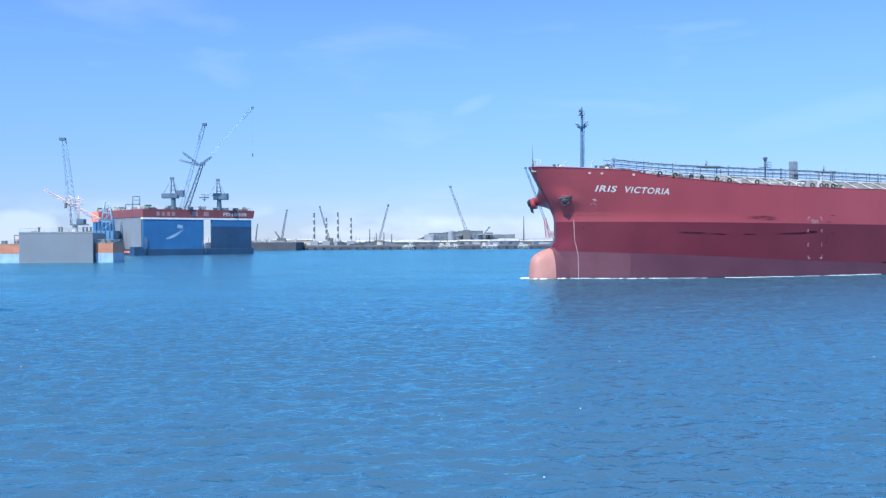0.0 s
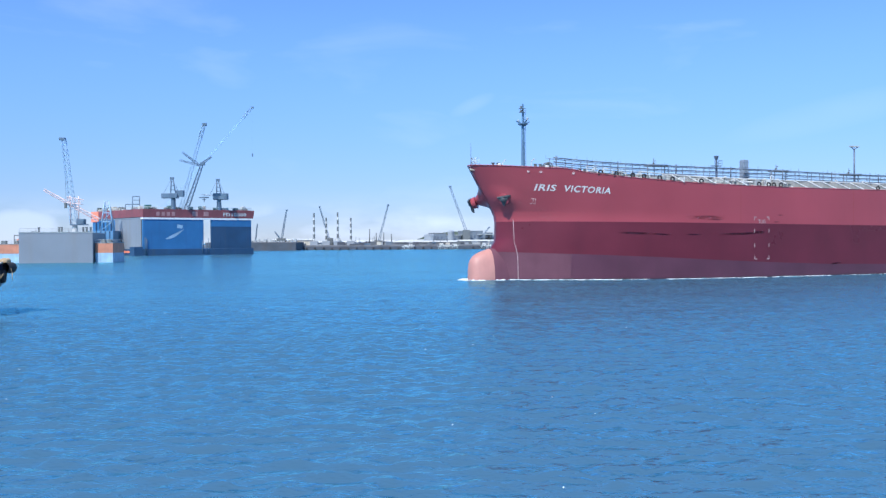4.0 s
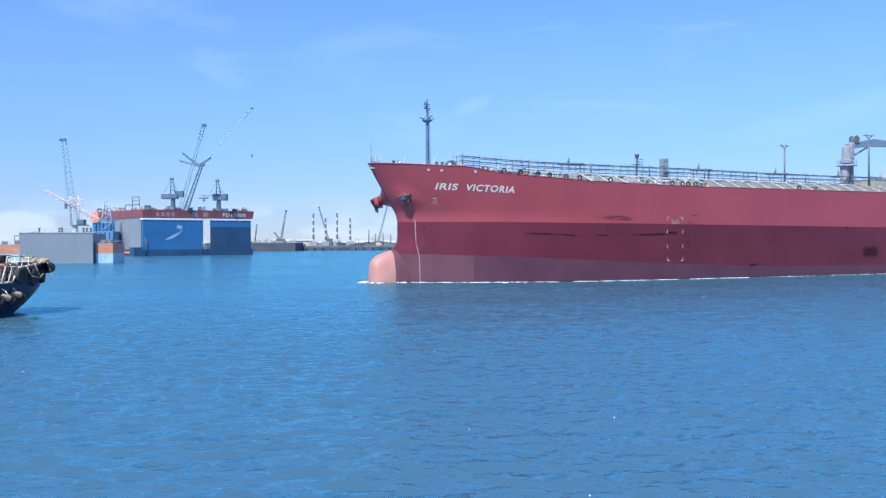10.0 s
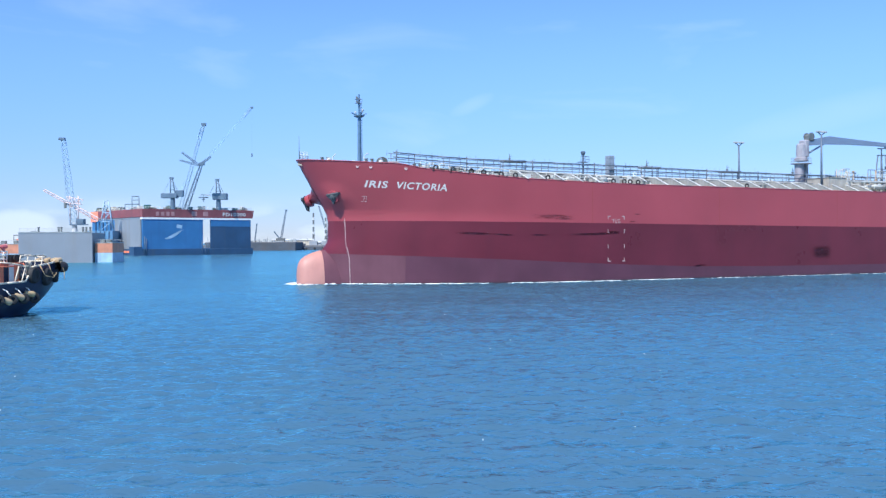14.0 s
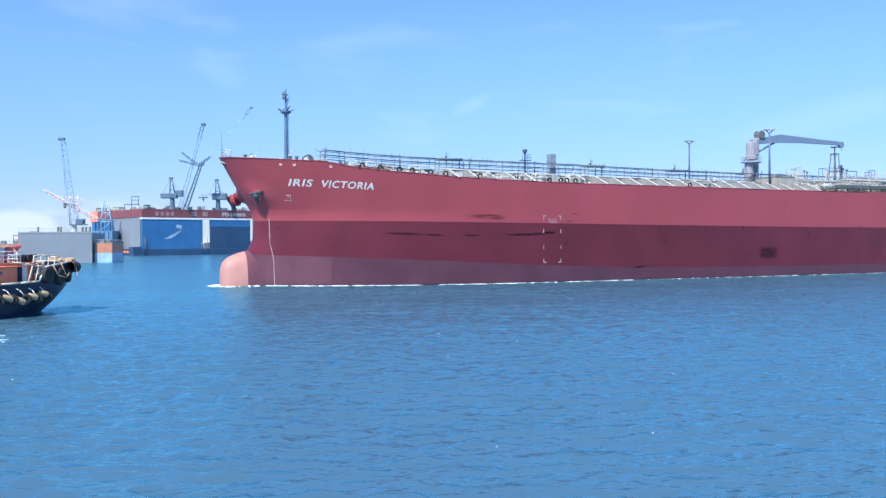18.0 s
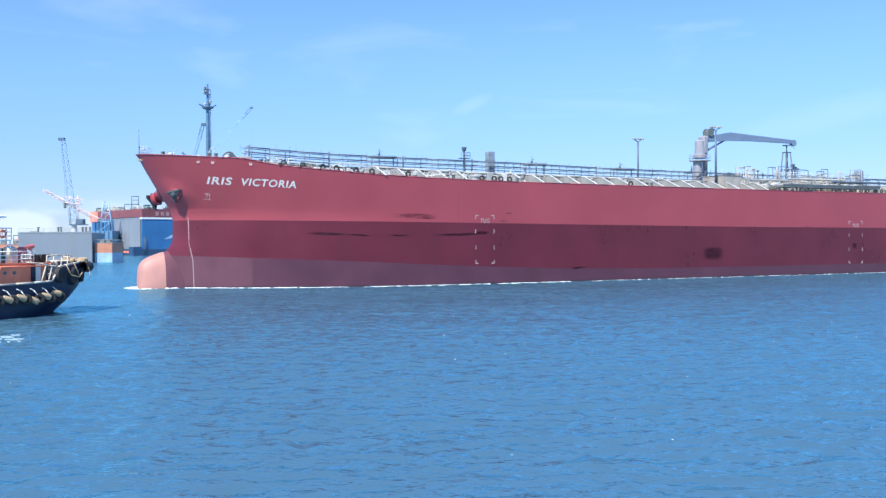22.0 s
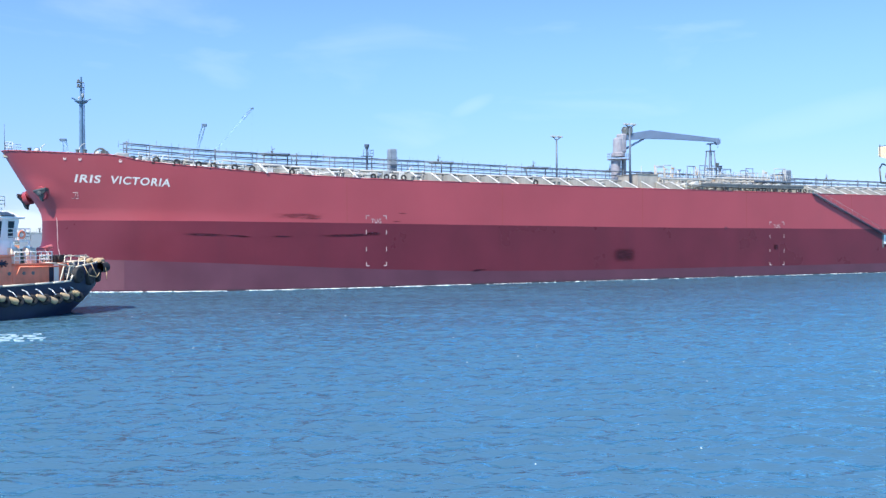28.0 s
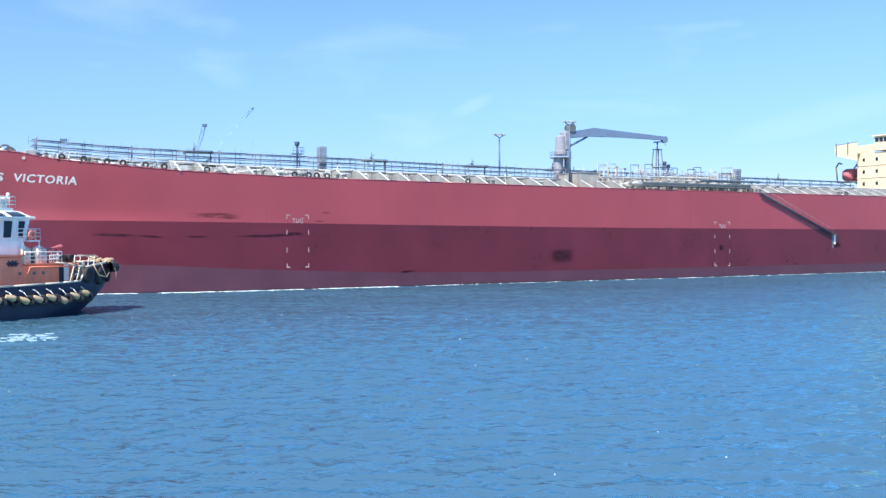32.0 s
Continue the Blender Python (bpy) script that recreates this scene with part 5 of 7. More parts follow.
def tug_half(x, z):
    s = min(max((tug_stem(z) - x) / (9.0 + 0.3 * z), 0), 1)
    y = 5.3 * (1 - (1 - s) ** 2.3) ** 0.75
    if x < -22:
        y *= 1 - 0.18 * ((-22 - x) / 8) ** 2
    return y * (0.93 + 0.016 * z)


def tug_rail(x):
    return interp(x, (-30, 2.6), (-12, 2.72), (-7.2, 2.82), (-5.2, 2.9), (-4.3, 4.12), (-3, 4.25), (3, 4.62))


def build_tug_hull():
    bm = B_()
    us = [0, 0.01, 0.04, 0.09, 0.15, 0.22, 0.3, 0.38, 0.44, 0.5, 0.54, 0.58, 0.64, 0.75, 0.9, 1.0]
    for side in (-1, 1):
        rows = []
        for j in range(9):
            v, row = j / 8, []
            for u in us:
                x = -11 * u
                for _ in range(10):
                    z = -1.2 + v * (tug_rail(x) + 1.2)
                    x = 0.5 * x + 0.5 * (tug_stem(z) - (9.0 + 0.3 * z) * u)
                row.append((x, side * tug_half(x, z), z))
            for x in (-13, -16, -20, -24, -27, -29, -30):
                z = -1.2 + v * (tug_rail(x) + 1.2)
                row.append((x, side * tug_half(x, z), z))
            rows.append(row)
        sheet(bm, rows, flip=side < 0)
        # inner face of the bulwark
        inner = []
        for dz in (-1.0, 0.0):
            row = []
            for x in [1.1, 0.7, 0.0, -1.0, -2.6, -4.3, -4.75, -5.2, -6.5, -9, -13, -20, -29.6]:
                z = tug_rail(x)
                row.append((x, side * max(tug_half(x, z) - 0.16, 0.02), z + dz))
            inner.append(row)
        sheet(bm, inner, flip=side > 0)
    v = [bm.verts.new(p) for p in ((-30, -4.2, -1.2), (-30, 4.2, -1.2), (-30, 4.5, 2.7), (-30, -4.5, 2.7))]
    bm.faces.new(v[::-1])
    bmesh.ops.remove_doubles(bm, verts=bm.verts, dist=0.004)
    return bm


part("hull", build_tug_hull(), NAVY, TUG, "navy blue steel hull")


def build_tug_deck():
    bm = B_()
    rows = []
    for x in (0.9, 0.2, -1.2, -3, -5, -7, -10, -15, -20, -25, -29.8):
        z = max(tug_rail(x) - 1.05, 1.7)
        h = max(tug_half(x, z) - 0.1, 0.05)
        rows.append([(x, -h, z), (x, 0, z + 0.06), (x, h, z)])
    return sheet(bm, rows)


part("deck", build_tug_deck(), DARKSTEEL, TUG)
for side in (-1, 1):
    bm = B_()
    path(bm, [(x, side * max(tug_half(x, tug_rail(x)) - 0.01, 0.02), tug_rail(x) + 0.05) for x in (1.4, 1.25, 0.7, 0.0, -1.0, -2.2, -3.6, -4.3, -4.75, -5.2, -6.0, -7.2, -9, -12, -16, -22, -29.9)], 0.09, n=6)
    part("rail_cap", bm, PALECREAM, TUG, "worn cream capping rail")
# raked stays inside the bow bulwark, and the grab rail down to the main deck
for side in (-1, 1):
    for x in (0.3, -1.0, -2.3, -3.5):
        bm = B_()
        y = side * max(tug_half(x, 4.3) - 0.2, 0.05)
        rod(bm, (x - 0.5, y - side * 0.5, tug_rail(x) - 1.0), (x, y, tug_rail(x) + 0.02), 0.05, n=5)
        part("bulwark_stay", bm, PALECREAM, TUG)
    for x in (-4.9, -5.7):
        bm = B_()
        y = side * (tug_half(x, 3.6) - 0.3)
        rod(bm, (x - 0.5, y - side * 0.1, 2.4), (x, y, 4.25), 0.055, n=5)
        part("bulwark_stay", bm, PALECREAM, TUG)
    bm = B_()
    path(bm, [(-4.3, side * (tug_half(-4.3, 4.1) - 0.12), 4.2), (-5.2, side * (tug_half(-5.2, 4.1) - 0.3), 4.25), (-6.3, side * (tug_half(-6.3, 4.1) - 0.5), 4.5), (-7.2, side * 4.2, 4.6)], 0.06, n=6)
    part("grab_rail", bm, PALECREAM, TUG)

# guard rail round the foredeck, set in from the bulwark
bm = B_()
ring_pts = [(x, -max(tug_half(x, 4.3) - 1.5, 0.2), 5.1) for x in (-4.4, -3.2, -2.0, -1.0, -0.4)]
path(bm, ring_pts + [(0.3, -0.6, 4.95), (0.5, 0.0, 4.9), (0.3, 0.6, 4.95)] + [(x, -y, z) for x, y, z in ring_pts[::-1]], 0.06, n=6)
part("guard_rail", bm, PALECREAM, TUG, "cream pipe guard rail")
for x, y, z in ring_pts[::2]:
    for side in (-1, 1):
        bm = B_()
        rod(bm, (x - 0.3, side * y, 3.1), (x, side * y, z), 0.045, n=5)
        part("rail_post", bm, PALECREAM, TUG)

# fenders: hanging cylinders along the side, heavy tyres round the bow
rr = random.Random(6)
for side in (-1, 1):
    x = -4.7
    while x > -27:
        f = new("side_fender")
        f.parent = TUG
        y = side * (tug_half(x, 1.8) + 0.32)
        bm = B_()
        tilt = rr.uniform(-0.22, 0.22)
        lathe(bm, (x - 0.55, y + side * 0.02, 1.86 + tilt), (1, side * 0.25, -0.38 + tilt), [(0, 0.08), (0.05, 0.2), (0.3, 0.24), (0.7, 0.27), (0.84, 0.22), (0.88, 0.08)], n=12)
        part("roll", bm, TAN if rr.random() < 0.8 else ROPE, f, "tan canvas-bound roll")
        bm = B_()
        ring(bm, (x + 0.45, y - 0.02 * side, 1.5), (0.5, 1, 0), 0.3, 0.17, n=14, k=6)
        part("tyre", bm, BLACK, f)
        bm = B_()
        path(bm, [(x + 0.1, y + side * 0.2, 1.85), (x - 0.12, y, 2.25), (x - 0.4, side * (tug_half(x - 0.4, 2.4) + 0.05), 2.42)], 0.04, n=5)
        part("strop", bm, WHITE, f)
        x -= 1.28
    for x, z, r in ((-0.35, 3.25, 0.62), (-2.3, 3.25, 0.8), (-4.2, 3.45, 0.72)):
        bm = B_()
        p = Vector((x, side * tug_half(x, z), z))
        tx = Vector((0.1, side * (tug_half(x + 0.1, z) - tug_half(x, z)), 0))
        tz = Vector((0, side * (tug_half(x, z + 0.1) - tug_half(x, z)), 0.1))
        n = tx.cross(tz).normalized()
        n = n if n.y * side > 0 else -n
        lathe(bm, p - n * 0.1, n, [(0, r), (0.22, r), (0.36, r * 0.86), (0.38, r * 0.5), (0.3, r * 0.42), (0.28, 0.05)], n=20)
        part("bow_tyre", bm, BLACK, TUG, "large flush black disc fender")
bm = B_()
rows = []
for i in range(13):
    a = -math.pi / 2 + math.pi * i / 12
    c = Vector((-0.1 + 1.75 * math.cos(a), 2.7 * math.sin(a), 4.0))
    out = Vector((math.cos(a), math.sin(a) * 0.8, 0)).normalized()
    rows.append([c + out * 0.45 * math.cos(t) + Vector((0, 0, 0.5 * math.sin(t))) for t in np.linspace(0, math.tau, 11)])
sheet(bm, rows, flip=True)
part("bow_pudding", bm, BLACK, TUG, "thick black rubber bow fender")
for a in (-1.1, -0.75, -0.35, 0.1, 0.5):
    bm = B_()
    x, y = -0.1 + 1.35 * math.cos(a), 2.4 * math.sin(a)
    lathe(bm, (x - 0.35, y, 4.55), (1, 0.4, 0.1), [(0, 0.1), (0.08, 0.24), (0.7, 0.26), (0.8, 0.1)], n=10)
    part("rope_pad", bm, TAN, TUG, "frayed tan rope padding")
for q, r in (([(0.1, -2.8, 4.5), (0.1, -3.3, 3.6), (0.05, -3.35, 2.9)], 0.03), ([(-3.8, -4.95, 4.3), (-3.6, -5.4, 3.4), (-2.6, -5.2, 3.2), (-2.2, -5.1, 3.6)], 0.035), ([(-2.2, -4.0, 4.4), (-2.1, -4.4, 3.6), (-1.7, -4.2, 3.2)], 0.03)):
    bm = B_()
    path(bm, q, r)
    part("hanging_rope", bm, ROPE, TUG)


bm = B_()
box(bm, -4.9, -3.9, -2.4, -1.7, 3.0, 5.2, 0.12)
lathe(bm, (-4.3, -2.7, 4.9), (0, 1, 0), [(0, 0.33), (0.12, 0.33), (0.13, 0.22), (1.2, 0.22), (1.21, 0.33), (1.3, 0.33)], n=12)
part("windlass", bm, BLACK, TUG, "dark foredeck windlass")
bm = B_()
lathe(bm, (-1.9, -1.0, 3.2), (0, 0, 1), [(0, 0.2), (1.0, 0.2), (1.05, 0.3), (1.3, 0.26)], n=10)
part("bitt", bm, PALECREAM, TUG)


def tug_house():
    h = new("deckhouse")
    h.parent = TUG
    tagged(h, "orange steel deckhouse")
    bm = B_()
    box(bm, -19.0, -9.6, -3.1, 3.1, 1.6, 5.15, 0.08)
    box(bm, -19.1, -9.5, -3.25, 3.25, 5.15, 5.3)
    part("house_wall", bm, ORANGE, h)
    bm = B_()
    box(bm, -9.6, -4.4, -3.1, 3.1, 1.6, 4.4, 0.08)
    box(bm, -9.5, -4.2, -3.25, 3.25, 4.4, 4.52)
    part("fore_house_wall", bm, ORANGE, h)
    for x in (-7.6, -8.5, -9.9):
        bm = B_()
        lathe(bm, (x, -3.1, 3.7), (0, -1, 0), [(0, 0.15), (0.05, 0.15), (0.06, 0.1)], n=12)
        part("porthole", bm, DARKSTEEL, h)
    bm = B_()
    box(bm, -6.0, -5.55, -3.17, -3.1, 2.1, 4.3, 0.02)
    part("door", bm, NAVY, h, "dark blue steel door")
    bm = B_()
    box(bm, -5.5, -5.0, -3.16, -3.1, 2.0, 4.5, 0.02)
    part("panel", bm, WHITE, h)
    bm = B_()
    box(bm, -15.2, -12.6, -3.18, -3.1, 2.0, 4.2)
    part("panel", bm, CREAM, h, "pale cream side panel")
    # emblem: a plain dark blue star-like mark
    bm = B_()
    for k in range(4):
        a = k * math.pi / 4
        rod(bm, (-10.6 - 0.55 * math.cos(a), -3.14, 4.55 - 0.3 * math.sin(a)), (-10.6 + 0.55 * math.cos(a), -3.14, 4.55 + 0.3 * math.sin(a)), 0.07, n=4)
    part("emblem", bm, NAVY, h)
    bm = B_()
    path(bm, [(-4.2, -3.3, 4.45), (-4.0, -3.3, 4.2), (-9.0, -3.3, 4.25), (-9.3, -3.3, 3.6)], 0.06)
    part("fire_main", bm, ORANGE, h)
    bm = B_()
    railing(bm, [(-9.4, -3.1, 4.5), (-5.7, -3.1, 4.5), (-4.4, -1.5, 4.5), (-4.4, 3.1, 4.5)], 1.0, 0.04, 0.55, 3)
    part("deck_rail", bm, WHITE, h)
    bm = B_()
    for k in range(4):
        box(bm, -4.25 + k * 0.42, -3.9 + k * 0.42, -2.4, -1.3, 4.6 - k * 0.75, 4.68 - k * 0.75)
    for y in (-2.45, -1.25):
        rod(bm, (-4.2, y, 4.9), (-2.6, y, 1.9), 0.06, n=4), rod(bm, (-4.2, y, 5.2), (-2.6, y, 2.6), 0.035, n=4)
    part("stair", bm, BEIGE, h)


tug_house()


def tug_wheelhouse():
    w = new("wheelhouse")
    w.parent = TUG
    tagged(w, "white wheelhouse with large raked windows")

    def frus(bm, x0, x1, y, z0, z1, gx, gy):
        lo = [bm.verts.new(p) for p in ((x0, -y, z0), (x1, -y, z0), (x1, y, z0), (x0, y, z0))]
        hi = [bm.verts.new(p) for p in ((x0 - gx, -y - gy, z1), (x1 + gx, -y - gy, z1), (x1 + gx, y + gy, z1), (x0 - gx, y + gy, z1))]
        bm.faces.new(lo[::-1]), bm.faces.new(hi)
        for i in range(4):
            j = (i + 1) % 4
            bm.faces.new((lo[i], lo[j], hi[j], hi[i]))
    bm = B_()
    frus(bm, -15.5, -8.6, 2.3, 5.3, 6.5, -0.25, -0.15)
    frus(bm, -13.3, -8.6, 2.1, 6.5, 8.35, 0.35, 0.15)
    box(bm, -14.0, -7.9, -2.6, 2.6, 8.35, 8.55, 0.05)
    part("cabin", bm, WHITE, w)
    for x, ww in ((-9.1, 0.5), (-10.4, 0.7), (-11.9, 0.7), (-13.0, 0.4)):
        bm = B_()
        q = [(x - ww / 2, -2.155, 6.75), (x + ww / 2, -2.155, 6.75), (x + ww / 2 + 0.1, -2.262, 8.15), (x - ww / 2, -2.262, 8.15)]
        sheet(bm, [[q[0], q[1]], [q[3], q[2]]], smooth=False)
        sheet(bm, [[(a, b - 0.02, c) for a, b, c in (q[0], q[1])], [(a, b - 0.02, c) for a, b, c in (q[3], q[2])]], smooth=False)
        part("window", bm, GLASS, w)
    for y in (-1.3, 0.0, 1.3):
        bm = B_()
        sheet(bm, [[(-8.54, y - 0.55, 6.8), (-8.54, y + 0.55, 6.8)], [(-8.26, y + -0.55, 8.15), (-8.26, y + 0.55, 8.15)]], smooth=False)
        part("window", bm, GLASS, w)
    for x in (-9.5, -11.4):
        bm = B_()
        q = [(x - 0.8, -2.62, 8.62), (x + 0.7, -2.62, 8.62), (x + 0.4, -1.55, 9.0), (x - 0.8, -1.55, 9.0)]
        sheet(bm, [[q[0], q[1]], [q[3], q[2]]], smooth=False)
        part("roof_window", bm, GLASS, w)
    bm = B_()
    frus(bm, -13.6, -8.3, 2.45, 8.55, 9.05, -0.5, -0.95)
    box(bm, -12.8, -9.3, -1.45, 1.45, 9.05, 9.3)
    part("roof", bm, WHITE, w)
    bm = B_()
    railing(bm, [(-12.8, -1.6, 9.3), (-9.2, -1.6, 9.3), (-9.2, 1.6, 9.3), (-12.8, 1.6, 9.3)], 0.95, 0.035, 0.9, 3)
    part("roof_rail", bm, WHITE, w)
    bm = B_()
    box(bm, -10.9, -9.5, -1.0, 0.2, 9.3, 10.1, 0.06)
    part("locker", bm, PALESTEEL, w)
    for x, y in ((-9.6, -1.2), (-10.6, -1.2)):
        bm = B_()
        lathe(bm, (x, y, 10.1), (0, 0, 1), [(0, 0.06), (0.2, 0.07), (0.22, 0.17), (0.42, 0.17), (0.5, 0.06)], n=10)
        part("searchlight", bm, WHITE, w)
    bm = B_()
    rod(bm, (-12.5, 0, 9.3), (-12.8, 0, 14.5), 0.16, 0.08, n=8)
    rod(bm, (-12.6, -1.4, 11.6), (-12.6, 1.4, 11.6), 0.07, n=6), rod(bm, (-12.7, -0.9, 13), (-12.7, 0.9, 13), 0.06, n=6)
    lathe(bm, (-12.2, 0, 11.9), (0, 0, 1), [(0, 0.3), (0.3, 0.3), (0.4, 0.1)], n=10)
    part("mast", bm, WHITE, w)
    bm = B_()
    box(bm, -8.55, -7.4, -2.5, 2.5, 6.4, 6.52)
    railing(bm, [(-9.6, -2.5, 6.5), (-7.4, -2.5, 6.5), (-7.4, 2.5, 6.5)], 1.0, 0.035, 0.6, 3)
    for x in (-9.2, -7.5):
        rod(bm, (x, -2.45, 4.5), (x, -2.45, 6.45), 0.06, n=5)
    part("front_platform", bm, WHITE, w)
    bm = B_()
    ring(bm, (-8.3, -2.58, 7.0), (0, 1, 0), 0.3, 0.09, n=14, k=6)
    part("lifebuoy", bm, ORANGE, w)


tug_wheelhouse()


def tug_deck_gear():
    w = new("towing_winch")
    w.parent = TUG
    bm = B_()
    lathe(bm, (-6.6, -1.2, 5.3), (0, 1, 0), [(0, 0.75), (0.12, 0.75), (0.13, 0.5), (2.2, 0.5), (2.21, 0.75), (2.33, 0.75)], n=14)
    part("drum", bm, WHITE, w)
    for y in (-1.4, 1.1):
        bm = B_()
        box(bm, -7.4, -5.9, y, y + 0.3, 4.5, 5.6)
        part("winch_frame", bm, GREEN, w)
    bm = B_()
    box(bm, -8.4, -7.6, -2.2, -1.7, 4.5, 5.75, 0.1)
    part("motor", bm, GREEN, w)
    for x, y, r in ((-7.4, -2.5, 0.3), (-8.9, -2.4, 0.3)):
        bm = B_()
        lathe(bm, (x - 0.55, y, 5.5), (1, 0.25, 0), [(0, r * 0.4), (0.06, r * 1.25), (0.12, r * 1.25), (0.16, r), (0.95, r), (1.0, r * 1.25), (1.06, r * 1.25), (1.1, r * 0.4)], n=14)
        box(bm, x - 0.45, x + 0.5, y - 0.1, y + 0.25, 4.5, 5.35)
        part("rope_drum", bm, PALECREAM, TUG, "cream rope drum on a low stand")
    bm = B_()
    path(bm, [(-6.2, -1.9, 4.5), (-6.2, -1.9, 5.75), (-5.3, -1.9, 5.9), (-5.0, -1.9, 5.55)], 0.12)
    lathe(bm, (-5.3, -1.9, 5.9), (1, 0, 0.1), [(0, 0.16), (0.5, 0.2), (0.52, 0.08)], n=8)
    lathe(bm, (-6.2, -2.0, 5.6), (0, 1, 0), [(0, 0.3), (0.06, 0.3)], n=10)
    box(bm, -6.5, -5.6, -2.2, -1.6, 5.25, 5.75, 0.06)
    part("fire_monitor", bm, CRANE_RED, TUG)
    bm = B_()
    lathe(bm, (-3.2, -1.2, 3.0), (0, 0, 1), [(0, 0.3), (1.9, 0.3), (1.95, 0.55), (2.2, 0.55)], n=10)
    lathe(bm, (-3.2, 1.2, 3.0), (0, 0, 1), [(0, 0.3), (1.9, 0.3), (1.95, 0.55), (2.2, 0.55)], n=10)
    rod(bm, (-3.2, -1.2, 4.9), (-3.2, 1.2, 4.9), 0.25, n=8)
    part("tow_bitts", bm, DARKSTEEL, TUG)
    for s in (-2.0, 2.0):
        bm = B_()
        lathe(bm, (-17.6, s, 5.3), (0, 0, 1), [(0, 0.8), (3.4, 0.65), (3.5, 0.5)], n=12)
        part("funnel", bm, ORANGE, TUG)


tug_deck_gear()


def wash(seed, n, cx, cy, sx, sy):
    """Broken streaks of foam, drawn out along the wake."""
    bm = B_()
    rr = random.Random(seed)
    for i in range(n):
        along, across = rr.gauss(0, sx), rr.gauss(0, sy)
        x, y = cx + 0.515 * along + 0.857 * across, cy - 0.857 * along + 0.515 * across
        length, w = rr.uniform(0.15, 0.7), rr.uniform(0.005, 0.02)
        k = 7
        mid = [bm.verts.new((x + length * (j / k - 0.5) * 0.515, y - length * (j / k - 0.5) * 0.857 + rr.uniform(-0.05, 0.05), 0.07 + rr.uniform(0, 0.03))) for j in range(k + 1)]
        a = [bm.verts.new(v.co + Vector((w * rr.uniform(0.4, 1), w * 0.5, -0.07))) for v in mid]
        b = [bm.verts.new(v.co - Vector((w * rr.uniform(0.4, 1), w * 0.5, 0.07))) for v in mid]
        for j in range(k):
            bm.faces.new((a[j], a[j + 1], mid[j + 1], mid[j])).smooth = True
            bm.faces.new((mid[j], mid[j + 1], b[j + 1], b[j])).smooth = True
    return bm


tagged(part("side_wash", wash(2, 46, -22.0, -19.6, 1.2, 1.5), WASH, TUG), "white churned wash beside the hull", kind="stuff")


# ---- moored pontoons ----
def pontoon_grey():
    t = thing("grey_caisson", pose(-120.2, 308, 0, 0, 0, 12.0), "plain grey steel floating caisson with rails on top", "caisson")
    bm = B_()
    box(bm, -11.2, 10.6, 0, 30, -1.5, 9.45, 0.1)
    part("wall", bm, DOCK_GREY, t)
    for i in range(9):
        bm = B_()
        box(bm, -10.2 + i * 2.45, -10.14 + i * 2.45, -0.012, 0.02, 0.6, 9.2)
        part("plate_seam", bm, DOCK_GREY, t)
    bm = B_()
    box(bm, -11.3, 10.7, -0.12, 0.4, 9.45, 9.75)
    part("coaming", bm, STEEL, t)
    bm = B_()
    railing(bm, [(-11, 0.3, 9.7), (10.5, 0.3, 9.7)], 1.1, 0.04, 2.4, 2)
    part("rail", bm, STEEL, t)
    rr = random.Random(9)
    for x in (-5.5, 0.4, 1.2, 7.6, 8.6, 9.8):
        bm = B_()
        lathe(bm, (x, 1.2, 9.6), (0, 0, 1), [(0, 0.3), (1.3, 0.28), (1.32, 0.42), (1.6, 0.36)], n=8)
        part("bollard", bm, DARKSTEEL, t)
    return t


def pontoon_orange(name, x, y, w, d, h, label, top=True):
    t = thing(name, pose(x, y, 0, 0, 0, 0.0), label, "pontoon", "painted pontoons")
    bm = B_()
    box(bm, 0, w, 0, d, -1.2, h * 0.5)
    part("lower_wall", bm, CRANE_PALE if top else DOCK_GREY, t, "pale blue white lower band")
    bm = B_()
    box(bm, -0.02, w + 0.02, -0.02, d, h * 0.5, h, 0.05)
    part("upper_wall", bm, FADED_ORANGE, t, "faded orange upper band")
    bm = B_()
    box(bm, -0.12, w + 0.12, -0.12, d, h, h + 0.18)
    railing(bm, [(0, 0, h + 0.15), (w, 0, h + 0.15), (w, d, h + 0.15)], 1.0, 0.04, 1.6, 2)
    part("deck", bm, STEEL, t)
    for k in (0.25, 0.6):
        bm = B_()
        box(bm, w * k, w * k + 1.4, 1, 2.4, h + 0.18, h + 1.1, 0.05)
        part("deck_box", bm, DARKSTEEL, t)
    return t


pontoon_grey()
pontoon_orange("orange_pontoon", -109.7, 312, 5.5, 11, 6.1, "orange and pale blue steel pontoon with deck boxes")
pontoon_orange("orange_pontoon", -142.6, 312, 11.2, 14, 5.9, "long orange pontoon with deck gear")
bm = B_()
SP = thing("mooring_pile", pose(-110.6, 311, 0), "dark tubular mooring pile between pontoons", "pile")
rod(bm, (0, 0, -2), (0.2, 0, 6.4), 0.35, n=8)
part("tube", bm, DARKSTEEL, SP)
# deck gear on the long orange pontoon
PG = thing("small_gantry", pose(-137.0, 316, 5.9), "small grey lifting gantry on the pontoon deck", "gantry")
bm = B_()
for x in (0, 1.6, 5.4, 7.2):
    rod(bm, (x, 0, 0), (x, 0, 4.0 if x > 2 else 3.0), 0.13, n=5)
rod(bm, (5.4, 0, 4.0), (7.2, 0, 4.0), 0.13, n=5), rod(bm, (0, 0, 2.9), (5.4, 0, 2.6), 0.15, n=5), rod(bm, (0, 0, 1.4), (5.4, 0, 1.4), 0.1, n=5)
part("frame", bm, DARKSTEEL, PG)
bm = B_()
box(bm, 0.6, 4.6, 0.4, 2.4, 0, 1.7, 0.1)
part("housing", bm, ORANGE, PG)


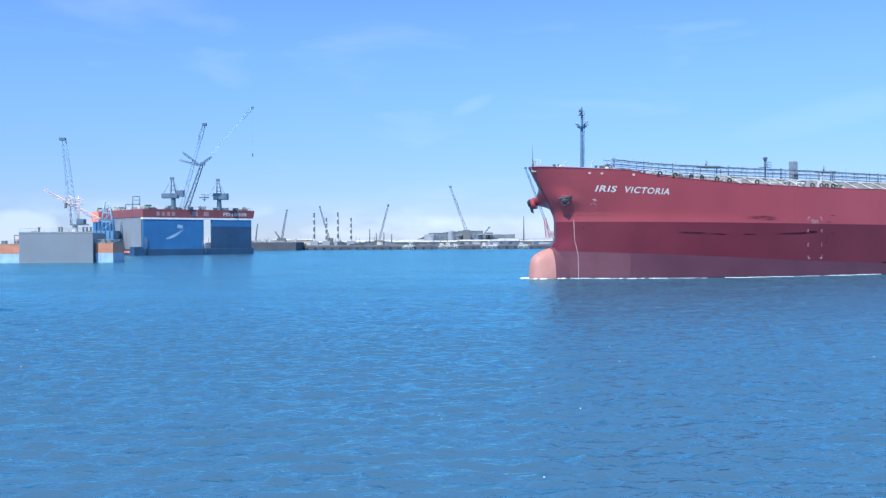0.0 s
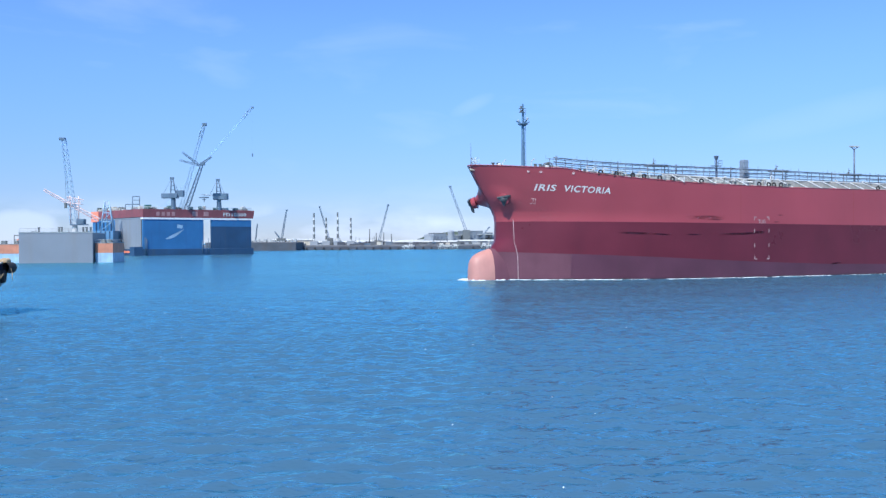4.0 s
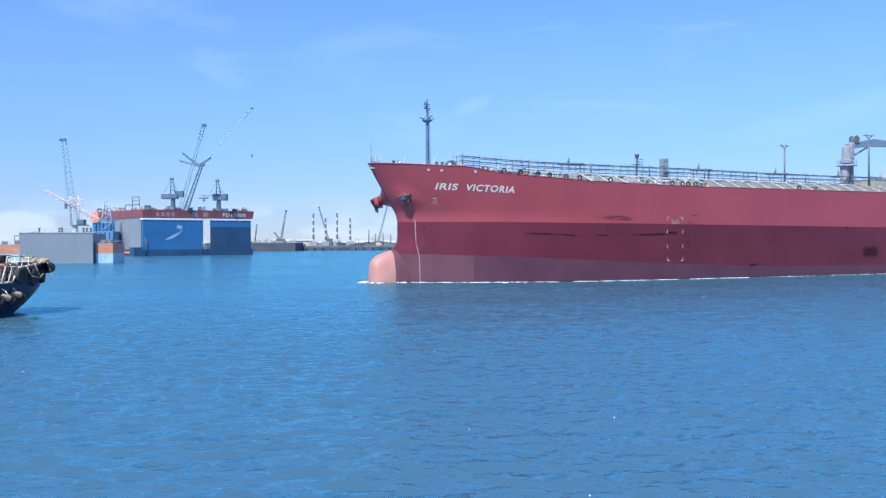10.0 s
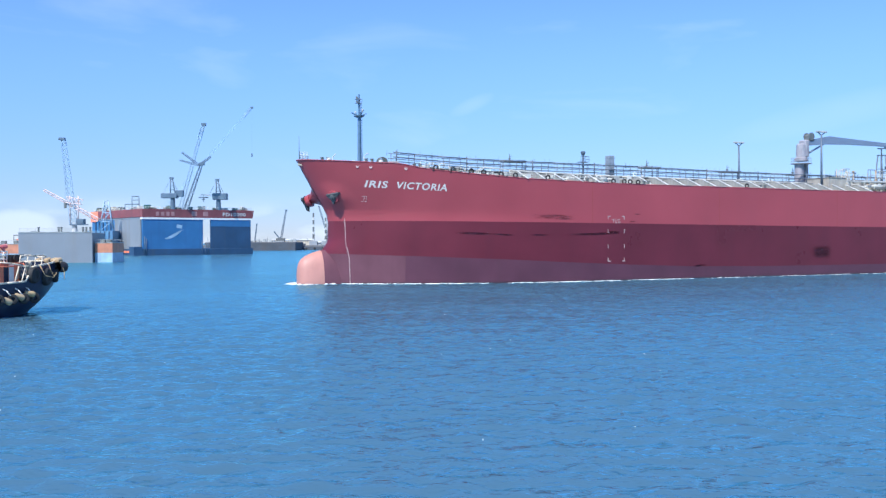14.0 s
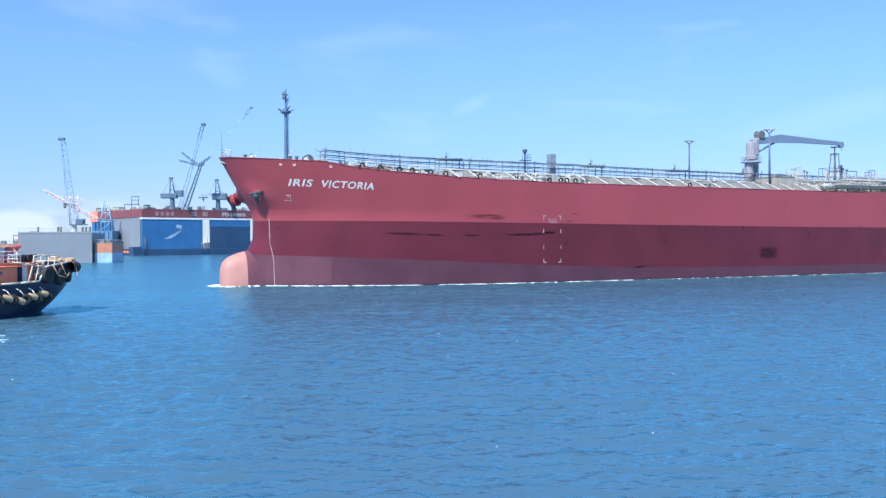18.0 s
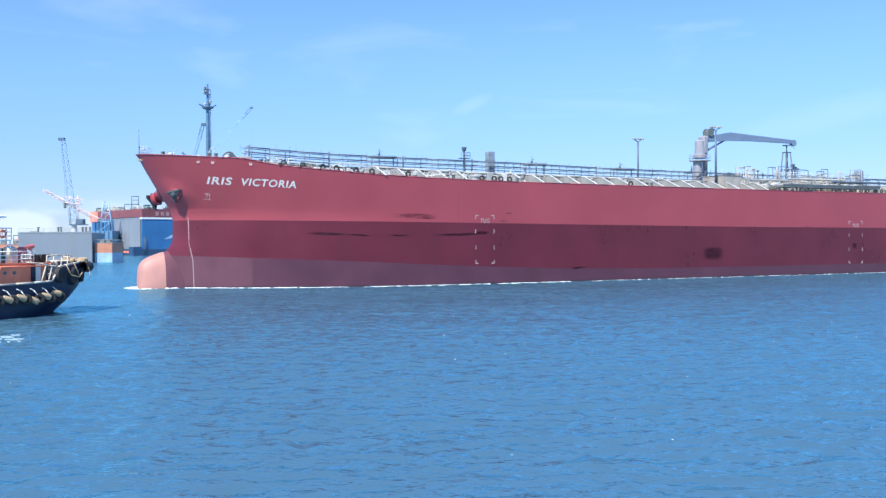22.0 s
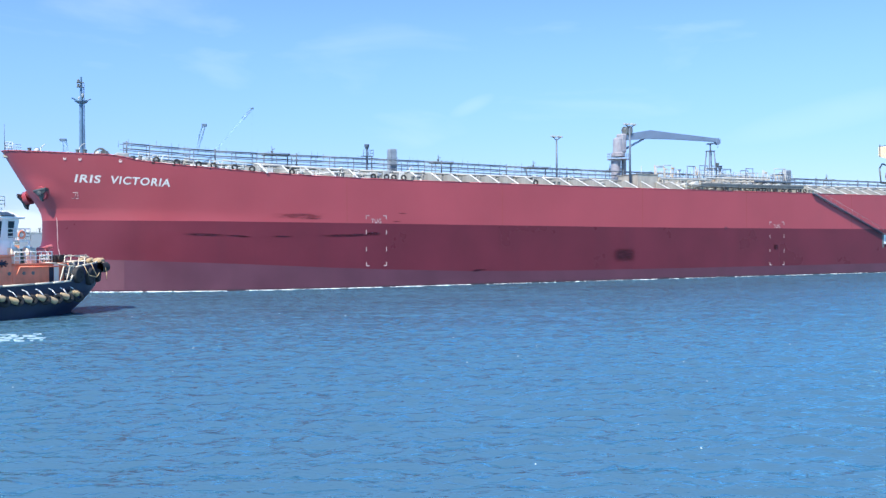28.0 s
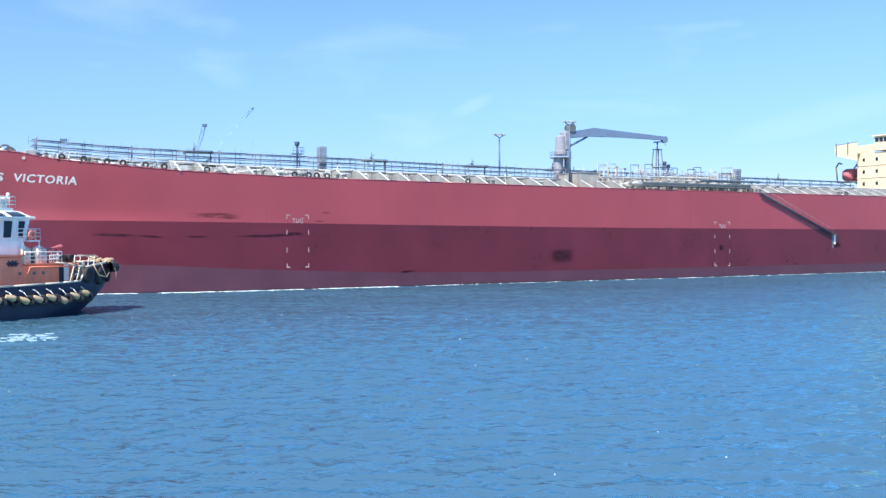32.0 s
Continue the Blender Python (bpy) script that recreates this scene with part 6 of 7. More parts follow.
# ---- the big floating dock ----
def floating_dock():
    t = thing("floating_dock", pose(-142, 468, 0, 0, 0, 40), "blue and grey floating dock with a red upper band", "floating dock")

    def slab(name, mat, *q, label="", bevel=0.0):
        bm = B_()
        box(bm, *q, bevel)
        return part(name, bm, mat, t, label)
    # long front along x, short side along y
    slab("pontoon_base", DOCK_NAVY, -0.5, 58.4, -0.5, 65, -2, 3.1, label="stained dark blue lower hull", bevel=0.1)
    slab("blue_wall", DOCK_BLUE, 0, 31, 0, 1.2, 2.7, 17.4, label="bright blue painted wall")
    slab("worn_wall", DOCK_NAVY, 35.3, 57.4, 0, 1.2, 2.7, 14.0, label="worn dark blue wall with stained plating")
    slab("blue_wall", DOCK_BLUE, 35.3, 57.4, -0.02, 1.22, 14.0, 17.4)
    slab("white_band", WHITE, -0.2, 57.7, -0.22, 2.5, 17.3, 18.15)
    slab("red_band", DOCK_RED, -0.3, 58.4, -0.18, 3.6, 18.15, 22.2, label="faded red upper band", bevel=0.1)
    slab("grey_wall", DOCK_GREY, 0, 2.4, 2.4, 34, 2.7, 17.6, label="plain grey side wall")
    slab("blue_wall", DOCK_BLUE, 0, 2.4, 34, 64, 2.7, 17.6)
    slab("white_band", DOCK_GREY, -0.1, 2.5, 2.5, 64.2, 17.6, 18.3)
    slab("red_band", DOCK_RED, -0.35, 4.2, 3.6, 65, 18.3, 22.2, bevel=0.1)
    slab("red_band", ORANGE, -0.45, -0.3, 55, 65, 17.0, 22.3)
    slab("stage", DOCK_NAVY, -4.6, -0.5, -0.5, 5, -1, 4.2, label="dark outer landing stage")
    slab("stage_edge", ORANGE, -0.65, -0.5, 5, 32, 1.2, 2.2)
    bm = B_()
    v = [(58.4, -0.3, 18.6), (58.4, 3.6, 18.6), (59.1, 3.6, 22.1), (59.1, -0.3, 22.1)]
    sheet(bm, [[v[0], v[1]], [v[3], v[2]]], smooth=False), sheet(bm, [[v[0], v[3]], [(58.4, -0.3, 22.1), (58.5, -0.3, 22.1)]], smooth=False)
    part("flared_end", bm, DOCK_RED, t)
    for i in range(12):
        slab("wall_stiffener", DOCK_BLUE if i < 6 else DOCK_NAVY, 2 + 4.6 * i + (3 if i > 5 else 0) * 0.4, 2.15 + 4.6 * i + (3 if i > 5 else 0) * 0.4, -0.025, 0.0, 3.0, 13.8)
    for y in (38, 43, 48, 53, 58):
        slab("wall_stiffener", DOCK_NAVY, -0.5, 0, y, y + 1.0, 3, 17)
    for y in (8, 14, 20, 26, 32):
        slab("wall_stiffener", DOCK_GREY, -0.025, 0, y, y + 0.1, 3, 17)
    for x, h in ((0.8, 9), (1.6, 8), (30.2, 7), (33.4, 8.5), (32, 5)):
        bm = B_()
        rod(bm, (x, -0.7, 0.5), (x, -0.3, h), 0.16, n=5)
        part("fender_pile", bm, CRANE_BLUE, t)
    bm = B_()
    rows = []
    for i in range(13):
        u = i / 12
        x, z = 11.0 + 9.6 * u, 8.0 + 4.6 * u ** 1.5
        h = 1.5 * math.sin(math.pi * min(u * 1.05, 1)) ** 0.8 + 0.05
        rows.append([(x, -0.06, z - h / 2), (x, -0.06, z + h / 2)])
    sheet(bm, rows, flip=True)
    part("swoosh_mark", bm, CRANE_PALE, t, "pale curved mark")
    bm = B_()
    sheet(bm, [[(17.0 + 2.8 * u, -0.06, 13.3 - 0.5 * u), (17.3 + 2.8 * u, -0.06, 15.0 - 0.6 * u)] for u in (0, 0.5, 1)], flip=True)
    part("swoosh_mark", bm, CRANE_PALE, t)
    part("dock_number", lettering("FD10000", lambda u, v: Vector((41.6 + 12.9 * u, -0.22, 19.1 + 1.75 * v)), 0.025), PALESTEEL, t, "pale dock lettering")
    for x, w in ((6.6, 1.6), (9.2, 1.6), (11.8, 1.6), (14.4, 1.6), (25.0, 2.8), (31.0, 2.7)):
        bm = B_()
        box(bm, x, x + w, -0.23, -0.18, 19.0, 20.9 if w < 2 else 21.2)
        part("writing_bar", bm, FADED, t)
    bm = B_()
    railing(bm, [(0, 65, 22.2), (0, 0, 22.2), (58, 0, 22.2)], 1.1, 0.05, 2.2, 2)
    part("top_rail", bm, PALESTEEL, t)
    rr = random.Random(17)
    for i in range(44):
        w, h = rr.uniform(0.7, 3.2), rr.uniform(0.5, 2.2)
        bm = B_()
        if i % 2:
            x = rr.uniform(1, 54)
            box(bm, x, x + w, 1, 3, 22.15, 22.15 + h, 0.06)
        else:
            y = rr.uniform(4, 60)
            box(bm, 0.6, 2.6, y, y + w, 22.15, 22.15 + h, 0.06)
        part("deck_gear", bm, rr.choice((DARKSTEEL, STEEL, GREEN, PALESTEEL, BEIGE)), t)
    return t


floating_dock()


def dock_crane(x, y, z, flip):
    t = thing("dock_crane", pose(x, y, z, 0, 0, 0), "slate grey slewing dock crane with an A-frame top", "crane", "cranes on the dock")
    bm = B_()
    lathe(bm, (0, 0, 0), (0, 0, 1), [(0, 1.3), (6.2, 1.0), (6.3, 1.5), (6.8, 1.5)], n=10)
    part("column", bm, CRANE_BLUE, t)
    bm = B_()
    box(bm, -5.4, 2.4, -1.8, 1.8, 5.4, 7.8, 0.2) if flip < 0 else box(bm, -2.6, 4.4, -1.8, 1.8, 5.2, 8.4, 0.2)
    part("machinery_house", bm, CRANE_BLUE, t)
    bm = B_()
    for sx in (-1.2, 1.2):
        rod(bm, (sx, 0, 7.8), (sx * 0.35 - 0.6, 0, 15.0), 0.28, n=5)
    for z0 in (9.5, 11.5, 13.4):
        k = (z0 - 7.8) / 7.2
        rod(bm, (-1.2 + k * 0.2, 0, z0), (1.2 - k * 1.4, 0, z0), 0.15, n=4)
    box(bm, -1.5, 0.3, -0.6, 0.6, 14.6, 15.6)
    part("a_frame", bm, CRANE_BLUE, t)
    bm = B_()
    rod(bm, (-0.8, 0, 15), (-4.6, 0, 7.8), 0.07, n=4), rod(bm, (-0.4, 0, 15), (2.6, 0, 8.4), 0.07, n=4)
    part("stay", bm, CRANE_BLUE, t)
    bm = B_()
    box(bm, 1.6, 5.2, -1.2, 1.2, 6.2, 9.2, 0.15) if flip < 0 else box(bm, -2.9, -0.9, -1.2, 1.2, 5.8, 8.2, 0.15)
    part("cab", bm, CRANE_BLUE, t)
    if flip > 0:
        bm = B_()
        lattice(bm, (-1.5, 0, 7.4), (-9.0, 0, 7.8), 0.5, 0.35, 0.05, 8)
        part("jib", bm, PALESTEEL, t)
        bm = B_()
        box(bm, -9.8, -5.2, -0.5, 0.5, 6.1, 6.7, 0.08)
        rod(bm, (-7.4, 0, 6.1), (-7.4, 0, 4.2), 0.25, 0.15, n=6), rod(bm, (-7.4, 0, 6.7), (-7.4, 0, 7.7), 0.12, n=5)
        box(bm, -8.2, -6.6, -0.4, 0.4, 5.2, 5.6, 0.06)
        part("lifting_beam", bm, CRANE_BLUE, t)
    return t


dock_crane(-130.6, 479.0, 22.15, -1), dock_crane(-112.0, 494.5, 22.15, 1)


def boom_crane(name, base, tip, w, tone, label, n=16, arms=(), hook=0.0, mat=None, tip_length=0.0):
    """A lattice boom that leans up from its base."""
    bx, by, bz = base
    t = thing(name, pose(bx, by, bz), label, "crane", "lattice boom cranes")
    d = Vector(tip) - Vector(base)
    bm = B_()
    lattice(bm, (0, 0, 0), d, w, w * 0.55, tone, n)
    part("boom", bm, mat or CRANE_PALE, t)
    if tip_length:
        bm = B_()
        lattice(bm, d - d.normalized() * tip_length, d, w * 0.95, w * 0.7, 0.10, 5)
        part("boom_tip", bm, CRANE_PALE, t, "pale upper length of the boom")
    bm = B_()
    box(bm, d.x - w * 0.5, d.x + w * 0.7, -w * 0.4, w * 0.4, d.z - w * 0.45, d.z + w * 0.35, 0.1)
    part("boom_head", bm, CRANE_BLUE, t)
    for i, (p, q) in enumerate(arms):
        bm = B_()
        lattice(bm, p, q, w * 0.5, w * 0.3, tone * 0.8, 6)
        part("arm", bm, CRANE_BLUE, t)
    if hook:
        bm = B_()
        rod(bm, d, (d.x, d.y, d.z - hook), 0.015, n=3)
        box(bm, d.x - 0.3, d.x + 0.3, -0.3, 0.3, d.z - hook - 1.8, d.z - hook, 0.1)
        part("hook_block", bm, CRANE_BLUE, t)
    return t


boom_crane("luffing_crane", (-125.6, 483.6, 22.15), (-117.6, 483.6, 44.6), 1.9, 0.13, "slate grey luffing crane with splayed head arms", 10,
           arms=(((6.8, 0, 21.6), (-1.6, 0, 28.0)), ((6.8, 0, 21.6), (-3.0, 0, 24.2)), ((6.8, 0, 21.6), (12.5, 0, 25.8))), mat=CRANE_BLUE)
# these far booms carry the washed-out look of haze in their pale colour
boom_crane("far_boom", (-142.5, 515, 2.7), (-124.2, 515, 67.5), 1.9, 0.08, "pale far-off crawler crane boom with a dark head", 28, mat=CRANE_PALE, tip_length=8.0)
boom_crane("far_boom", (-172.0, 540, 2.7), (-103.9, 540, 79.5), 1.2, 0.035, "tall crane boom coloured to fade into haze, with hanging hook", 26, hook=25.0, mat=HAZE_BLUE, tip_length=7.5)


def jib_tower():
    t = thing("tower_crane", pose(-122.8, 330, 9.4), "pale lattice crane with a raised boom and red white jib", "crane")
    bm = B_()
    lathe(bm, (0, 0, -9), (0, 0, 1), [(0, 1.2), (9.5, 1.0), (12, 0.8)], n=10)
    part("column", bm, PALESTEEL, t)
    bm = B_()
    box(bm, 0.9, 3.4, -1.2, 1.2, 3.0, 4.8, 0.15), box(bm, -1.2, 4.2, -1.4, 1.4, 2.7, 3.0)
    part("machinery_house", bm, CRANE_BLUE, t)
    bm = B_()
    lattice(bm, (-0.2, 0, 3), (-3.6, 0, 31.6), 2.0, 1.2, 0.085, 16)
    part("boom", bm, CRANE_PALE, t)
    bm = B_()
    box(bm, -4.9, -2.9, -0.7, 0.7, 31.0, 31.9, 0.1)
    part("boom_head", bm, CRANE_BLUE, t)
    bm = B_()
    lattice(bm, (8.0, 0, 4.4), (-10.2, 0, 14.6), 1.2, 0.6, 0.10, 14)
    part("jib", bm, PINKSTEEL, t, "red and white latticed jib")
    bm = B_()
    for x in (-1.4, 1.2):
        rod(bm, (x, 0, 3), (x * 1.1, 0, 12.5), 0.2, n=5)
    lattice(bm, (-2.4, 0, 11.2), (2.6, 0, 10.4), 2.0, 1.6, 0.12, 4)
    part("upper_frame", bm, PINKSTEEL, t)
    bm = B_()
    rod(bm, (-2.7, -0.9, 20), (-2.7, -0.9, 10), 0.03, n=3)
    box(bm, -3.1, -2.3, -1.2, -0.6, 8.4, 10.2, 0.1)
    part("hook_block", bm, DARKSTEEL, t)
    return t


jib_tower()


def lattice_pylon(x, y, z, h, name, label):
    t = thing(name, pose(x, y, z), label, "gantry")
    bm = B_()
    for s in (-1, 1):
        rod(bm, (s * 3.2, 0, 0), (s * 1.0, 0, h), 0.32, n=5)
        rod(bm, (s * 1.6 + 1.5, 2, 0), (s * 1.0, 0, h), 0.28, n=5)
    for k in (0.3, 0.6, 0.85, 1.0):
        w = 3.2 - 2.2 * k
        rod(bm, (-w, 0, h * k), (w, 0, h * k), 0.22, n=5)
    for k0, k1 in ((0, 0.3), (0.3, 0.6), (0.6, 0.85)):
        rod(bm, (-(3.2 - 2.2 * k0), 0, h * k0), (3.2 - 2.2 * k1, 0, h * k1), 0.18, n=4)
    part("frame", bm, CRANE_PALE, t)
    return t


lattice_pylon(-163.5, 481, 12.0, 14.6, "a_frame_gantry", "pale blue A-frame gantry beside the dock")
PB = thing("gantry_barge", pose(-164.5, 478, 0), "blue work barge that carries a pale gantry", "barge")
bm = B_()
box(bm, -8.0, 5.0, 0, 12, -1, 12.0, 0.1)
part("hull", bm, BARGE_BLUE, PB)
bm = B_()
for i in range(6):
    box(bm, -7.5 + i * 2.1, -7.0 + i * 2.1, -0.2, 0.0, 2, 11.8)
part("wall_stiffener", bm, DOCK_NAVY, PB)
FR = thing("deck_frame", pose(-150.2, 478.5, 22.15), "open steel frame on the dock roof", "frame")
bm = B_()
for x in (-3.4, 0, 3.4):
    rod(bm, (x, 0, 0), (x, 0, 6.4 if x >= 0 else 2.6), 0.2, n=4)
rod(bm, (0, 0, 6.4), (3.4, 0, 6.4), 0.2, n=4), rod(bm, (-3.4, 0, 2.6), (3.4, 0, 2.6), 0.2, n=4), rod(bm, (0, 0, 4.6), (3.4, 0, 4.6), 0.15, n=4)
part("frame", bm, CRANE_BLUE, FR)


# ---- far shore ----
def shore():
    bm = B_()
    rr = random.Random(31)
    box(bm, -260, 420, 745, 1100, -3, 3.4, 0.3)
    t = tagged(part("far_quay", bm, CONCRETE), "long low concrete quay across the harbour", "quay", kind="structure")
    bm = B_()
    box(bm, -170, -105, 705, 744, -3, 6.0, 0.4)
    t = thing("moored_barge", pose(0, 0, 0), "long dark flat barge moored at the quay", "barge")
    part("hull", bm, ROCK, t)
    bm = B_()
    for i in range(26):
        x = -168 + i * 2.4
        box(bm, x, x + rr.uniform(0.6, 2.2), 712, 714, 6.0, 6.0 + rr.uniform(0.5, 2.2))
    part("deck_cargo", bm, STEEL, t)
    t = thing("breakwater", pose(0, 0, 0), "dark stone breakwater wall with a pale top", "breakwater", kind="structure")
    bm = B_()
    box(bm, -104, 150, 738, 746, -3, 2.4, 0.2)
    part("sea_wall", bm, ROCK, t)
    # stacks with dark and pale bands
    for x, top, y in ((-99.4, 27.8, 760), (-90.6, 24.3, 765), (-81.2, 28.2, 760), (-71.6, 24.2, 765)):
        s = thing("banded_stack", pose(x, y, 3.4), "tall thin chimney with dark and pale bands", "chimney", "banded chimneys")
        n = 9
        for i in range(n):
            bm = B_()
            z0, z1 = (top - 3.4) * (i - (0.12 if i % 2 == 0 and i else -0.12 if i else 0)) / n, (top - 3.4) * (i + 1 + (0.12 if i % 2 == 0 else -0.12)) / n
            rod(bm, (0, 0, z0), (0, 0, z1), 0.85 - 0.03 * i, n=10)
            part("band", bm, DARKSTEEL if i % 2 == 0 else PALESTEEL, s)
        bm = B_()
        box(bm, -3, 3, -2, 2, 0, 3.2, 0.1)
        part("base_house", bm, SHED, s)
    for x, top in ((-57.5, 16.0), (-52.4, 12.6), (-46.5, 13.0), (-40.5, 12.0)):
        s = thing("thin_post", pose(x, 770, 3.4), "thin dark post on the far quay", "post", "thin posts on the quay")
        bm = B_()
        rod(bm, (0, 0, 0), (0, 0, top - 3.4), 0.45, 0.35, n=6)
        part("shaft", bm, DARKSTEEL, s)
    # long sheds and roofs
    for x0, x1, z, y, mat in ((-104, -62, 6.3, 775, SHED), (-70, -20, 7.0, 790, SHED), (-45, 10, 6.2, 780, CONCRETE), (-20, 20, 7.4, 820, SHED), (10, 60, 6.8, 790, SHED), (45, 110, 8.0, 800, CONCRETE), (60, 92, 6.6, 770, SHED), (-135, -104, 8.2, 780, BEIGE), (110, 220, 7, 800, SHED)):
        s = thing("quay_shed", pose(0, 0, 3.3), "long pale low shed on the far quay", "shed", "sheds on the quay")
        bm = B_()
        box(bm, x0, x1, y, y + 14, 0, z - 4.2)
        part("wall", bm, mat, s)
        bm = B_()
        v = [(x0 - 0.5, y - 0.6, z - 4.2), (x1 + 0.5, y - 0.6, z - 4.2), (x1 + 0.5, y + 7, z - 3.0), (x0 - 0.5, y + 7, z - 3.0)]
        sheet(bm, [[v[0], v[1]], [v[3], v[2]]], smooth=False)
        sheet(bm, [[v[3], v[2]], [(x0 - 0.5, y + 14.6, z - 4.2), (x1 + 0.5, y + 14.6, z - 4.2)]], smooth=False)
        part("roof", bm, PALESTEEL if y < 795 else STEEL, s)
        for i in range(int((x1 - x0) / 8)):
            bm = B_()
            box(bm, x0 + 2 + i * 8, x0 + 5 + i * 8, y - 0.06, y + 0.02, 0.3, (z - 4.2) * 0.7)
            part("door", bm, DARKSTEEL, s)
    # cluster of tanks and plant
    for x, r, h in ((6.0, 2.7, 10.2), (-11.0, 4.6, 7.4)):
        s = thing("storage_tank", pose(x, 792, 3.4), "pale round storage tank", "tank", "round tanks")
        bm = B_()
        lathe(bm, (0, 0, 0), (0, 0, 1), [(0, r), (h, r), (h + 0.8, r * 0.6), (h + 1.0, 0.1)], n=18)
        part("shell", bm, SHED, s)
    for x0, x1, h in ((-12, 2, 9.0), (2, 16, 7.2), (12, 32, 10.6), (28, 58, 7.6), (34, 40, 9.2)):
        s = thing("plant_building", pose(0, 806, 3.4), "grey process building on the far quay", "building", "plant buildings")
        bm = B_()
        box(bm, x0, x1, 0, 14, 0, h, 0.2)
        part("wall", bm, FAR_GREY, s)
        bm = B_()
        box(bm, x0 - 0.3, x1 + 0.3, -0.3, 14.3, h, h + 0.5)
        part("roof", bm, STEEL, s)
        for i in range(int((x1 - x0) / 3)):
            bm = B_()
            box(bm, x0 + 0.8 + i * 3, x0 + 2.2 + i * 3, -0.06, 0.02, h * 0.45, h * 0.7)
            part("window", bm, PIPE, s)
    s = thing("low_hill", pose(10, 1050, 0), "low dark scrub hill behind the plant", "hill", kind="structure")
    bm = B_()
    rows = []
    for j in range(8):
        v = j / 7
        rows.append([(-45 + 100 * i / 30, 60 * v, (4 + 12.5 * math.sin(math.pi * i / 30) ** 0.7 * math.sin(math.pi * v) ** 0.6) + 0.6 * noise.noise(Vector((i * 0.6, j, 1)))) for i in range(31)])
    sheet(bm, rows)
    part("slope", bm, HILL, s)
    # far cranes on the quay
    for base, tip, w in (((-126, 770, 8), (-121.9, 770, 30.8), 1.3), ((-127, 772, 8), (-131.5, 772, 14), 0.9), ((-89.5, 775, 8), (-97.0, 775, 33.6), 1.1), ((-51, 780, 6), (-43.5, 780, 34.8), 1.3),
                         ((18.5, 800, 14), (5.4, 800, 50), 1.8), ((28, 800, 6), (37, 800, 17), 1.2), ((94, 850, 5), (70.5, 850, 68.5), 1.8), ((-145.5, 765, 6), (-143.8, 765, 20), 0.8)):
        boom_crane("quay_crane", base, tip, w, 0.13, "thin far-off crane boom over the quay", 14, mat=CRANE_BLUE)
        bx, by, bz = base
        s = thing("crane_cab", pose(bx, by, 3.4), "small dark crawler crane body", "crane body", "crane bodies on the quay")
        bm = B_()
        box(bm, -3.0, 3.0, -1.8, 1.8, 0, bz - 2.4, 0.2)
        part("body", bm, DARKSTEEL, s)
    s = thing("red_gantry", pose(96, 850, 3.4), "red and white lattice gantry behind the quay", "gantry")
    bm = B_()
    lattice(bm, (-6, 0, 0), (-9, 0, 22), 3, 2, 0.2, 9), lattice(bm, (-4, 0, 9), (12, 0, 5), 2.5, 2, 0.2, 8), lattice(bm, (6, 0, 0), (5, 0, 15), 3, 2, 0.2, 7)
    part("frame", bm, CRANE_RED, s)
    s = thing("signal_mast", pose(62.5, 772, 3.4), "dark slender signal mast", "mast")
    bm = B_()
    rod(bm, (0, 0, 0), (0, 0, 21.5), 0.6, 0.3, n=6)
    part("shaft", bm, DARKSTEEL, s)
    # stacked stores, containers and pipe racks along the quay edge
    for i in range(80):
        x = rr.uniform(-150, 140)
        y = rr.uniform(748, 768)
        s = thing("quay_store", pose(x, y, 3.4, 0, 0, rr.uniform(-8, 8)), "stacked steel stores on the far quay", "stores", "stores along the quay")
        bm = B_()
        w, h = rr.uniform(1.5, 7), rr.uniform(0.8, 2.6)
        box(bm, 0, w, 0, 2.4, 0, h, 0.05)
        part("store_block", bm, rr.choice((STEEL, DARKSTEEL, BEIGE, ROCK, CONCRETE, CONCRETE, CRANE_BLUE, FAR_GREY)), s)
        if i % 3 == 0:
            bm = B_()
            rod(bm, (w * 0.4, 1, h - 0.05), (w * 0.4, 1, h + rr.uniform(1.5, 5)), 0.16, n=4)
            part("pole", bm, DARKSTEEL, s)
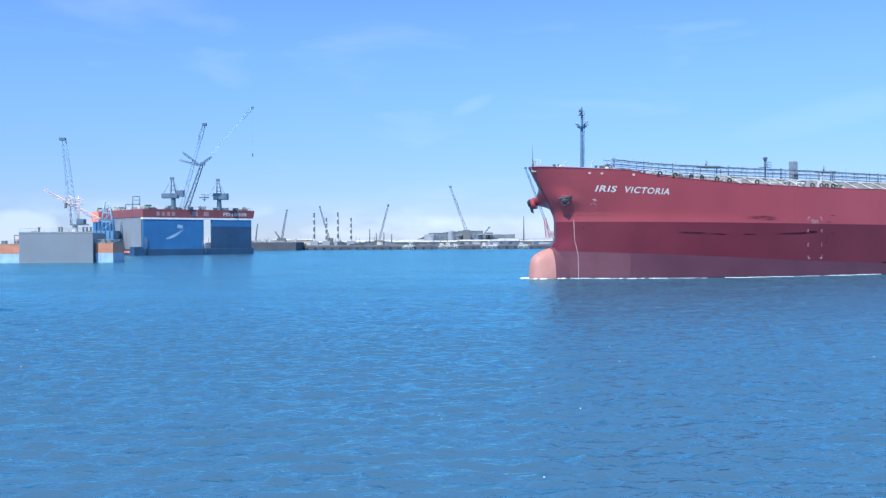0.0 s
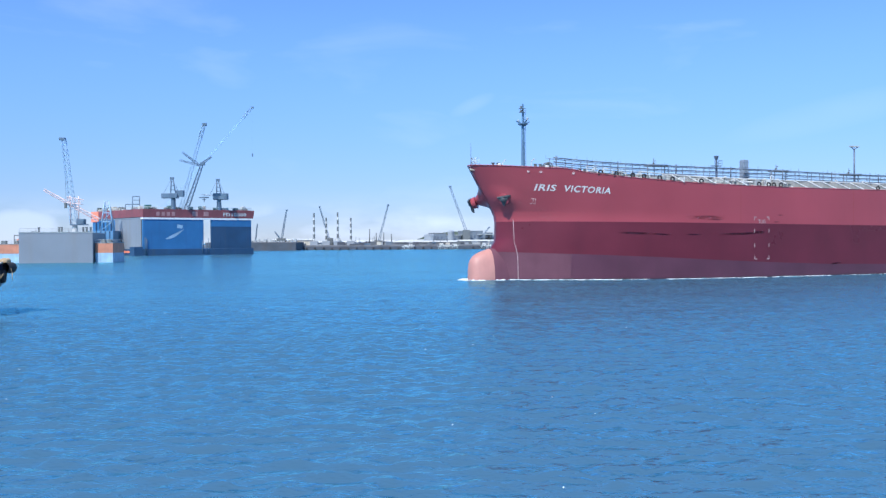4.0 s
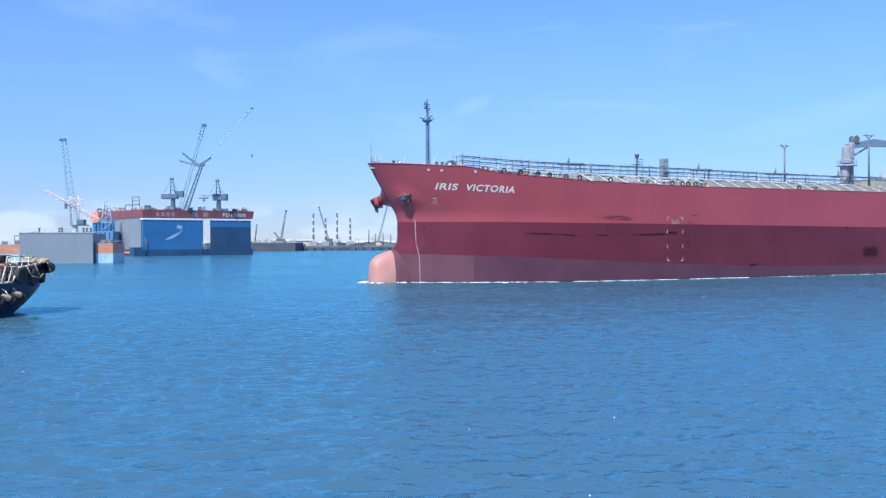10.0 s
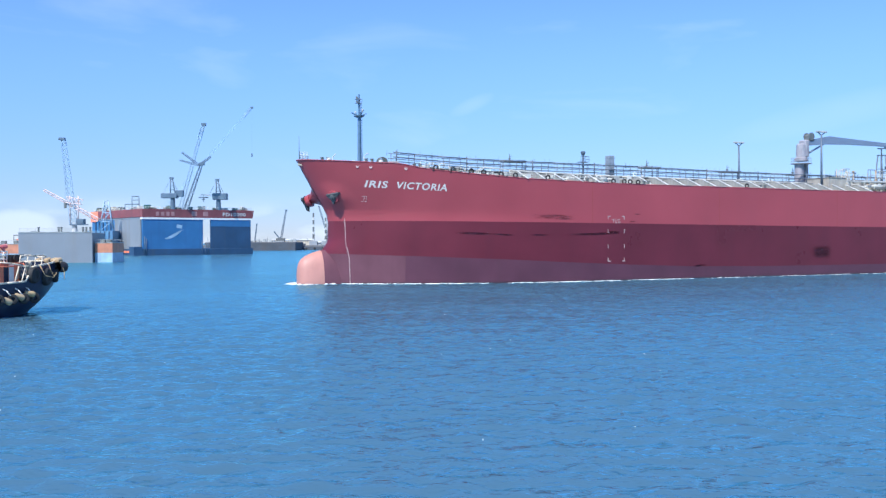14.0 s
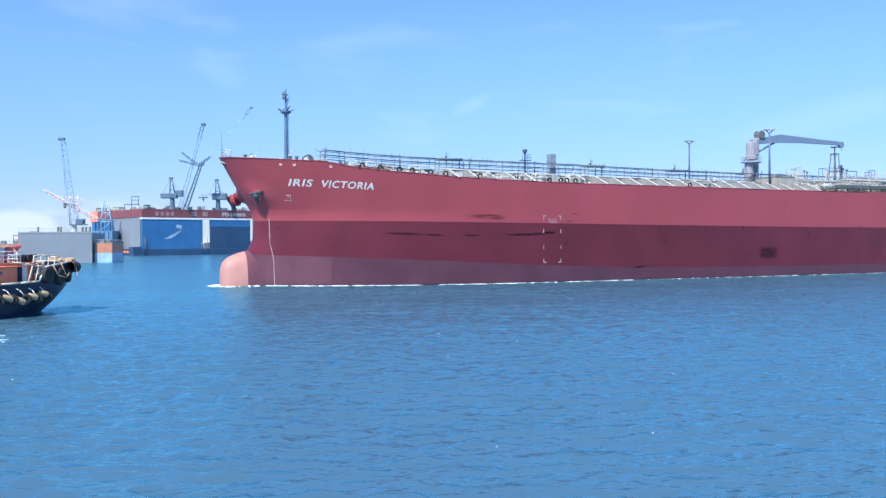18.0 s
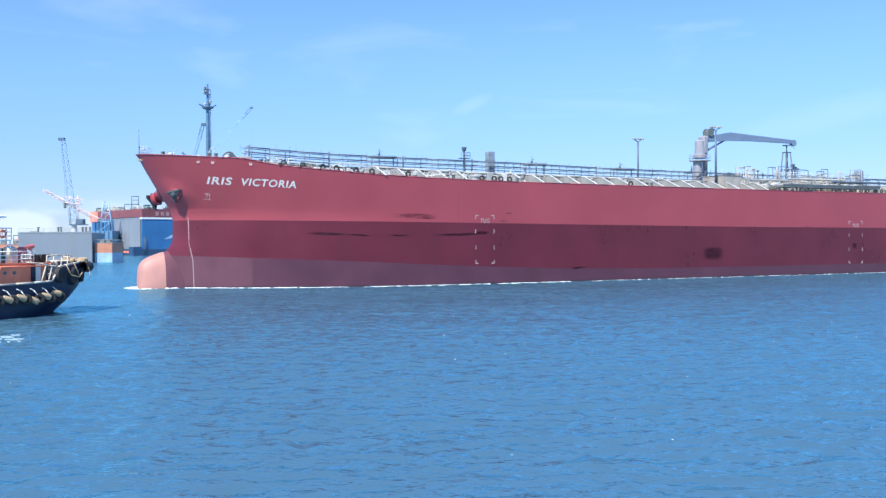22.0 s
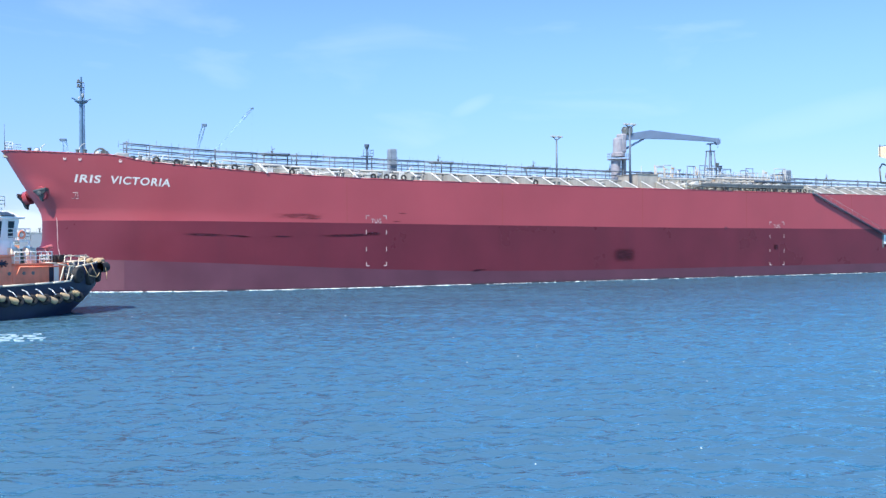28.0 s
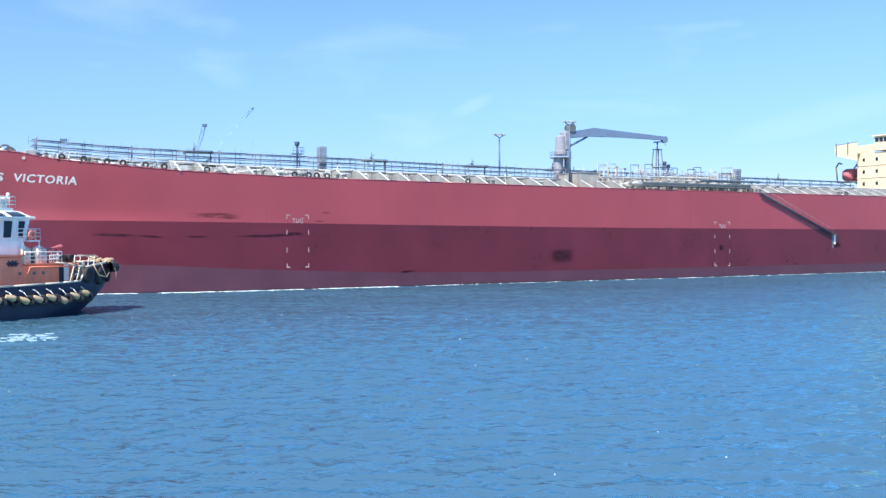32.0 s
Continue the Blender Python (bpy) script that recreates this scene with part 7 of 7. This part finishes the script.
    for i in range(40):
        x = -102 + i * 6.2
        s = thing("rubber_fender", pose(x, 737.4, 0), "dark rubber fender on the sea wall", "fender", "fenders on the sea wall")
        bm = B_()
        lathe(bm, (0, 0, -0.5), (0, 0, 1), [(0, 0.6), (rr.uniform(1.6, 2.6), 0.6)], n=8)
        part("body", bm, BLACK, s)
    # small white craft and jetty frames before the wall
    for i, x in enumerate((-28, -24.5, -1.5, 3.5, 8.5, 30, 34, 38, 57, 61)):
        s = thing("white_jetty_frame", pose(x, 730 + 6 * (i % 2), 0), "small white jetty frame in the water", "jetty frame", "white frames by the wall")
        bm = B_()
        for k in (-2.6, -0.9, 0.9, 2.6):
            rod(bm, (k, 0, -1), (k * 0.3, 0, 3.4 + (i % 3) * 0.5), 0.18, n=5)
        rod(bm, (-3.0, 0, 2.2), (3.0, 0, 2.8), 0.2, n=5)
        part("frame", bm, PALESTEEL, s)


shore()


# ---- what moves ----
def motions():
    walk(SHIP, [(t, pose(x, y, 0, 0, 0, a)) for t, x, y, a in (
        (0, 14.46, 161.17, 23.83), (4, 4.38, 156.74, 24.32), (8, -5.75, 152.10, 24.86), (12, -15.88, 147.25, 25.45), (16, -26.00, 142.20, 26.09),
        (20, -36.09, 136.99, 26.77), (24, -46.13, 131.66, 27.51), (28, -56.12, 126.27, 28.29), (32, -66.06, 120.87, 29.12))])
    walk(TUG, [(t, pose(x - 2.1, y, 0, 0, 0, a)) for t, x, y, a in (
        (0, -42.10, 89.8, 62), (2, -40.80, 90.0, 61.8), (3.5, -39.62, 90.1, 61.6), (5.5, -38.70, 90.3, 61.3), (7, -37.85, 90.5, 61.1), (9, -36.90, 90.7, 60.9), (11, -35.95, 91.0, 60.6),
        (13, -35.36, 91.2, 60.4), (16.5, -34.48, 91.5, 60), (20, -33.52, 91.9, 59.6), (24, -32.68, 92.3, 59.3), (28, -31.96, 92.7, 59.1), (30, -31.56, 92.9, 59), (32, -31.22, 93.1, 59))])
    walk(SEA, [(0, pose(0, 0, 0)), (32, pose(3.0, -9.0, 0))])


motions()
